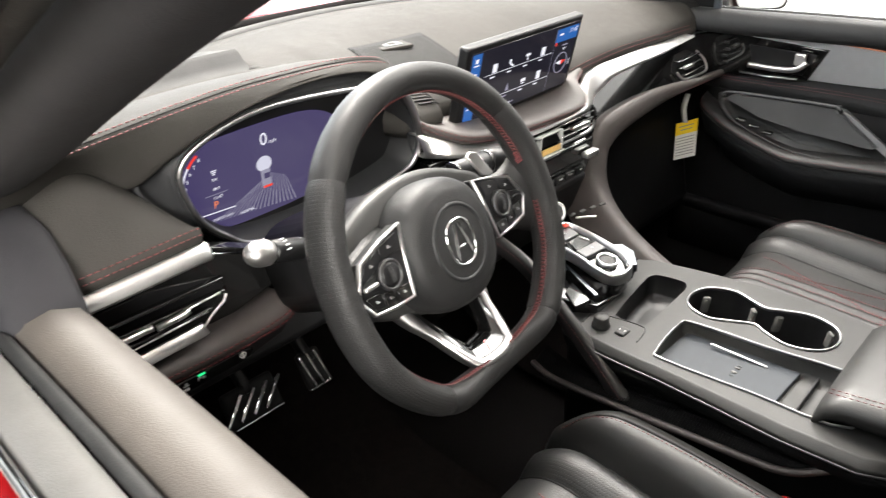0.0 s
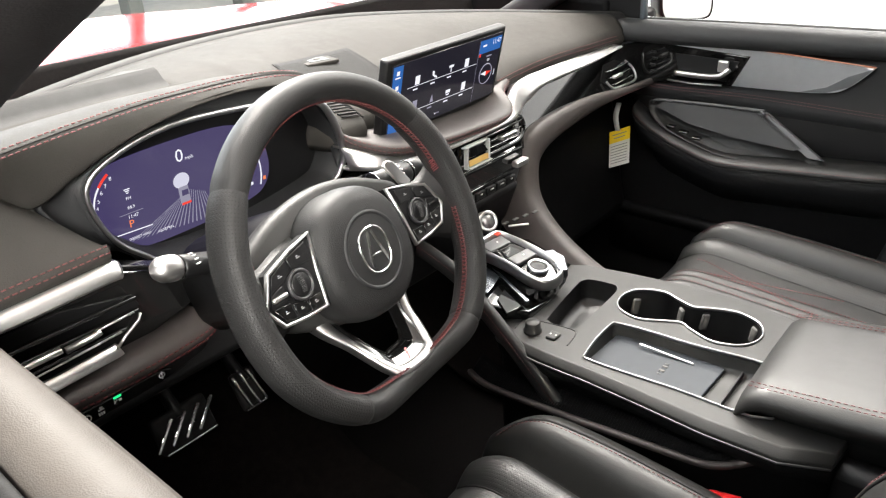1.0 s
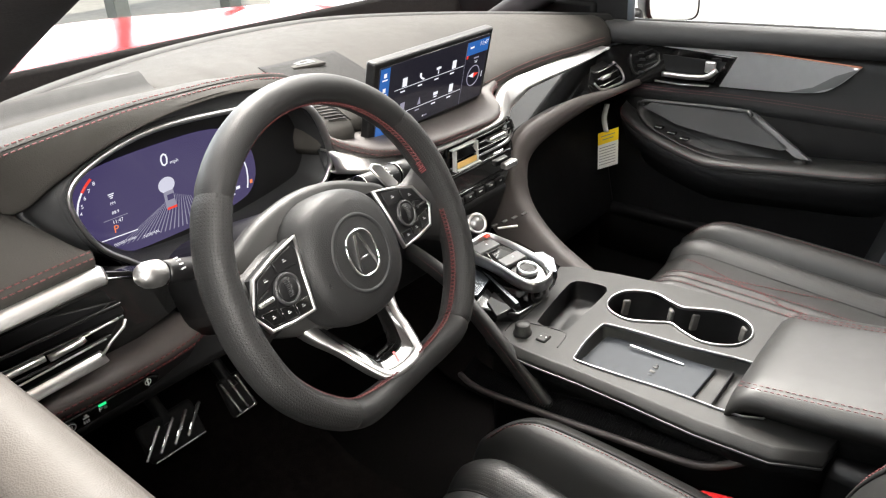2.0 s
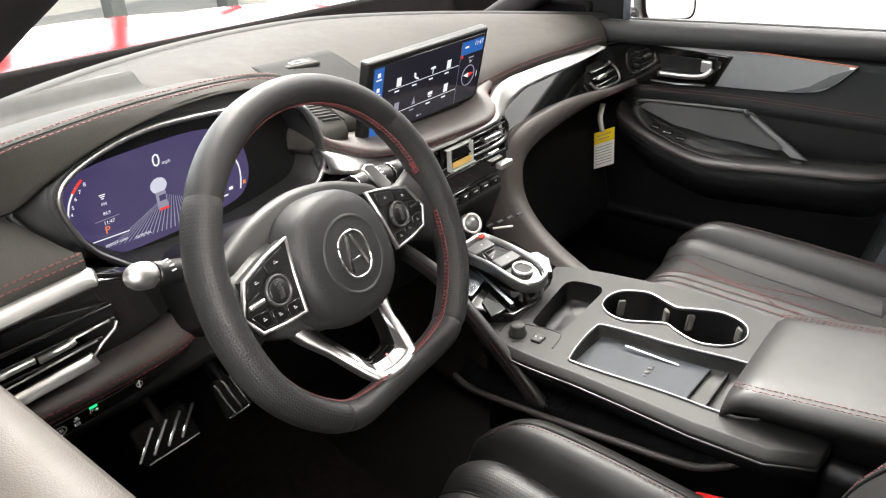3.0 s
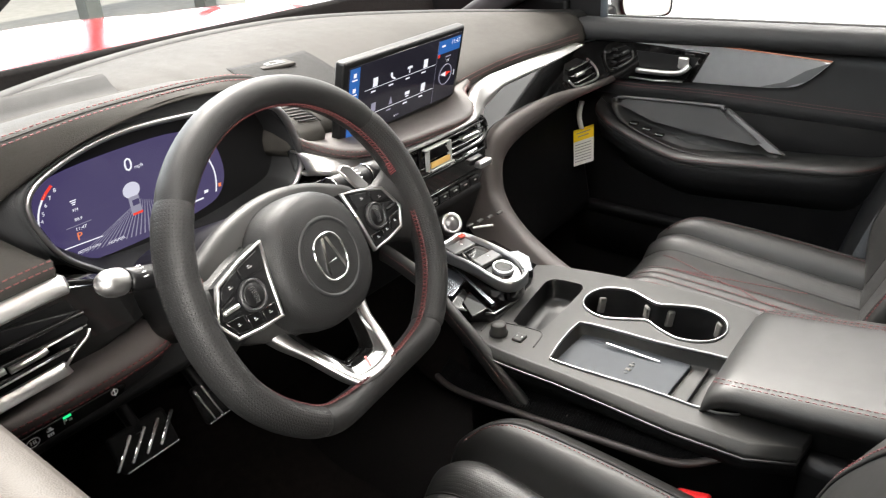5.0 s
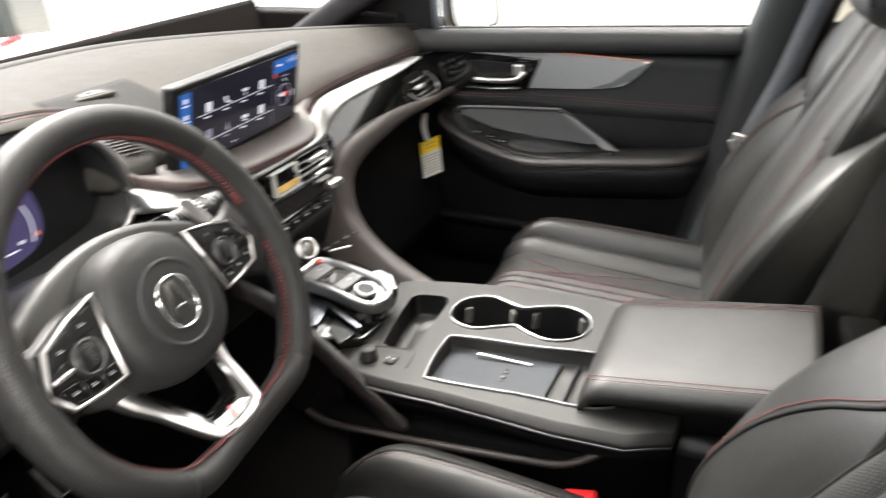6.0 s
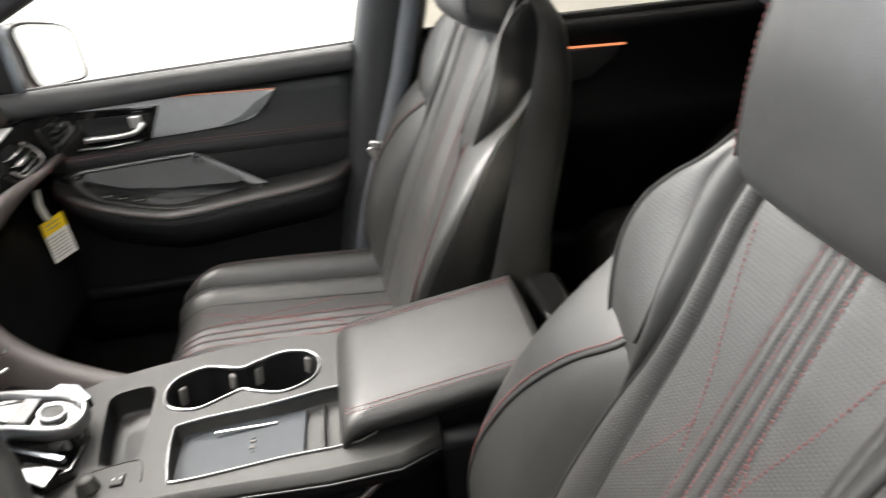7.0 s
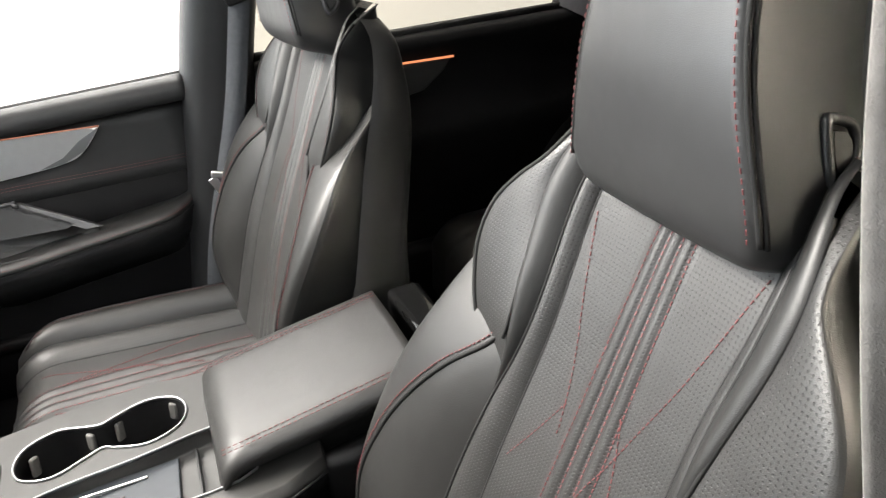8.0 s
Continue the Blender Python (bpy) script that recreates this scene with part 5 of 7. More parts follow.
text_mesh("W", 0.007, lambda a, b, c: SJ(a + 0.101, b + 0.0125, c), INK, screen, "compass_letter")
bm = bmesh.new()
tube(bm, [SJ(0.1 + x, -0.010 + y, 0) for x, y in ring(24, 0.0165)], 0.0006, 5, True, tuple(SC_N))
part("compass_ring", bm, GREY_INK, screen)
for m, mat in ((1, RED_INK), (-1, INK)):
    bm = bmesh.new()
    bm.faces.new([bm.verts.new(SJ(0.1 + x, -0.010 + y, 0.0003)) for x, y in ((m * 0.0145, 0.002), (0.0, 0.0045), (0.0, -0.0035))])
    part("compass_needle", bm, mat, screen)
mark(0.1235, -0.012, 0.0016, 0.010, INK, screen, SJ, "scroll_mark")

# ---- steering wheel ----
wheel = thing("steering_wheel", "black leather flat-bottomed steering wheel with red stitching", "steering wheel", (-0.38, 0.02, 1.03))
W_C = V(-0.389, 0.0147, 1.0434)
W_S = 0.89
W_X, W_U = V(0.993, 0.117, -0.009).normalized(), V(-0.039, 0.401, 0.915).normalized()
W_N = W_X.cross(W_U).normalized()
W_U = W_N.cross(W_X)
wp = lambda a, b, c: W_C + (W_X * a + W_U * b + W_N * c) * W_S
W_M = Matrix((W_X, W_U, W_N)).transposed()

# centre line of the rim: round above, squarer at the foot
half_rim = [(0.168 * math.sin(radians(d)), 0.164 * math.cos(radians(d))) for d in range(0, 91, 15)] + [(0.1665, -0.035), (0.157, -0.074), (0.139, -0.106), (0.116, -0.131), (0.0975, -0.1445), (0.078, -0.152), (0.04, -0.1575), (0.0, -0.1585)]
RIM_LINE = spline([V(a, b, 0) for a, b in half_rim] + [V(-a, b, 0) for a, b in half_rim[-2:0:-1]], 8, True)
R_ALL = len(RIM_LINE)
R_SEAM, R_FOOT = next(i for i, p in enumerate(RIM_LINE) if p.y < 0.100), next(i for i, p in enumerate(RIM_LINE) if p.y < -0.1445)


def rim_arc(name, i0, i1, mat, label, thick=1.0):
    """One leather piece of the rim, between two places on its centre line."""
    bm = bmesh.new()
    line = [RIM_LINE[i % R_ALL] for i in range(i0, i1 + 1)]
    prof = ring(26, 0.0152 * thick, 0.0205 * thick, 2.2)
    prof.append(prof[0])
    rows, coords, run, n = [], [], 0.0, len(line) - 1
    for i, p in enumerate(line):
        run += (p - line[i - 1]).length * W_S if i else 0.0
        t = RIM_LINE[(i0 + i + 1) % R_ALL] - RIM_LINE[(i0 + i - 1) % R_ALL]
        side = V(t.y, -t.x, 0).normalized()
        dip = curve1(abs(p.x), ((0.02, 1.0), (0.09, 0.0))) if p.y < -0.1 else 0.0
        pinch = 1 - 0.07 * (max(0, 1 - i / 1.5) + max(0, 1 - (n - i) / 1.5))
        rows.append([wp(p.x + side.x * x * pinch, p.y + side.y * x * pinch, 0.010 - 0.007 * dip + y * pinch * (1 - 0.3 * dip)) for x, y in prof])
        coords.append([(run, 0.113 * W_S * k / 26) for k in range(27)])
    uv_sheet(bm, rows, coords, lambda i, j: 0)
    bmesh.ops.remove_doubles(bm, verts=bm.verts[:], dist=1e-6)
    return part(name, bm, mat, wheel, label)


GRIP = leather("grip_leather", (0.012, 0.012, 0.012), (0.017, 0.0165, 0.0165), 0.5, 1100, holes=True, relief=0.0004, gloss=0.3, pitch=0.0031)
rim_arc("rim_top", R_ALL - R_SEAM, R_ALL + R_SEAM, WHEEL_SKIN, "smooth leather rim top")
rim_arc("rim_grip", R_SEAM, R_FOOT, GRIP, "perforated leather grip", 1.025)
rim_arc("rim_grip", R_ALL - R_FOOT, R_ALL - R_SEAM, GRIP, "perforated leather grip", 1.025)
rim_arc("rim_foot", R_FOOT, R_ALL - R_FOOT, WHEEL_SKIN, "smooth flat rim foot")
# red cross stitches along the inside
for i0, i1 in ((-R_SEAM, R_SEAM), (R_SEAM, R_SEAM + 13), (R_SEAM + 25, R_FOOT), (R_FOOT, R_FOOT + 20), (R_ALL - R_FOOT - 20, R_ALL - R_FOOT), (R_ALL - R_FOOT, R_ALL - R_SEAM - 25), (R_ALL - R_SEAM - 13, R_ALL - R_SEAM)):
    bm = bmesh.new()
    pts = []
    for i in range(i0, i1 + 1):
        p, t = RIM_LINE[i % R_ALL], RIM_LINE[(i + 1) % R_ALL] - RIM_LINE[(i - 1) % R_ALL]
        inn = V(t.y, -t.x, 0).normalized() * 0.0153
        pts.append(wp(p.x + inn.x, p.y + inn.y, 0.013))
    pts = even(pts, 0.0042)
    for a, b in zip(pts, pts[1:]):
        m = a.lerp(b, 0.5)
        for s in (-1, 1):
            dashes(bm, [m - W_N * 0.0034 * s - (b - a) * 0.36, m + W_N * 0.0034 * s + (b - a) * 0.36], 0.05, 0.0, 0.0007, up=tuple((wp(0, 0, 0.010) - m).normalized()))
    part("rim_stitching", bm, THREAD_RIM, wheel, "dark red cross stitching inside the rim")
# hub pad
H_B = -0.012
bm = bmesh.new()
rows = []
for f, c in ((0.2, 0.0175), (0.55, 0.017), (0.74, 0.0155), (0.86, 0.012), (0.94, 0.005), (0.985, -0.005), (1.0, -0.018), (0.99, -0.034), (0.93, -0.05)):
    rows.append([wp(x * f, H_B + y * f, c) for x, y in ring(48, 0.072, 0.072, 2.3)])
vs = sheet(bm, rows, True)
bm.faces.new(vs[0])
part("hub_pad", bm, leather("airbag_skin", (0.012, 0.012, 0.0122), (0.016, 0.016, 0.0162), 0.5, 1000, relief=0.0004, gloss=0.26), wheel, "black grained airbag pad")
bm = bmesh.new()
rows = [[wp(x * f, H_B + y * f, c) for x, y in ring(48, 0.0435)] for f, c in ((1.0, 0.0155), (0.975, 0.0178), (0.93, 0.0185), (0.885, 0.0175), (0.86, 0.0145), (0.1, 0.0145))]
sheet(bm, rows, True)
part("hub_ring", bm, SOFT, wheel, "recessed ring in the pad")
# small sunk signs on the pad
for a, b, w in ((-0.052, -0.024, 0.010), (0.012, -0.069, 0.016)):
    bm = bmesh.new()
    for k, (dx, dy) in enumerate(((0, 0.002), (0.001, 0), (-0.001, -0.002))):
        rbox(bm, wp(a + dx, b + dy, 0.0145 if a < -0.04 else 0.0125), (w * (1 - 0.25 * k), 0.0009, 0.0012), 0.0003, W_M)
    part("pad_sign", bm, SOFT, wheel)
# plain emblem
bm = bmesh.new()
tube(bm, [wp(x, H_B + y, 0.0175) for x, y in ring(36, 0.021, 0.0245, 2.5)], 0.0014, 8, True, tuple(W_N))
for s in (-1, 1):
    slab(bm, [(s * 0.0008, H_B + 0.021), (s * 0.0045, H_B + 0.021), (s * 0.0135, H_B - 0.012), (s * 0.0118, H_B - 0.019)][:: s], lambda a, b, c: wp(a, b, c + 0.0185), 0.003)
rbox(bm, wp(0, H_B - 0.005, 0.0165), (0.013, 0.0022, 0.002), 0.0005, W_M)
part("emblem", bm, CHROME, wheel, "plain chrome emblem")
# back cover seen round the pad
bm = bmesh.new()
rows = []
for f, c in ((0.55, -0.03), (0.92, -0.031), (1.0, -0.036), (1.02, -0.045), (0.96, -0.064), (0.8, -0.075)):
    rows.append([wp(x * f, y * f, c) for x, y in [(p.x, p.y) for p in spline([V(0, 0.069, 0), V(0.05, 0.063, 0), V(0.092, 0.048, 0), V(0.128, 0.026, 0), V(0.132, -0.02, 0), V(0.09, -0.056, 0), V(0, -0.082, 0), V(-0.09, -0.056, 0), V(-0.132, -0.02, 0), V(-0.128, 0.026, 0), V(-0.092, 0.048, 0), V(-0.05, 0.063, 0)], 4, True)]])
sheet(bm, rows, True)
part("back_cover", bm, PLASTIC_GREY, wheel, "dark grey plastic cover behind the pad")
# side arms with their switch pads
PAD = [(0.064, 0.036), (0.094, 0.0295), (0.1275, 0.019), (0.145, -0.0105), (0.1325, -0.0315), (0.105, -0.0355), (0.077, -0.037), (0.072, 0.0)]
RIBBED = plain("ribbed_switch", (0.02, 0.02, 0.021), (0.026, 0.026, 0.027), 0.45)
for s in (-1, 1):
    bm = bmesh.new()
    rows = []
    for a, b0, b1, c in ((0.060, -0.042, 0.036, -0.014), (0.09, -0.043, 0.032, -0.010), (0.118, -0.044, 0.025, -0.004), (0.136, -0.049, 0.026, 0.001), (0.150, -0.058, 0.034, 0.007), (0.158, -0.066, 0.042, 0.012)):
        rows.append([wp(s * a, b0 + (b1 - b0) * k / 12, c - 0.016 * abs(k / 6 - 1) ** 3) for k in range(13)])
    sheet(bm, rows)
    part("side_arm", bm, WHEEL_SKIN, wheel, "black leather side arm", solid=0.014, face=tuple(W_N))
    # knot of red thread where the rim leather meets the arm
    bm = bmesh.new()
    for k in range(6):
        dashes(bm, [wp(s * (0.1495 + 0.0012 * (k % 2)), 0.043 - 0.0024 * k, 0.016), wp(s * (0.1425 + 0.001 * (k % 3)), 0.0405 - 0.0024 * k, 0.0105)], 0.05, 0, 0.0006, 0.0008, tuple(W_N))
    part("rim_stitching", bm, THREAD, wheel, "red thread where the rim meets the arm")
    flat = lambda a, b, c: wp(s * a, b, c + 0.004)
    bm = bmesh.new()
    slab(bm, PAD[:: s], flat, 0.016, 0.0015)
    pad = part("switch_pad", bm, PLASTIC, wheel, "black switch pad")
    bm = bmesh.new()
    sweep(bm, [flat(a, b, 0.0005) for a, b in PAD], [(-0.0016, -0.003), (0.0016, -0.003), (0.0016, 0.0006), (0.0004, 0.0016), (-0.0016, 0.0006)], tuple(W_N), True)
    part("pad_frame", bm, SILVER, pad, "satin silver pad frame")
    keys = [("top", [(0.0735, 0.0305), (0.102, 0.0245), (0.1005, 0.0125), (0.0755, 0.0125)]), ("outer", [(0.1035, 0.0242), (0.1255, 0.0165), (0.1335, 0.002), (0.117, 0.006), (0.1045, 0.0115)]), ("side", [(0.118, 0.004), (0.134, 0.0005), (0.1395, -0.0105), (0.118, -0.0125)]), ("low", [(0.1175, -0.0145), (0.138, -0.0125), (0.1295, -0.0278), (0.1165, -0.0305)]), ("low", [(0.115, -0.0165), (0.115, -0.031), (0.099, -0.033), (0.099, -0.0205)]), ("low", [(0.0972, -0.0208), (0.0972, -0.0332), (0.081, -0.0345), (0.079, -0.0205)])]
    for nm, o in keys:
        bm = bmesh.new()
        slab(bm, o if s > 0 else o[::-1], lambda a, b, c: flat(a, b, c + 0.0018), 0.002, 0.0008)
        key = part("switch", bm, GLOSS if nm == "low" else PLASTIC, pad)
        ca, cb = sum(q[0] for q in o) / len(o), sum(q[1] for q in o) / len(o)
        bm = bmesh.new()
        if nm == "side":
            rbox(bm, flat(ca, cb, 0.0035), (0.017, 0.0042, 0.004), 0.0015, W_M)
            part("rocker", bm, SILVER if s < 0 else PLASTIC, key, "satin rocker bar")
            continue
        w = 0.0034 if nm == "low" else 0.0042
        rbox(bm, flat(ca, cb, 0.002), (w, 0.0008, 0.0005), 0.0, W_M)
        rbox(bm, flat(ca - s * 0.001, cb + 0.0018, 0.002), (w * 0.5, 0.0008, 0.0005), 0.0, W_M)
        part("switch_mark", bm, plain("dim_print", (0.3, 0.3, 0.3), (0.36, 0.36, 0.36), 0.5), key)
    here = Matrix.Translation(flat(0.0985, -0.004, 0)) @ W_M.to_4x4()
    bm = bmesh.new()
    lathe(bm, [(0.0142, 0), (0.0142, 0.003), (0.0128, 0.0046), (0.0116, 0.004), (0.0110, 0.0005)], here, 26)
    well_ring = part("thumb_ring", bm, RIBBED, pad, "raised ring round the thumb wheel")
    bm = bmesh.new()
    lathe(bm, [(0.0108, -0.002), (0.0108, 0.003), (0.0095, 0.004), (0.0, 0.004)], here, 24)
    part("thumb_wheel", bm, PLASTIC, well_ring, "black thumb wheel")
    bm = bmesh.new()
    for k in range(9):
        rbox(bm, flat(0.0985, -0.004 + 0.0019 * (k - 4), 0.0062 - 0.00012 * (k - 4) ** 2), (0.0052, 0.0009, 0.002), 0.0003, W_M)
    part("thumb_rib", bm, RIBBED, well_ring, "dark ribbed roller")
# lower spokes: a bright V joined at the foot, with a gloss lining and an open middle
V_OUT = [(0.074, -0.062, -0.036), (0.066, -0.078, -0.030), (0.052, -0.100, -0.019), (0.045, -0.119, -0.006), (0.037, -0.138, 0.006), (0.027, -0.148, 0.0135), (0.0, -0.150, 0.0165)]
V_IN = [(0.056, -0.060, -0.034), (0.051, -0.076, -0.029), (0.041, -0.100, -0.019), (0.034, -0.118, -0.006), (0.028, -0.132, 0.004), (0.022, -0.138, 0.009), (0.0, -0.140, 0.011)]
bm = bmesh.new()
full = lambda q: [(-a, b, c) for a, b, c in q] + [(a, b, c) for a, b, c in q[-2::-1]]
o3, i3 = spline([wp(*q) for q in full(V_OUT)], 5), spline([wp(*q) for q in full(V_IN)], 5)
rows = []
for o, i in zip(o3, i3):
    rows.append([o - W_N * 0.012, o - W_N * 0.002, o.lerp(i, 0.12) + W_N * 0.001, o.lerp(i, 0.5) + W_N * 0.0018, o.lerp(i, 0.9) + W_N * 0.0004, i - W_N * 0.002, i - W_N * 0.012])
sheet(bm, rows)
part("lower_spoke", bm, plain("spoke_metal", (0.46, 0.455, 0.45), (0.53, 0.525, 0.52), 0.38, 1.0), wheel, "satin silver V-shaped lower spoke")
HOLE = [(0.046, -0.072, -0.034), (0.036, -0.094, -0.024), (0.027, -0.112, -0.014), (0.021, -0.122, -0.009), (0.015, -0.1255, -0.007), (0.0, -0.126, -0.007)]
h3 = spline([wp(*q) for q in full(HOLE)], 6)
h3 = [along(h3, k / (len(i3) - 1)) for k in range(len(i3))]
bm = bmesh.new()
sheet(bm, [[i - W_N * 0.002, i.lerp(h, 0.5) - W_N * 0.001, h, h - W_N * 0.014] for i, h in zip(i3, h3)])
part("spoke_lining", bm, GLOSS, wheel, "gloss black lining inside the spoke")
slope = lambda a, b, c: wp(a, b + 0.004, c - 0.0005 - 1.15 * (b + 0.137))
bm = bmesh.new()
bm.faces.new([bm.verts.new(slope(*q, 0.0016)) for q in ((0.004, -0.1365), (0.021, -0.1365), (0.020, -0.1405), (0.0025, -0.1405))])
part("badge_bar", bm, SILVER, wheel, "small silver badge bar")
bm = bmesh.new()
bm.faces.new([bm.verts.new(slope(*q, 0.0016)) for q in ((0.000, -0.1335), (0.003, -0.1335), (-0.004, -0.1425), (-0.0075, -0.1425))])
part("badge_bar", bm, plain("red_badge", (0.5, 0.02, 0.02), (0.55, 0.03, 0.03), 0.3), wheel, "small red badge bar")

# column, stalks and paddle
column = thing("steering_column", "dark steering column shroud with light and wiper stalks", "steering column", (-0.38, 0.12, 0.98))
bm = bmesh.new()
sweep(bm, [wp(0, 0.0, -0.04), wp(0, -0.005, -0.09), wp(0, -0.005, -0.15), wp(0, -0.005, -0.24)], ring(28, 0.062, 0.055, 3), tuple(W_U))
part("shroud", bm, PLASTIC, column, "dark column shroud")
for inner_end, tip in ((V(-0.44, 0.115, 1.018), V(-0.556, 0.088, 1.063)), (V(-0.345, 0.115, 1.040), V(-0.185, 0.108, 1.037))):
    bm = bmesh.new()
    q = lambda u: inner_end.lerp(tip, u)
    sweep(bm, [q(0), q(0.3), q(0.6), q(0.8)], ring(16, 0.0075))
    part("stalk", bm, PLASTIC, column, "black control stalk")
    bm = bmesh.new()
    big = 1.0 if tip.x < -0.4 else 1.25
    sweep(bm, [q(0.45), q(0.47), q(0.76), q(0.78)], ring(20, 0.0108 * big), size=lambda u: 0.9 if u in (0, 1) else 1.0)
    ring_part = part("stalk_ring", bm, PLASTIC, column, "ribbed twist ring")
    for u0 in (0.45, 0.785):
        bm = bmesh.new()
        tube(bm, [q(u0) + V(0, math.cos(k / 20 * 2 * math.pi), math.sin(k / 20 * 2 * math.pi)) * 0.0111 * big for k in range(20)], 0.0006, 5, True, tuple(tip - inner_end))
        part("stalk_band", bm, CHROME, ring_part, "thin chrome band")
    for k in range(4):
        bm = bmesh.new()
        w = radians(205 + 22 * k)
        rbox(bm, q(0.66) + V(0, math.cos(w), -math.sin(w)) * 0.0111 * big, (0.008, 0.0012, 0.0012), 0)
        part("stalk_mark", bm, PAINT_WHITE, ring_part)
    bm = bmesh.new()
    sweep(bm, [q(0.80), q(0.82), q(0.87), q(0.93), q(0.97), q(0.99), q(1.0)], ring(24, 0.0122 * min(big, 1.1)), size=lambda u: (0.86, 0.97, 1.0, 0.93, 0.72, 0.48, 0.2)[round(u * 6)])
    part("stalk_cap", bm, SILVER if tip.x < -0.4 else PLASTIC, column, "satin silver stalk cap")
bm = bmesh.new()
slab(bm, [(0.110, 0.056), (0.117, 0.060), (0.128, 0.056), (0.146, 0.026), (0.140, 0.022), (0.126, 0.028)], lambda a, b, c: wp(a, b, c - 0.028), 0.004, 0.001)
part("shift_paddle", bm, SILVER, column, "silver shift paddle")

# ---- centre console ----
console = thing("centre_console", "dark centre console with cup holders, phone tray and silver edging", "console", (0, -0.1, 0.4))


def con(a, b, c=0.0):
    """a: sideways, b: along the car, c: above the console's top."""
    return V(a, b, 0.787 - 0.05 * (b + 0.07) + c)


from_edges = [(0.118, 0.045), (0.12, -0.28), (-0.118, -0.38), (-0.125, -0.10), (-0.118, 0.02), (-0.095, 0.06), (-0.02, 0.035), (0.05, 0.045)]
CUPS = [V(0.056, -0.047, 0), V(0.086, -0.058, 0), V(0.1, -0.092, 0), V(0.088, -0.125, 0), V(0.082, -0.145, 0), V(0.09, -0.165, 0), V(0.1, -0.2, 0), V(0.086, -0.235, 0), V(0.055, -0.247, 0), V(0.025, -0.235, 0), V(0.012, -0.2, 0), V(0.024, -0.166, 0), V(0.034, -0.148, 0), V(0.026, -0.128, 0), V(0.012, -0.092, 0), V(0.026, -0.058, 0)]
CUP_RING = [(p.x, p.y) for p in spline(CUPS, 4, True)]
TRAY_RING = [(p.x, p.y) for p in spline([V(-0.112, -0.094, 0), V(-0.099, -0.077, 0), V(-0.028, -0.071, 0), V(-0.012, -0.086, 0), V(-0.008, -0.18, 0), V(-0.006, -0.30, 0), V(-0.10, -0.31, 0), V(-0.108, -0.20, 0)], 4, True)]
WELL_RING = [(p.x, p.y) for p in spline([V(-0.062, -0.014, 0), V(-0.058, 0.004, 0), V(-0.045, 0.012, 0), V(0.05, 0.026, 0), V(0.072, 0.025, 0), V(0.081, 0.014, 0), V(0.084, -0.018, 0), V(0.077, -0.029, 0), V(0.055, -0.034, 0), V(-0.042, -0.037, 0), V(-0.057, -0.031, 0)], 3, True)]


def holed_top(bm, outer, holes, mat=0):
    """The console's upper skin with openings, filled between the loops."""
    es = []
    for loop in [outer] + holes:
        vs = [bm.verts.new(con(a, b)) for a, b in loop]
        es += [bm.edges.new((vs[i], vs[(i + 1) % len(vs)])) for i in range(len(vs))]
    bmesh.ops.triangle_fill(bm, use_beauty=True, edges=es)


outer = [(p.x, p.y) for p in spline([V(a, b, 0) for a, b in from_edges], 4, True)]
bm = bmesh.new()
holed_top(bm, outer, [CUP_RING, TRAY_RING, WELL_RING])
part("console_top", bm, PLASTIC_GREY, console, "dark grey console top", solid=0.004, face=(0, 0, 1))
# rolled edge and sides
bm = bmesh.new()
sheet(bm, [[con(a * g, b, c) for a, b in outer + outer[:1]] for g, c in ((1.0, 0.0), (1.02, -0.0015), (1.08, -0.008), (1.095, -0.012))])
part("console_edge", bm, PLASTIC_GREY, console, "dark grey console edge", solid=0.003, face=(0, 0, 1))
bm = bmesh.new()
tube(bm, [con(a * 1.097, b, -0.0135) for a, b in outer], 0.0014, 8, True)
part("console_strip", bm, plain("dull_metal", (0.09, 0.09, 0.094), (0.12, 0.12, 0.124), 0.38, 1.0), console, "thin metal console strip")
bm = bmesh.new()
sheet(bm, [[con(a * g, b, c) for a, b in outer + outer[:1]] for g, c in ((1.09, -0.015), (1.05, -0.034), (0.96, -0.045), (0.9, -0.2), (0.95, -0.4))])
part("console_side", bm, SHADED_TRIM, console, "black console side", solid=0.004, face=(0, 0, -1))


def well(name, loop, depth, mat, label, taper=0.96):
    bm = bmesh.new()
    ca, cb = sum(a for a, _ in loop) / len(loop), sum(b for _, b in loop) / len(loop)
    rows = [[con(ca + (a - ca) * g, cb + (b - cb) * g, c) for a, b in loop] for g, c in ((1.0, 0.0), (0.985, -0.004), (taper, -depth * 0.85), (taper * 0.95, -depth), (0.3, -depth))]
    vs = sheet(bm, rows, True)
    bm.faces.new(vs[-1])
    return part(name, bm, mat, console, label)


def trim_ring(name, loop, w, mat, label, lift=0.0015):
    bm = bmesh.new()
    sweep(bm, [con(a, b, lift) for a, b in loop], [(-w, -0.003), (w, -0.003), (w, 0.0005), (0, 0.002), (-w, 0.0005)], closed=True)
    return part(name, bm, mat, console, label)


RING_METAL = plain("ring_metal", (0.36, 0.365, 0.37), (0.42, 0.425, 0.43), 0.34, 1.0)
well("cup_holder", CUP_RING, 0.07, PLASTIC, "deep black double cup holder", 0.95)
trim_ring("cup_ring", CUP_RING, 0.0012, RING_METAL, "bright ring round the cup holders")
for a, b, r in ((0.074, -0.063, 0.9), (0.084, -0.128, -0.7), (0.086, -0.162, 0.9), (0.089, -0.229, -0.6)):
    bm = bmesh.new()
    rbox(bm, con(a, b, -0.020), (0.006, 0.012, 0.026), 0.0028, Euler((radians(8), 0, r)).to_matrix())
    part("cup_tab", bm, PILLAR_GREY, console, "pale rubber cup tab")
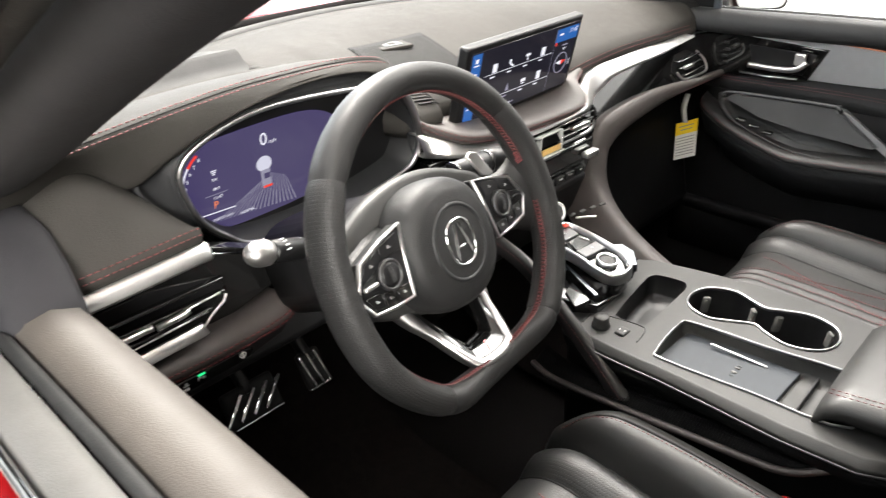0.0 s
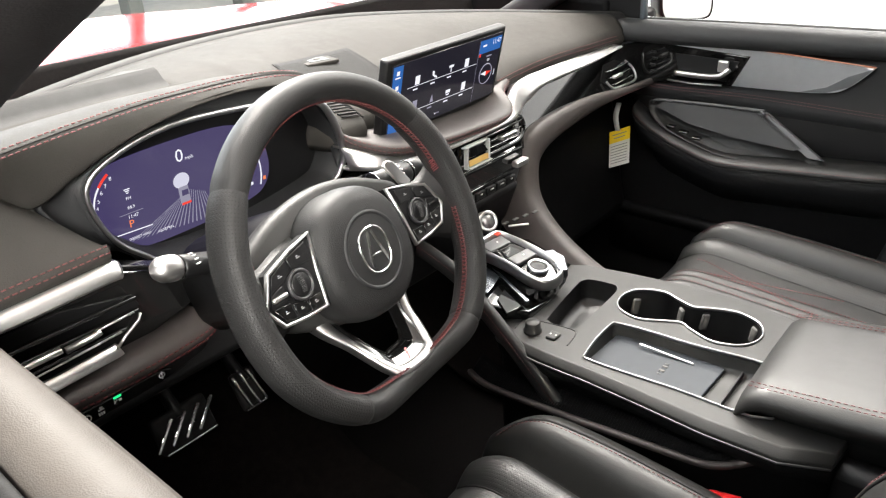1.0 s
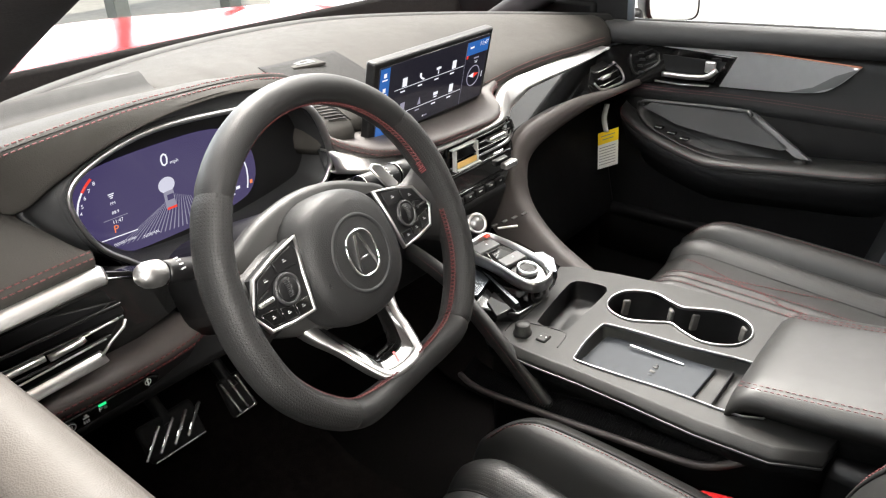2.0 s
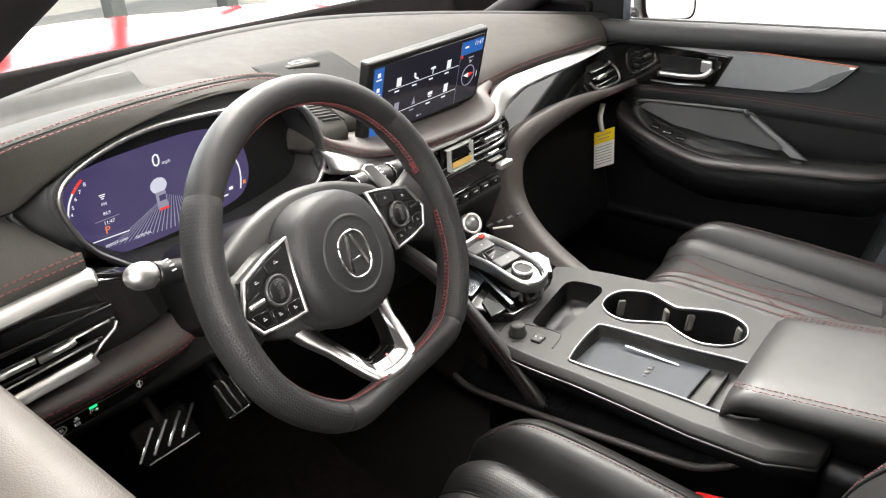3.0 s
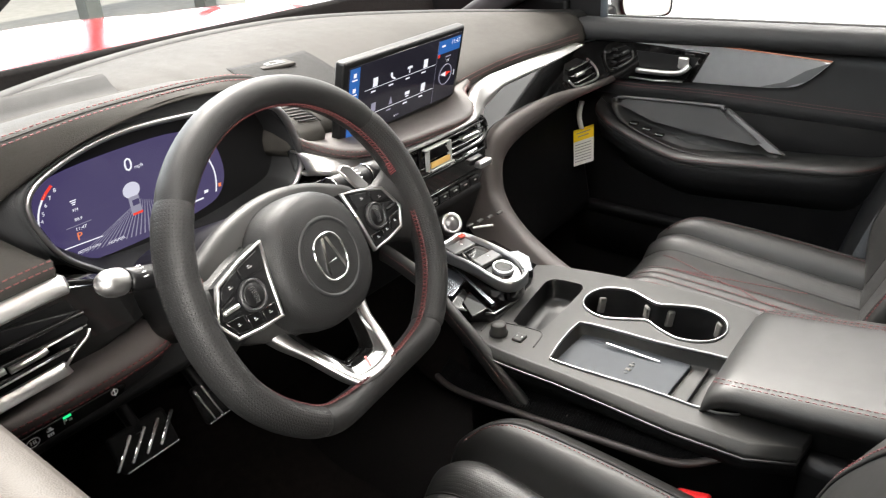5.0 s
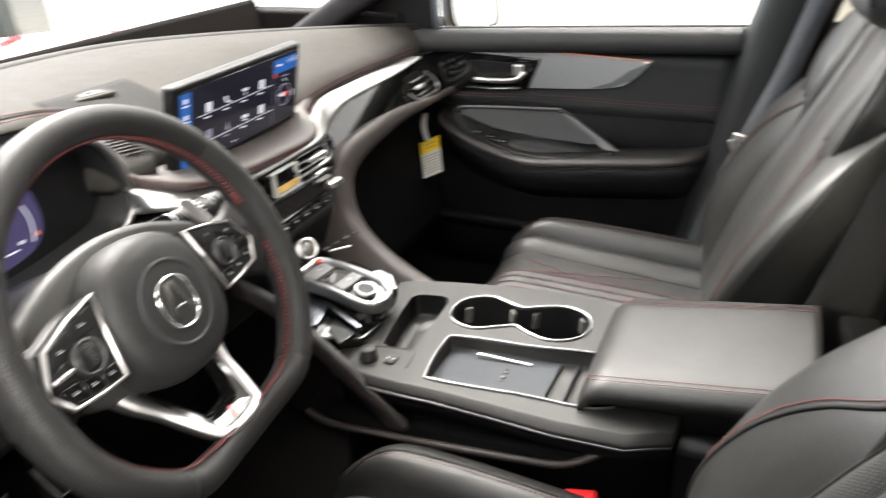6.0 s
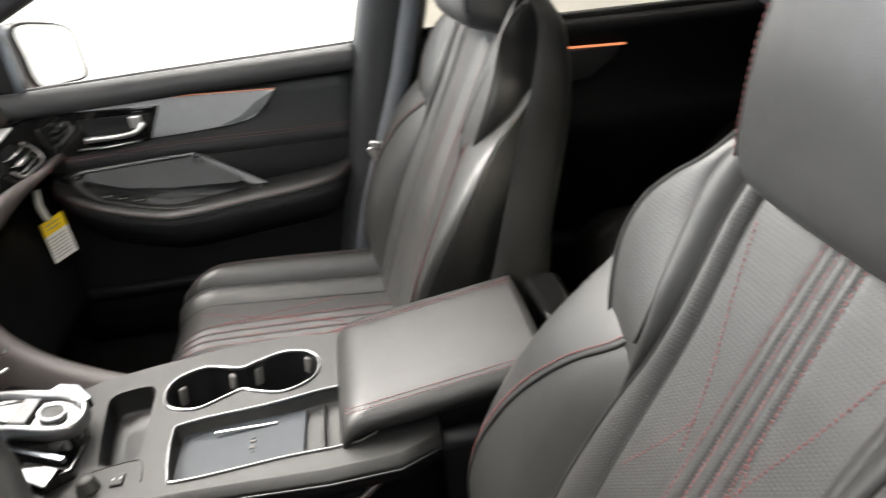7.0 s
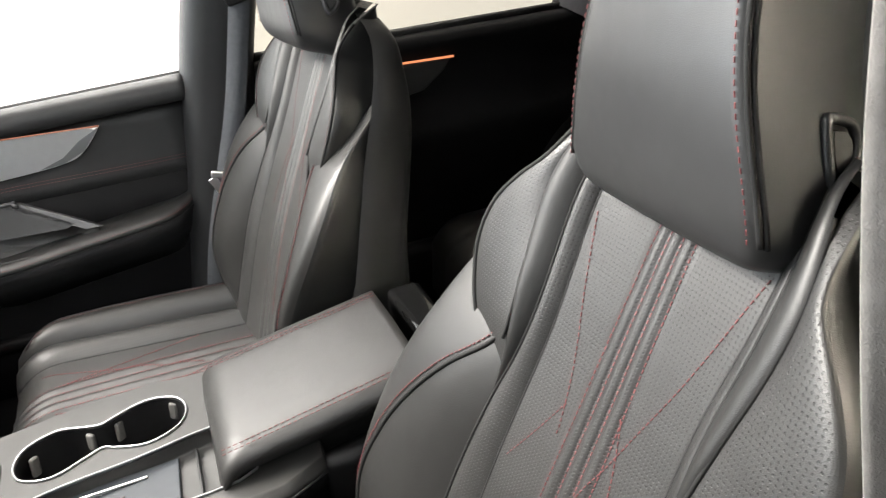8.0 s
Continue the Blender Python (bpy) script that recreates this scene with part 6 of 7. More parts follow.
well("phone_tray", TRAY_RING, 0.022, PLASTIC_GREY, "grey phone charging tray", 0.98)
trim_ring("tray_ring", TRAY_RING, 0.0008, RING_METAL, "bright ring round the phone tray")
bm = bmesh.new()
rbox(bm, con(-0.051, -0.152, -0.0195), (0.086, 0.150, 0.006), 0.0015, Euler((radians(-3), 0, radians(-2))).to_matrix())
part("charging_mat", bm, plain("grey_mat", (0.030, 0.034, 0.039), (0.037, 0.041, 0.047), 0.45, gloss=0.15), console, "smooth grey charging mat")
well("coin_tray", WELL_RING, 0.035, PLASTIC, "open grey coin tray", 0.95)
bm = bmesh.new()
lathe(bm, [(0.0145, 0), (0.0145, 0.004), (0.012, 0.006), (0.0118, 0.017), (0.0105, 0.0185), (0.0, 0.0185)], Matrix.Translation(con(-0.0925, 0.010)) @ Matrix.Scale(0.88, 4), 24)
part("volume_knob", bm, PLASTIC_GREY, console, "ribbed grey volume knob")
bm = bmesh.new()
rbox(bm, con(-0.089, -0.021, 0.001), (0.018, 0.015, 0.005), 0.002)
key = part("skip_key", bm, PLASTIC_GREY, console)
bm = bmesh.new()
for dy in (-0.004, 0.004):
    rbox(bm, con(-0.089, -0.021 + dy, 0.0037), (0.003, 0.0018, 0.0004), 0)
part("key_mark", bm, PAINT_WHITE, key)
bm = bmesh.new()
tube(bm, spline([con(-0.10, 0.034, 0.0002), con(-0.073, 0.037, 0.0002), con(-0.066, 0.02, 0.0002), con(-0.060, -0.03, 0.0002), con(-0.068, -0.043, 0.0002), con(-0.098, -0.048, 0.0002)], 6), 0.0009, 6)
part("control_groove", bm, PLASTIC, console, "fine groove round the knob plate")
# gear selector
sel = lambda a, b, c: V(0.003 + 0.95 * a + 0.06 * b, 0.10 + 0.83 * b, 0.835 + 0.13 * b + c - 0.002 + 0.004 * max(0.0, 1 - ((b + 0.01) / 0.06) ** 2))
SEL = spline([V(-0.031, 0.07, 0), V(0.0, 0.078, 0), V(0.031, 0.07, 0), V(0.034, 0.0, 0), V(0.033, -0.055, 0), V(0.018, -0.082, 0), V(-0.018, -0.082, 0), V(-0.033, -0.055, 0), V(-0.034, 0.0, 0)], 5, True)
bm = bmesh.new()
slab(bm, [(p.x * 0.95, p.y * 0.97) for p in SEL], lambda a, b, c: sel(a, b, c - 0.006), 0.03, 0.002)
part("selector_base", bm, GLOSS, console, "gloss black selector base")
bm = bmesh.new()
sweep(bm, [sel(p.x, p.y, 0) for p in SEL], [(-0.003, -0.016), (0.0055, -0.018), (0.006, -0.006), (0.0042, -0.001), (0.001, 0.0014), (-0.0025, 0.0004), (-0.003, -0.004)], closed=True)
part("selector_frame", bm, RING_METAL, console, "satin silver gear selector frame")
LID_SHEEN_METAL = plain("lid_sheen_metal", (0.26, 0.28, 0.31), (0.31, 0.33, 0.36), 0.18, 1.0)
KEY_GREY = plain("key_grey", (0.07, 0.07, 0.072), (0.09, 0.09, 0.093), 0.35, 0.5)
m_sel = Euler((radians(8), 0, radians(-7))).to_matrix()
for b, h, drop in ((0.054, 0.024, 0.0), (0.022, 0.028, -0.008), (-0.008, 0.022, 0.0)):
    bm = bmesh.new()
    rbox(bm, sel(0.0, b, -0.006 + drop), (0.046, h * 0.95, 0.008), 0.002, m_sel)
    key = part("selector_key", bm, KEY_GREY, console, "satin grey selector key")
    bm = bmesh.new()
    rbox(bm, sel(0.004, b, -0.0017 + drop), (0.003, 0.003, 0.0004), 0, m_sel)
    part("key_mark", bm, PAINT_WHITE, key)
bm = bmesh.new()
lathe(bm, [(0.0165, -0.004), (0.0165, 0.002), (0.0155, 0.003), (0.0138, 0.0025), (0.013, -0.002)], Matrix.Translation(sel(0.0, -0.045, -0.003)) @ m_sel.to_4x4(), 28)
part("drive_ring", bm, ALU, console, "satin ring round the drive button")
bm = bmesh.new()
lathe(bm, [(0.013, -0.003), (0.013, 0.0005), (0.009, 0.0), (0, -0.0008)], Matrix.Translation(sel(0.0, -0.045, -0.003)) @ m_sel.to_4x4(), 24)
part("drive_button", bm, PLASTIC_GREY, console, "round grey drive button")
bm = bmesh.new()
rbox(bm, sel(0.018, 0.066, 0.003), (0.010, 0.008, 0.003), 0.001, m_sel)
part("selector_lamp", bm, glow("red_lamp", (1, 0.1, 0.05), 0.8), console, "small red selector lamp")
dial = Matrix.Translation((0.038, 0.186, 0.851)) @ Matrix.Scale(1.15, 4) @ V(-0.35, -0.75, 0.5).to_track_quat("Z", "Y").to_matrix().to_4x4()
bm = bmesh.new()
lathe(bm, [(0.0155, -0.012), (0.0155, 0.004), (0.0145, 0.006), (0.012, 0.007), (0.011, 0.0055)], dial, 30)
part("mode_dial", bm, SILVER, console, "bright knurled mode dial")
bm = bmesh.new()
lathe(bm, [(0.011, 0.003), (0.0108, 0.0058), (0.0, 0.006)], dial, 24)
part("dial_face", bm, plain("pale_dial", (0.16, 0.16, 0.16), (0.2, 0.2, 0.2), 0.25, 0.6), console, "pale start button face")
for k in range(4):
    bm = bmesh.new()
    rbox(bm, (0.088 + 0.022 * k, 0.185 - 0.005 * k, 0.829), (0.014, 0.006, 0.003), 0.001)
    part("port_mark", bm, PLASTIC_GREY, console)
bm = bmesh.new()
slab(bm, [(-0.11, 0.10), (-0.03, 0.15), (0.10, 0.19), (0.15, 0.18), (0.12, 0.04), (-0.07, 0.03)], lambda a, b, c: V(a, b, 0.798 + 0.16 * (b - 0.05) + c - 0.35 * max(0.0, a - 0.03)), 0.02, 0.004)
part("selector_deck", bm, GLOSS, console, "gloss black selector deck")
bm = bmesh.new()
slab(bm, [(0.040, 0.082), (0.056, 0.072), (0.052, 0.048), (0.024, 0.026), (0.012, 0.034), (0.030, 0.052)], lambda a, b, c: V(a, b, 0.826 + 0.13 * (b - 0.05) + c), 0.012, 0.002)
part("selector_shoulder", bm, LID_SHEEN_METAL, console, "bright shoulder beside the selector")
# the first lid's pale metal stands for the ceiling mirrored in gloss black
for nm, o, zz, mat, lb in (("storage_lid", [(-0.012, 0.162), (-0.038, 0.104), (-0.085, 0.092), (-0.10, 0.115), (-0.06, 0.15)], 0.812, LID_SHEEN_METAL, "gloss storage lid with the ceiling's reflection in its colour"), ("storage_lid", [(-0.046, 0.088), (-0.070, 0.042), (-0.100, 0.048), (-0.082, 0.078)], 0.806, GLOSS, "gloss black storage lid"), ("deck_strip", [(-0.022, 0.145), (-0.018, 0.143), (-0.062, 0.036), (-0.068, 0.038)], 0.814, LID_SHEEN_METAL, "pale strip along the deck")):
    bm = bmesh.new()
    slab(bm, o, lambda a, b, c: V(a, b, zz + 0.10 * (b - 0.09) + c), 0.006, 0.001)
    part(nm, bm, mat, console, lb)
bm = bmesh.new()
rbox(bm, (0.09, 0.16, 0.832), (0.034, 0.004, 0.003), 0.0008, Euler((0, 0, radians(-40))).to_matrix())
part("port_mark", bm, SILVER, console, "bright line over the ports")
# driver-side rail
bm = bmesh.new()
RAIL = spline([V(-0.07, 0.25, 0.835), V(-0.10, 0.19, 0.852), V(-0.115, 0.12, 0.842), V(-0.122, 0.075, 0.815), V(-0.128, 0.02, 0.778), V(-0.131, -0.028, 0.738), V(-0.132, -0.08, 0.69)], 8)
sweep(bm, RAIL, ring(14, 0.008, 0.014, 2.6))
part("side_rail", bm, LEATHER, console, "padded leather console rail")
bm = bmesh.new()
dashes(bm, [p + V(-0.0075, 0, 0.006) for p in RAIL], 0.004, 0.002, 0.00035, 0.0006, (-1, 0, 0.6))
part("stitching", bm, THREAD_RIM, console, "dark red stitching along the rail")

# ---- armrest ----
armrest = thing("armrest", "padded black leather centre armrest with red stitching", "armrest", (0, -0.4, 0.6))
arm = lambda a, b: V(a, b, 0.832 - 0.16 * (b + 0.28) + 0.006 * (1 - (a / 0.12) ** 2))
bm = bmesh.new()
rows = []
for k in range(25):
    v = k / 24
    b = -0.274 - 0.237 * v
    w = 0.106 + 0.002 * math.sin(v * math.pi)
    drop = 0.0 if v > 0.12 else 0.016 * (1 - v / 0.12) ** 2
    sect = [(-w + 0.030, -0.075), (-w + 0.024, -0.05), (-w + 0.010, -0.031), (-w + 0.001, -0.022), (-w + 0.001, -0.012), (-w + 0.006, -0.004)] + [(a, 0.0) for a in (-0.09, -0.06, -0.03, 0.0, 0.03, 0.06, 0.09)] + [(w - 0.006, -0.004), (w - 0.001, -0.012), (w - 0.001, -0.022), (w - 0.010, -0.031), (w - 0.024, -0.05), (w - 0.030, -0.075)]
    rows.append([arm(a, b) + V(-0.009, 0, c - drop) for a, c in sect])
front = [p + V(0, 0.004, -0.02) for p in rows[0]]
front = [V(p.x * 0.985, p.y, min(p.z, 0.80)) for p in front]
rows.insert(0, front)
sheet(bm, [r[3:-3] for r in rows])
part("armrest_lid", bm, LEATHER, armrest, "padded leather armrest lid", solid=0.004, face=(0, 0, 1))
# lid sides take the darker leather copy to look shaded
for cut, way in ((slice(0, 4), -1), (slice(-4, None), 1)):
    bm = bmesh.new()
    sheet(bm, [[p - V(way * 0.003, 0, 0) for p in r[cut]] for r in rows])
    part("lid_side", bm, FLANK_SHADE, armrest, "leather side of the armrest, darkened as if shaded", solid=0.004, face=(way, 0, 0))
bm = bmesh.new()
for a in (-0.091, 0.079):
    if a > 0:
        part("stitching", bm, THREAD, armrest, "red double stitching")
        bm = bmesh.new()
    for da in (-0.0035, 0.0035):
        dashes(bm, [arm(a + da, -0.280 - 0.230 * k / 12) + V(-0.009, 0, 0) for k in range(13)], lift=0.0008)
part("stitching", bm, THREAD, armrest, "red double stitching")
bm = bmesh.new()
rbox(bm, (-0.006, -0.42, 0.695), (0.185, 0.28, 0.16), 0.02)
part("armrest_box", bm, PLASTIC, armrest, "black storage box under the lid")
bm = bmesh.new()
rbox(bm, (0.0, -0.56, 0.83), (0.22, 0.05, 0.05), 0.01)
part("rear_panel", bm, GLOSS, armrest, "gloss black rear end")

# mesh pocket and ledge low on the driver's side, with the small red marker
bm = bmesh.new()
LEDGE = spline([V(-0.115, 0.105, 0.686), V(-0.138, 0.05, 0.698), V(-0.149, -0.056, 0.717), V(-0.152, -0.161, 0.732), V(-0.152, -0.233, 0.741), V(-0.150, -0.266, 0.746), V(-0.145, -0.291, 0.757), V(-0.135, -0.319, 0.775)], 8)
sweep(bm, LEDGE, [(-0.003, -0.004), (0.003, -0.005), (0.004, 0.0), (0.002, 0.0025), (-0.003, 0.0025)])
part("pocket_ledge", bm, BROWN_PAD, console, "leather-edged pocket rim")
bm = bmesh.new()
sheet(bm, [[p + V(0.004 + 0.03 * k, 0, -0.002 + 0.016 * k) for p in LEDGE] for k in (0, 1)])
part("pocket_back", bm, SHADED_TRIM, console, "dark pocket back", solid=0.003, face=(-1, 0, 0.3))
bm = bmesh.new()
for k in range(90):
    q = along(LEDGE, 0.1 + 0.84 * k / 90)
    rbox(bm, q + V(0.018, 0, 0.008), (0.028, 0.0012, 0.0012), 0, Euler((0, radians(-27), 0)).to_matrix())
for k in range(5):
    tube(bm, [p + V(0.006 + 0.006 * k, 0, 0.0025 + 0.003 * k) for p in LEDGE[4:-3]], 0.0006, 4)
tagged(part("pocket_net", bm, SHADED_TRIM, console, "fine dark elastic net"), kind="stuff")
bm = bmesh.new()
rbox(bm, (-0.1345, -0.299, 0.777), (0.004, 0.028, 0.005), 0.0015, Euler((radians(4), 0, 0)).to_matrix())
part("marker", bm, glow("red_marker", (0.9, 0.03, 0.05), 0.2, (0.3, 0.01, 0.01)), console, "small red marker light")
# charging signs on the mat
for a, b, w, h in ((-0.060, -0.165, 0.005, 0.007), (-0.050, -0.165, 0.0035, 0.007), (-0.068, -0.165, 0.0012, 0.005), (-0.044, -0.165, 0.0012, 0.005), (-0.092, -0.225, 0.004, 0.005), (-0.085, -0.225, 0.006, 0.0012)):
    bm = bmesh.new()
    rbox(bm, con(a, b, -0.0157), (w, h, 0.0004), 0)
    part("charging_sign", bm, PILLAR_GREY, console)
bm = bmesh.new()
rbox(bm, con(-0.026, -0.155, -0.0135), (0.003, 0.075, 0.003), 0.001)
part("tray_rib", bm, SILVER, console, "thin bright tray rib")
bm = bmesh.new()
rbox(bm, con(-0.051, -0.249, -0.0185), (0.085, 0.003, 0.008), 0.001)
part("tray_step", bm, PLASTIC, console)

# ---- tag, belts, buckle, pedals, mats ----
tag = thing("paper_tag", "white paper tag with yellow head hanging from a strap", "tag", (0.67, 0.28, 0.75))
t_x, t_u = V(0.004, -0.048, 0.0235).normalized(), V(0.004, 0.006, 0.071).normalized()
t_n = t_x.cross(t_u)
tg = lambda a, b, c: V(0.64, 0.2625, 0.7845) + t_x * a + t_u * b + t_n * c
PAPER = plain("white_paper", (0.62, 0.62, 0.60), (0.68, 0.68, 0.66), 0.8, scale=60)
for nm, b, h, mat, lb in (("sheet", -0.016, 0.056, PAPER, "white paper sheet"), ("head", 0.026, 0.028, plain("yellow_print", (0.75, 0.52, 0.0), (0.8, 0.56, 0.01), 0.7), "yellow printed head")):
    bm = bmesh.new()
    slab(bm, [(-0.026, b - h / 2), (0.026, b - h / 2), (0.026, b + h / 2), (-0.026, b + h / 2)], tg, 0.0012, 0.0)
    part(nm, bm, mat, tag, lb)
INKY = plain("grey_print", (0.2, 0.2, 0.2), (0.25, 0.25, 0.25), 0.7)
for k in range(7):
    mark(-0.001, 0.004 - 0.0065 * k, 0.042, 0.0018, INKY, tag, tg, "print_line")
for k in range(2):
    mark(0.0, 0.030 - 0.008 * k, 0.036 - 0.008 * k, 0.0022, INKY, tag, tg, "print_line")
bm = bmesh.new()
sweep(bm, spline([tg(-0.004, 0.038, 0.001), tg(-0.006, 0.055, 0.006), tg(-0.008, 0.075, 0.006), tg(-0.008, 0.10, -0.01)], 5), [(-0.006, -0.0006), (0.006, -0.0006), (0.006, 0.0006), (-0.006, 0.0006)], tuple(t_n))
part("strap", bm, PAPER, tag, "white paper strap")

WEB = plain("belt_webbing", (0.042, 0.046, 0.052), (0.055, 0.06, 0.067), 0.75, scale=120, grain=0.0008, grain_scale=1500)
belt = thing("seat_belt", "dark grey passenger seat belt with silver tongue", "seat belt", (0.66, -0.4, 0.9))
bm = bmesh.new()
B = spline([V(0.668, -0.49, 1.20), V(0.664, -0.470, 1.12), V(0.66, -0.437, 1.0), V(0.656, -0.396, 0.885), V(0.662, -0.35, 0.75), V(0.68, -0.32, 0.62), V(0.70, -0.31, 0.50)], 8)
sweep(bm, B, [(-0.019, -0.0008), (0.019, -0.0008), (0.019, 0.0008), (-0.019, 0.0008)], (-1, 0.15, 0))
part("webbing", bm, WEB, belt, "dark grey belt webbing")
bm = bmesh.new()
rbox(bm, (0.672, -0.497, 1.205), (0.03, 0.07, 0.03), 0.006, Euler((radians(-12), 0, 0)).to_matrix())
part("guide", bm, PLASTIC, belt, "black belt guide")
bm = bmesh.new()
rbox(bm, (0.650, -0.392, 0.882), (0.008, 0.055, 0.014), 0.003, Euler((radians(15), 0, 0)).to_matrix())
rbox(bm, (0.650, -0.372, 0.866), (0.004, 0.016, 0.034), 0.0015, Euler((radians(-25), 0, 0)).to_matrix())
part("tongue", bm, SILVER, belt, "silver belt tongue")
belt = thing("seat_belt", "driver's seat belt, paled as if brightly lit, beside the backrest", "seat belt", (-0.66, -0.5, 0.9))
bm = bmesh.new()
B = spline([V(-0.640, -0.452, 1.43), V(-0.636, -0.455, 1.36), V(-0.634, -0.463, 1.30), V(-0.634, -0.476, 1.235), V(-0.636, -0.491, 1.165), V(-0.642, -0.516, 1.04), V(-0.652, -0.545, 0.85), V(-0.66, -0.56, 0.62)], 8)
sheet(bm, [[p + V(-0.03 * u, -0.046 * u, 0) for p in B] for u in (0, 0.06, 0.5, 0.94, 1)])
# dark webbing given a paler copy, the side window's light in its colour
part("webbing", bm, plain("lit_webbing", (0.15, 0.143, 0.135), (0.19, 0.182, 0.174), 0.75, scale=120, grain=0.0008, grain_scale=1500), belt, "grey belt webbing with window light in its colour", solid=0.0014)
bm = bmesh.new()
rbox(bm, (-0.655, -0.478, 1.435), (0.04, 0.06, 0.03), 0.006)
part("guide", bm, PLASTIC, belt, "black belt guide")
bm = bmesh.new()
lathe(bm, [(0.0055, 0), (0.006, 0.002), (0.004, 0.004)], Matrix.Translation((-0.641, -0.507, 1.13)) @ Euler((0, radians(90), radians(30))).to_matrix().to_4x4(), 14)
part("stop_button", bm, PAINT_WHITE, belt, "small pale stop button")
buckle = thing("belt_buckle", "black belt buckle with red push button", "belt buckle", (-0.175, -0.30, 0.68))
bm = bmesh.new()
rbox(bm, (-0.166, -0.305, 0.664), (0.026, 0.052, 0.11), 0.008, Euler((radians(-14), 0, 0)).to_matrix())
part("case", bm, PLASTIC, buckle, "black buckle case")
bm = bmesh.new()
rbox(bm, (-0.166, -0.293, 0.720), (0.020, 0.040, 0.010), 0.004, Euler((radians(-16), 0, 0)).to_matrix())
part("push_button", bm, plain("red_button", (0.5, 0.012, 0.016), (0.56, 0.02, 0.022), 0.35), buckle, "red push button")

pedals = thing("pedals", "black rubber pedals with bright aluminium ribs", "pedals", (-0.4, 0.36, 0.5))
for nm, c, sx, sz, ribs, slant in (("brake_pedal", V(-0.447, 0.352, 0.681), 0.085, 0.055, 4, 0.8), ("throttle_pedal", V(-0.340, 0.352, 0.676), 0.040, 0.060, 3, -0.18)):
    m = Euler((radians(-28), 0, radians(0))).to_matrix()
    bm = bmesh.new()
    rbox(bm, c, (sx, 0.014, sz), 0.006, m)
    ped = part(nm, bm, RUBBER, pedals, "black rubber pedal")
    bm = bmesh.new()
    rbox(bm, c + m @ V(0, -0.0075, -sz * 0.46), (sx * 0.94, 0.005, 0.004), 0.0015, m)
    part("rib", bm, CHROME, ped, "bright aluminium foot edge")
    for k in range(ribs):
        bm = bmesh.new()
        x = (k + 0.5) / ribs * sx - sx / 2
        rbox(bm, c + m @ V(x, -0.0085, 0), (0.006 if ribs > 3 else 0.005, 0.005, sz * 0.92), 0.0018, m @ Euler((0, slant, 0)).to_matrix())
        part("rib", bm, CHROME, ped, "bright aluminium rib")
    bm = bmesh.new()
    sweep(bm, spline([c + V(0, 0.004, 0.01), c + V(0, 0.12, 0.10), V(c.x, 0.60, 0.83), V(c.x, 0.72, 0.85)], 5), ring(10, 0.008, 0.011, 3))
    part("pedal_arm", bm, PLASTIC, pedals, "black pedal arm")
for x in (-0.38, 0.38):
    mat_ob = thing("floor_mat", "dark ribbed carpet floor mat", "floor mat", (x, 0.1, 0.4), "floor mats")
    bm = bmesh.new()
    rows = []
    for v in range(21):
        y = -0.02 + 0.60 * v / 20
        z = 0.405 + max(0, y - 0.32) ** 1.3 * 0.9
        rows.append([V(x + a * 0.018, y, z + 0.003 * (a % 2)) for a in range(-13, 14)])
    sheet(bm, rows)
    part("mat_surface", bm, MAT_PILE, mat_ob, "dark ribbed carpet", solid=0.008, face=(0, 0, 1))


# ---- seats ----
def pillow(u, k=2.4):
    return 1 - abs(2 * u - 1) ** k


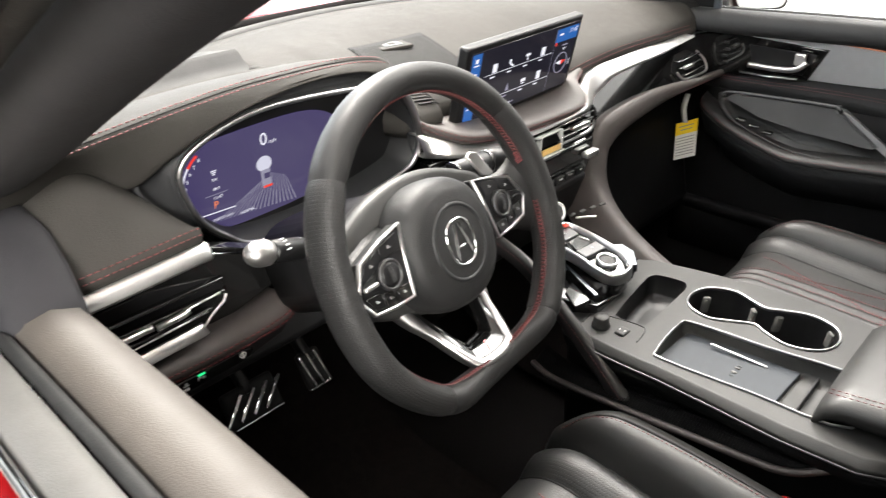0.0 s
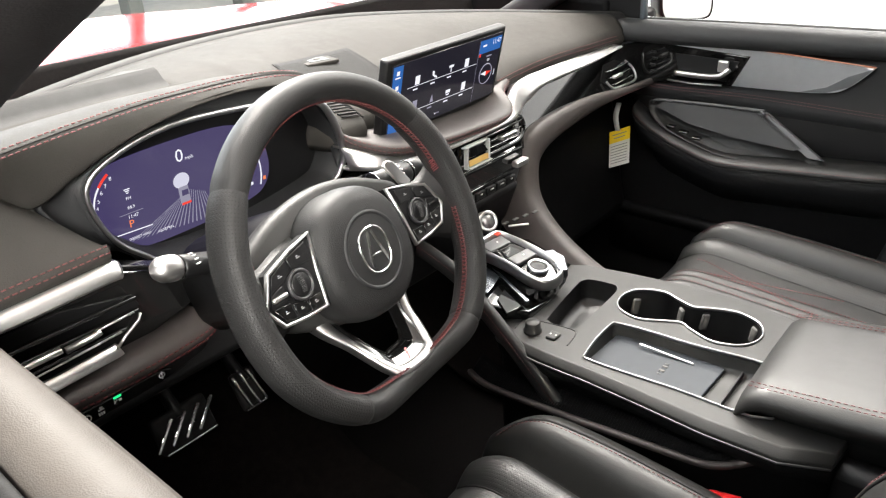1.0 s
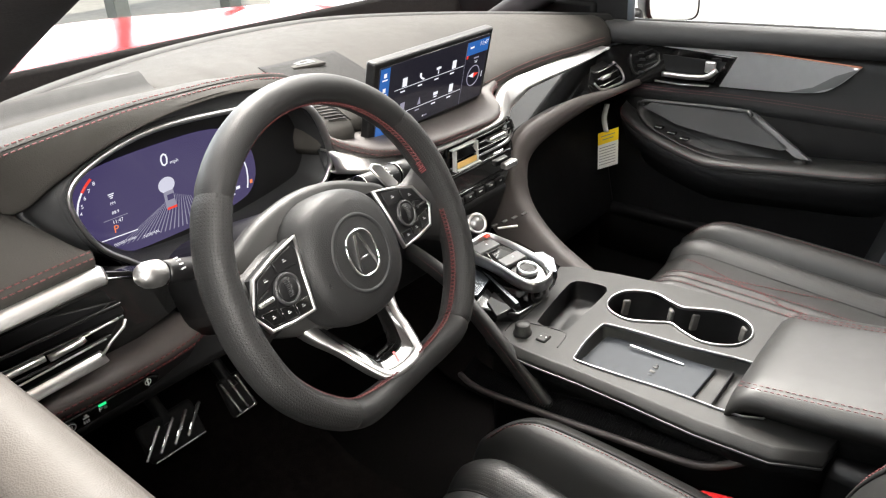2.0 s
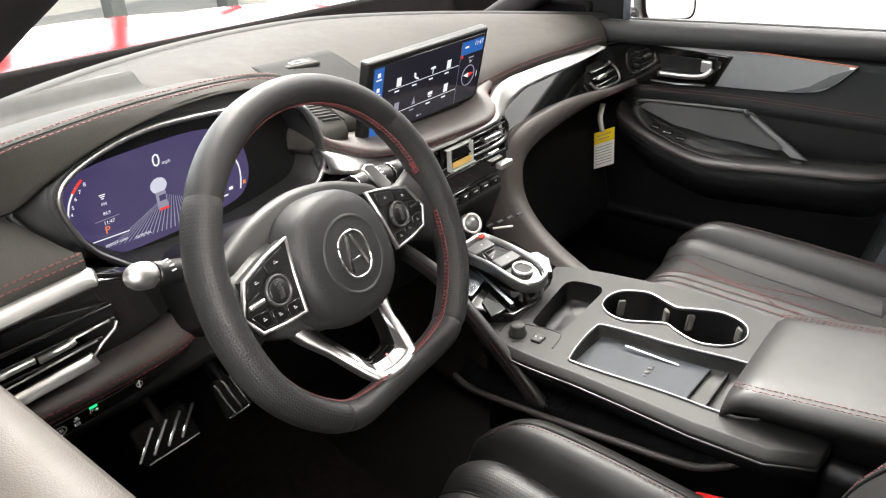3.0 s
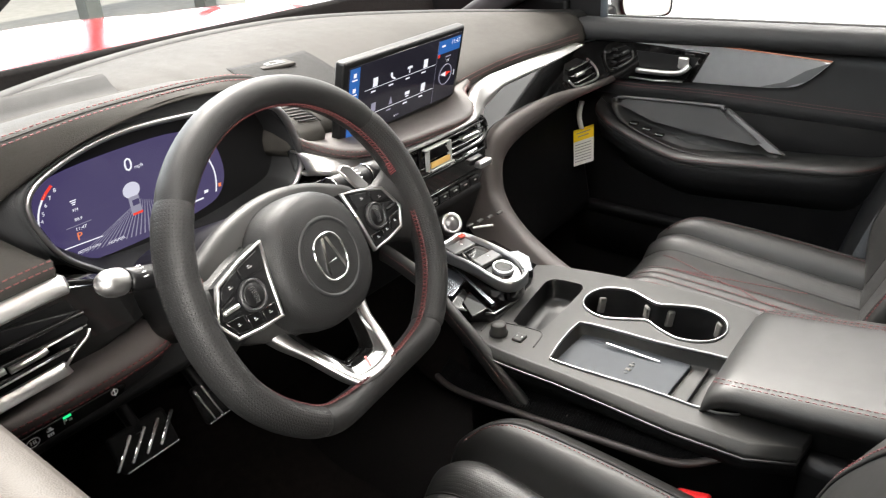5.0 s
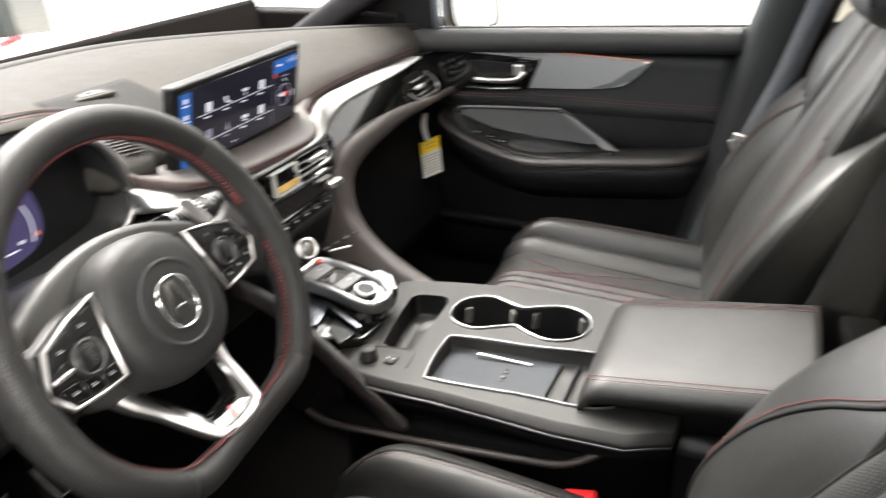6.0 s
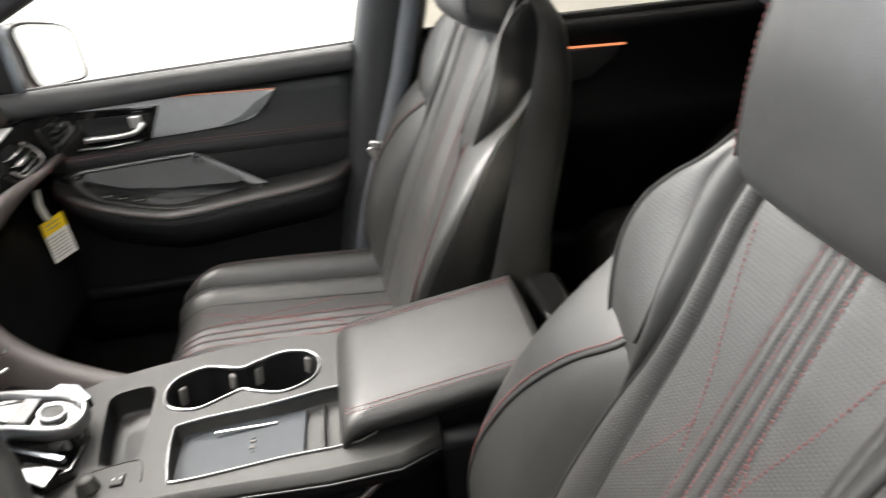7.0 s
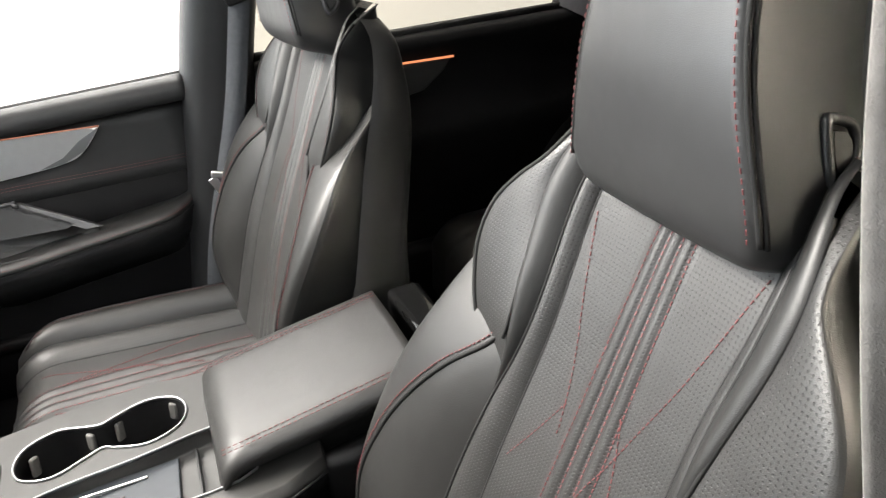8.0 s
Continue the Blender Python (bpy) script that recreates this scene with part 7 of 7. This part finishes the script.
def seat(name, cx, dy, dz, label, side, tilt=19.0, yaw=0.0, forward=0.0, cushion_crest=1.0, waist=1.0):
    """A front seat; side is +1 where the console lies towards +x."""
    t = thing(name, label, "car seat", (cx, -0.3 + dy, 0.45), "front seats")
    lean, turn_z = radians(tilt), Matrix.Rotation(radians(yaw), 3, "Z")
    B0 = V(cx, -0.475 + dy, 0.70)
    A, U, F = turn_z @ V(1, 0, 0), turn_z @ V(0, -math.sin(lean), math.cos(lean)), turn_z @ V(0, math.cos(lean), math.sin(lean))
    bp = lambda a, s, c: B0 + A * a + U * s + F * c
    ease = lambda u: 0.5 - 0.5 * math.cos(math.pi * u)
    steps = lambda s0, s1, n: [s0 + (s1 - s0) * k / n for k in range(n + 1)]
    # lumbar curve and the seam lines by height, from the middle outwards
    base = lambda s: flow(s, ((-0.1, 0.028), (0.1, 0.034), (0.2, 0.03), (0.3, 0.02), (0.39, 0.011), (0.46, 0.002), (0.51, -0.014), (0.54, -0.04)))
    inner = lambda s: flow(s, ((-0.1, 0.106), (0.13, 0.092), (0.24, 0.086), (0.34, 0.082), (0.45, 0.088), (0.54, 0.074)))
    strip = lambda s: inner(s) + flow(s, ((-0.1, 0.038), (0.13, 0.036), (0.24, 0.027), (0.3, 0.018), (0.36, 0.015), (0.54, 0.012)))
    band = lambda s: strip(s) + flow(s, ((0.25, 0.0015), (0.30, 0.010), (0.36, 0.019), (0.45, 0.023), (0.54, 0.012)))
    gap = lambda s: flow(s, ((0.0, 0.020), (0.24, 0.0155), (0.295, 0.0148), (0.39, 0.0132), (0.46, 0.012), (0.54, 0.0115)))
    rib = lambda k: (lambda s: k * gap(s) / 2)

    def centre(a, s):
        q = a / gap(s) + 1.5
        z = 0.0036 * pillow(q - math.floor(q), 2.0) if 0 < q < 3 else 0.0
        return base(s) + 0.004 * (a / inner(s)) ** 2 + z

    def panel(name, s0, s1, lines, ns, nu, mats, label):
        """A leather panel lofted across the seat; lines(u, s) gives its place and height."""
        for m in (-1, 1):
            bm = bmesh.new()
            rows, coords = [], []
            for s in steps(s0, s1, ns):
                r = [lines(u, s) for u in nu]
                rows.append([bp(m * x, s, c) for x, c in r])
                d = [0.0]
                for p, q in zip(rows[-1], rows[-1][1:]):
                    d.append(d[-1] + (q - p).length)
                coords.append([(r[0][0] + k, s) for k in d])
            uv_sheet(bm, rows, coords, mats)
            part(name, bm, [LEATHER, LEATHER_HOLES], t, label, face=tuple(F))

    bm = bmesh.new()
    rows, coords = [], []
    for s in steps(-0.1, 0.54, 90):
        stops = [-inner(s), rib(-3)(s), rib(-1)(s), rib(1)(s), rib(3)(s), inner(s)]
        line = []
        for (p, q), n in zip(zip(stops, stops[1:]), (10, 8, 8, 8, 10)):
            line += [p + (q - p) * j / n for j in range(n)]
        line.append(stops[-1])
        rows.append([bp(x, s, centre(x, s)) for x in line])
        coords.append([(x, s) for x in line])
    uv_sheet(bm, rows, coords, lambda i, j: 0)
    part("backrest_centre", bm, LEATHER_HOLES, t, "perforated leather centre panel with pleats", face=tuple(F))
    mid_c = lambda s: base(s) + 0.014
    panel("inner_strip", -0.1, 0.53, lambda u, s: (inner(s) + (strip(s) - inner(s)) * u, base(s) + 0.003 + 0.011 * u + 0.004 * pillow(u)), 80, [ease(k / 8) for k in range(9)], lambda i, j: 1, "perforated strip beside the centre")
    panel("smooth_strip", 0.25, 0.53, lambda u, s: (strip(s) + (band(s) - strip(s)) * u, mid_c(s) + 0.014 * u * min(1, (s - 0.25) / 0.1) + 0.006 * pillow(u) * min(1, (band(s) - strip(s)) / 0.012)), 50, [ease(k / 8) for k in range(9)], lambda i, j: 0, "smooth leather strip")
    # side bolsters: half width, crest and back by height
    front = lambda u: flow(u, ((0, 0), (0.12, 0.30), (0.3, 0.64), (0.6, 0.94), (0.82, 1), (0.94, 0.88), (1, 0.62)))
    sh_w = lambda s: flow(s, ((0.25, 0.140), (0.29, 0.166), (0.33, 0.184), (0.368, 0.192), (0.405, 0.183), (0.435, 0.161), (0.462, 0.136), (0.51, 0.118), (0.54, 0.095)))
    sh_h = lambda s: flow(s, ((0.25, 0.030), (0.29, 0.040), (0.33, 0.046), (0.38, 0.048), (0.43, 0.043), (0.475, 0.028), (0.51, 0.004), (0.54, -0.035)))
    lo_w = lambda s: flow(s, ((-0.12, 0.225), (-0.06, 0.246), (0.014, 0.263), (0.07, 0.269), (0.13, 0.267), (0.19, 0.258), (0.25, 0.243), (0.30, 0.229), (0.34, 0.219), (0.38, 0.213), (0.42, 0.206), (0.46, 0.190)))
    lo_full = lo_w
    lo_w = lambda s: lo_full(s) * (1 - (1 - waist) * curve1(s, ((0.06, 1.0), (0.28, 0.0))))
    lo_i = lambda s: flow(s, ((-0.12, 0.146), (0.13, 0.128), (0.24, 0.113), (0.29, 0.117), (0.32, 0.138), (0.35, 0.168), (0.38, 0.185), (0.42, 0.187), (0.46, 0.178)))
    lo_h = lambda s: flow(s, ((-0.12, 0.0), (-0.06, 0.045), (0.014, 0.080), (0.07, 0.088), (0.13, 0.085), (0.19, 0.078), (0.25, 0.066), (0.30, 0.048), (0.34, 0.026), (0.38, 0.004), (0.42, -0.018), (0.46, -0.04)))

    def shoulder(u, s):
        w, i, h, z = sh_w(s), min(band(s), sh_w(s) - 0.006), sh_h(s), mid_c(s) + 0.012
        if u <= 1:
            return i + (w - i) * u, min(z, h) + (h - min(z, h)) * front(u)
        e = min(z, h) + (h - min(z, h)) * 0.62
        return w + 0.004 * math.sin((u - 1) * math.pi) - 0.012 * (u - 1), e + (-0.035 - e) * (u - 1)

    def lower(u, s):
        w, i, h, z = lo_w(s), min(lo_i(s), lo_w(s) - 0.003), lo_h(s), mid_c(s)
        if u <= 1:
            return i + (w - i) * u, min(z, h) + (h - min(z, h)) * front(u)
        e = min(z, h) + (h - min(z, h)) * 0.62
        return w + 0.003 * math.sin((u - 1) * math.pi) - 0.014 * (u - 1), e + (-0.02 - e) * (u - 1)
    cols = [ease(k / 26) for k in range(27)] + [1 + k / 6 for k in range(1, 7)]
    panel("shoulder_bolster", 0.25, 0.54, shoulder, 54, cols, lambda i, j: 1 if j < 21 else 0, "rounded perforated shoulder bolster")
    panel("side_bolster", -0.12, 0.46, lower, 80, cols, lambda i, j: 0, "smooth leather side bolster")
    g = lambda a, s: centre(a, s)
    # sunk seams, welts and stitches
    weltline = lambda s: flow(s, ((-0.06, 0.90), (0.04, 0.84), (0.1, 0.77), (0.19, 0.60), (0.25, 0.40), (0.29, 0.14), (0.305, 0.02)))
    for m in (-1, 1):
        for path, r in (([bp(m * inner(s), s, base(s) + 0.0035) for s in steps(-0.05, 0.5, 40)], 0.0013), ([bp(m * strip(s), s, mid_c(s) + 0.0005) for s in steps(-0.05, 0.5, 40)], 0.0016), ([bp(m * band(s), s, mid_c(s) + 0.0125) for s in steps(0.305, 0.5, 30)], 0.0017)):
            bm = bmesh.new()
            tube(bm, path, r, 5, False, tuple(F))
            part("seam", bm, RUBBER, t, "dark seam between the leather panels")
        bm = bmesh.new()
        path = [bp(m * x, s, c + 0.0006) for s, (x, c) in [(s, lower(weltline(s), s)) for s in steps(-0.05, 0.303, 40)]]
        tube(bm, path, 0.0024, 6, False, tuple(F))
        part("welt", bm, RUBBER, t, "black welt on the bolster")
        bm = bmesh.new()
        dashes(bm, [bp(m * x, s, c + 0.0005) for s, (x, c) in [(s, lower(min(weltline(s) + 0.055, 1), s)) for s in steps(-0.05, 0.30, 40)]], 0.004, 0.0018, 0.0007, 0.0006, tuple(F))
        part("stitching", bm, THREAD, t, "red stitching by the welt")
        if m == side or side < 0:
            bm = bmesh.new()
            path = [bp(m * x, s, c + 0.0006) for s, (x, c) in [(s, shoulder(0.95, s)) for s in steps(0.285, 0.505, 36)]]
            tube(bm, path, 0.0023, 6, False, tuple(F))
            part("welt", bm, RUBBER, t, "black welt on the shoulder edge")
        if cushion_crest == 1.0:
            bm = bmesh.new()
            dashes(bm, [bp(m * x, s, c + 0.0005) for s, (x, c) in [(s, shoulder(0.89, s)) for s in steps(0.285, 0.50, 36)]], 0.004, 0.0018, 0.0004, 0.0003, tuple(F))
            part("stitching", bm, THREAD_DARK, t, "dark red stitching by the shoulder welt")
    # back shell and flanks, their shade put into the leather's colour
    sw_ = lambda s: flow(s, ((-0.12, 0.228), (0.014, 0.272), (0.13, 0.270), (0.25, 0.244), (0.32, 0.226), (0.40, 0.216), (0.46, 0.196), (0.50, 0.160), (0.52, 0.10)))
    sb_ = lambda s: flow(s, ((-0.12, -0.135), (0.12, -0.112), (0.22, -0.094), (0.33, -0.088), (0.41, -0.074), (0.464, -0.058), (0.50, -0.05), (0.52, -0.045)))
    bm = bmesh.new()
    rows = []
    for s in steps(-0.12, 0.52, 50):
        w, c1 = sw_(s), sb_(s)
        half_row = [(w - 0.006, 0.0), (w, -0.012), (w + 0.001, -0.03), (w * 0.995, c1 * 0.55 - 0.01), (w * 0.96, c1 * 0.82), (w * 0.88, c1 * 0.96), (w * 0.7, c1), (w * 0.35, c1 - 0.006)]
        rows.append([bp(-x, s, c) for x, c in half_row] + [bp(0, s, c1 - 0.008)] + [bp(x, s, c) for x, c in half_row[::-1]])
    rows.append([bp(0.04 * (k - 8) / 8, 0.524, -0.045) for k in range(17)])
    sheet(bm, rows)
    part("back_shell", bm, FLANK_SHADE, t, "smooth black leather flanks and back, darkened as if shaded")
    # stitching on the centre panel
    bm = bmesh.new()
    line = lambda fx, s0, s1, n=30: [bp(fx(s), s, g(fx(s), s) + 0.0004) for s in steps(s0, s1, n)]
    for k in (-3, -1, 1, 3):
        dashes(bm, line(rib(k), 0.0, 0.48), 0.0036, 0.0016, 0.00045, 0.0, tuple(F))
    for fx, s0, s1 in ((((0.18, 0.0), (0.235, -0.012), (0.305, -0.036), (0.365, -0.058), (0.453, -0.083)), 0.18, 0.453), (((0.27, 0.034), (0.32, 0.045), (0.38, 0.066), (0.435, 0.083)), 0.262, 0.435), (((0.21, 0.078), (0.25, 0.056), (0.29, 0.036)), 0.21, 0.29), (((0.18, -0.045), (0.26, -0.038), (0.315, -0.02)), 0.18, 0.315)):
        dashes(bm, line(lambda s: side * flow(s, fx), s0, s1), 0.0036, 0.0016, 0.00042, 0.0, tuple(F))
    tagged(part("stitching", bm, THREAD_SEAT, t, "faded red stitching in fanned lines"), kind="stuff")
    # headrest, leaning forward, narrower at the top
    hw = lambda s: flow(s, ((0.44, 0.096), (0.48, 0.0935), (0.545, 0.078), (0.59, 0.068), (0.64, 0.062), (0.70, 0.057)))
    hf = lambda s: forward + flow(s, ((0.44, 0.030), (0.48, 0.047), (0.545, 0.072), (0.59, 0.082), (0.64, 0.087), (0.70, 0.086)))
    bm = bmesh.new()
    rows = []
    outline = ((-1.0, 0.62), (-1.03, 0.42), (-1.035, 0.22), (-1.02, 0.09), (-0.99, 0.035), (-0.94, 0.008), (-0.88, 0.0), (-0.6, -0.02), (-0.2, -0.035), (0.2, -0.035), (0.6, -0.02), (0.88, 0.0), (0.94, 0.008), (0.99, 0.035), (1.02, 0.09), (1.035, 0.22), (1.03, 0.42), (1.0, 0.62), (0.9, 0.88), (0.7, 1.0), (0, 1.03), (-0.7, 1.0), (-0.9, 0.88))
    for s, k, p in [(0.452, 0.55, 0.55), (0.453, 0.72, 0.72), (0.456, 0.84, 0.84), (0.461, 0.92, 0.92), (0.469, 0.97, 0.97), (0.480, 1.0, 1.0)] + [(0.49 + 0.0125 * j, 1.0, 1.0) for j in range(15)] + [(0.675, 0.97, 0.97), (0.684, 0.9, 0.92), (0.690, 0.78, 0.8), (0.693, 0.6, 0.6)]:
        w, f0, d = hw(s), hf(s), 0.128 - 0.16 * max(0, s - 0.5)
        rows.append([bp(x * w * k, s, f0 - d * (0.45 + (q - 0.45) * p)) for x, q in outline])
    vs = sheet(bm, rows, True)
    bm.faces.new(vs[0])
    bm.faces.new(vs[-1])
    part("headrest", bm, HEAD_SKIN, t, "smooth padded leather headrest")
    for m in (-1, 1):
        ss = steps(0.474, 0.676, 34)
        bm = bmesh.new()
        dashes(bm, [bp(m * hw(s) * 0.945, s, hf(s) + 0.0002) for s in ss], 0.0034, 0.0022, 0.00045, 0.0002, tuple(F))
        part("stitching", bm, THREAD, t, "red stitching on the headrest edge")
        for over, back, r in ((0.995, 0.0045, 0.0018), (1.012, 0.0085, 0.0018)):
            bm = bmesh.new()
            tube(bm, [bp(m * hw(s) * over, s, hf(s) - back) for s in ss], r, 6)
            part("welt", bm, RUBBER, t, "black headrest welt")
        # D-shaped release button in a raised surround
        D = [(0.516, 0.060), (0.543, 0.060), (0.547, 0.064), (0.546, 0.080), (0.537, 0.085), (0.525, 0.080), (0.514, 0.068)]
        loop = spline([V(p, q, 0) for p, q in D], 4, True)
        bm = bmesh.new()
        tube(bm, [bp(m * (hw(p.x) * 1.034 + 0.0006), p.x, hf(p.x) - p.y) for p in loop], 0.0032, 8, True, tuple(A))
        surround = part("headrest_button", bm, HEAD_SKIN, t, "raised surround of the release button")
        bm = bmesh.new()
        ctr = V(0.531, 0.071, 0)
        slab(bm, [tuple((ctr + (p - ctr) * 0.62)[:2]) for p in loop], lambda p, q, c: bp(m * (hw(p) * 1.034 + 0.0022 + c), p, hf(p) - q), 0.004, 0.0008)
        part("button", bm, PLASTIC_GREY, surround, "dark release button")
    # cushion
    C0 = V(cx, 0.0 + dy, 0.655 + dz)
    chalf = lambda v: flow(v, ((0.0, 0.235), (0.08, 0.262), (0.3, 0.262), (0.5, 0.25)))
    cin = lambda v: flow(v, ((0.0, 0.17), (0.2, 0.16), (0.5, 0.15)))

    crib = lambda k: (lambda v: k * 0.011 * (1 + 0.4 * v) + 0.02 * math.sin(v * 4))
    fall = lambda v: 0.045 * (max(0.0, 0.09 - v) / 0.09) ** 2.4 + 0.06 * v

    def cpanel(k, u, v):
        """Place across and height in cushion panel k, at share u."""
        w, i = chalf(v), cin(v)
        j = i * 0.66
        b = cushion_crest * flow(v, ((0.0, 0.026), (0.10, 0.042), (0.4, 0.05), (0.52, 0.045)))
        if k == 1:
            return j + (i - j) * u, 0.006 + 0.006 * u + 0.018 * pillow(u, 2.0)
        return i + (w - i) * u, 0.012 - 0.030 * u ** 1.5 + b * pillow(u ** 0.9, 2.6)

    def ccentre(a, v):
        q = (a - 0.02 * math.sin(v * 4)) / (0.022 * (1 + 0.4 * v)) + 1.5
        pleat = 0.0042 * pillow(q - math.floor(q), 1.8) if 0 < q < 3 else 0.0
        return 0.006 * (a / (cin(v) * 0.66)) ** 2 + pleat

    def cg(a, v):
        x, w, i = abs(a), chalf(v), cin(v)
        j = i * 0.66
        if x <= j:
            return ccentre(a, v) - fall(v)
        if x <= i:
            return cpanel(1, (x - j) / (i - j), v)[1] - fall(v)
        return cpanel(2, min((x - i) / (w - i), 1.0), v)[1] - fall(v)
    cp = lambda a, v, c: C0 + V(a, -v, c)
    rows, coords = [], []
    for i in range(71):
        v = 0.52 * (i / 70) ** 1.15
        right = [(*cpanel(1, ease(n / 12), v), 1) for n in range(1, 13)] + [(*cpanel(2, ease(n / 22), v), 2) for n in range(1, 23)]
        j = cin(v) * 0.66
        core = [(j * (2 * n / 48 - 1), 0) for n in range(49)]
        line = [(-a, z, k) for a, z, k in reversed(right)] + [(a, ccentre(a, v), k) for a, k in core] + right
        rows.append([cp(a, v, z - fall(v)) for a, z, k in line])
        coords.append([(a, v) for a, z, k in line])
        ckinds = [k for a, z, k in line]
    rows.insert(0, [p + V(0, 0.006, -0.02) for p in rows[0]])
    rows.insert(0, [p + V(0, -0.01, -0.05) for p in rows[0]])
    rows.insert(0, [p + V(0, -0.03, -0.06) for p in rows[0]])
    coords = [coords[0]] * 3 + coords
    bm = bmesh.new()
    uv_sheet(bm, rows, coords, lambda i, j: 1 if max(ckinds[j], ckinds[j + 1]) < 2 and i > 4 else 0)
    part("cushion", bm, [LEATHER, LEATHER_HOLES], t, "black leather seat cushion")
    for m in (-1, 1):
        for share in (0.66, 1.0):
            bm = bmesh.new()
            tube(bm, [cp(m * cin(v) * share, v, cg(cin(v) * share, v) + 0.0002) for v in [0.004 + 0.45 * k / 30 for k in range(31)]], 0.0015, 5)
            part("seam", bm, RUBBER, t, "dark seam between the leather panels")
    bm = bmesh.new()
    cl2 = lambda fx, v0, v1, n=24: [cp(fx(v), v, cg(fx(v), v) + 0.0004) for v in [v0 + (v1 - v0) * k / n for k in range(n + 1)]]
    for k in (-3, -1, 1, 3):
        dashes(bm, cl2(crib(k), 0.03, 0.42), 0.0045, 0.002, 0.0009)
    for m in (-1, 1):
        dashes(bm, cl2(lambda v: m * (0.10 - 0.28 * v), 0.05, 0.32), 0.0045, 0.002, 0.0008)
        dashes(bm, cl2(lambda v: m * (0.02 + 0.25 * v), 0.08, 0.32), 0.0045, 0.002, 0.0008)
    tagged(part("stitching", bm, THREAD_SEAT, t, "faded red stitching on the cushion"), kind="stuff")
    for m in (-1, 1):
        bm = bmesh.new()
        path = [cp(m * (chalf(v) - 0.060), v, cg(m * (chalf(v) - 0.060), v)) for v in [0.02 + 0.44 * k / 24 for k in range(25)]]
        tube(bm, path, 0.002, 6)
        part("welt", bm, RUBBER, t, "black cushion welt")
        bm = bmesh.new()
        dashes(bm, [p + V(-m * 0.007, 0, 0.001) for p in path], 0.004, 0.002, 0.0006, 0.001)
        part("stitching", bm, THREAD_DARK, t, "dark red stitching by the cushion welt")
        bm = bmesh.new()
        for off in (0.020, 0.026):
            dashes(bm, [cp(m * (chalf(v) - off), v, cg(m * (chalf(v) - off), v)) for v in [0.03 + 0.42 * k / 24 for k in range(25)]], 0.004, 0.002, 0.0005, 0.0006)
        part("stitching", bm, THREAD_DARK, t, "double stitching on the cushion's crest")
    bm = bmesh.new()
    rbox(bm, (cx, -0.26 + dy, 0.545), (0.50, 0.46, 0.16), 0.03)
    part("seat_base", bm, PLASTIC, t, "black plastic seat base")
    return t


seat("driver_seat", -0.393, 0.0, 0.028, "black perforated leather driver's seat with red stitching", 1, cushion_crest=1.4)
seat("passenger_seat", 0.405, 0.05, -0.006, "black perforated leather passenger seat with red stitching", -1, 19.5, 6.0, 0.04, waist=0.83)

# ---- rear seat ----
rear = thing("rear_seat", "black leather rear bench in deep shade", "car seat", (0, -1.2, 0.45))
bm = bmesh.new()
rows = []
for k in range(21):
    v = k / 20
    rows.append([V(x, -0.80 - 0.5 * v, 0.655 + 0.02 * math.cos(x * 9) - 0.05 * max(0, 0.15 - v) ** 2 / 0.0225 - 0.006 * abs(math.cos(x * 38)) ** 8) for x in [i * 0.008 for i in range(-82, 83)]])
rows.insert(0, [p + V(0, 0.01, -0.12) for p in rows[0]])
sheet(bm, rows)
part("bench", bm, LEATHER, rear, "black leather bench")
bm = bmesh.new()
sheet(bm, [[V(x, -1.28 - 0.25 * v, 0.70 + 0.62 * v) for x in [i * 0.06 for i in range(-11, 12)]] for v in [k / 10 for k in range(11)]])
part("bench_back", bm, LEATHER, rear, "black leather bench back", solid=0.1)
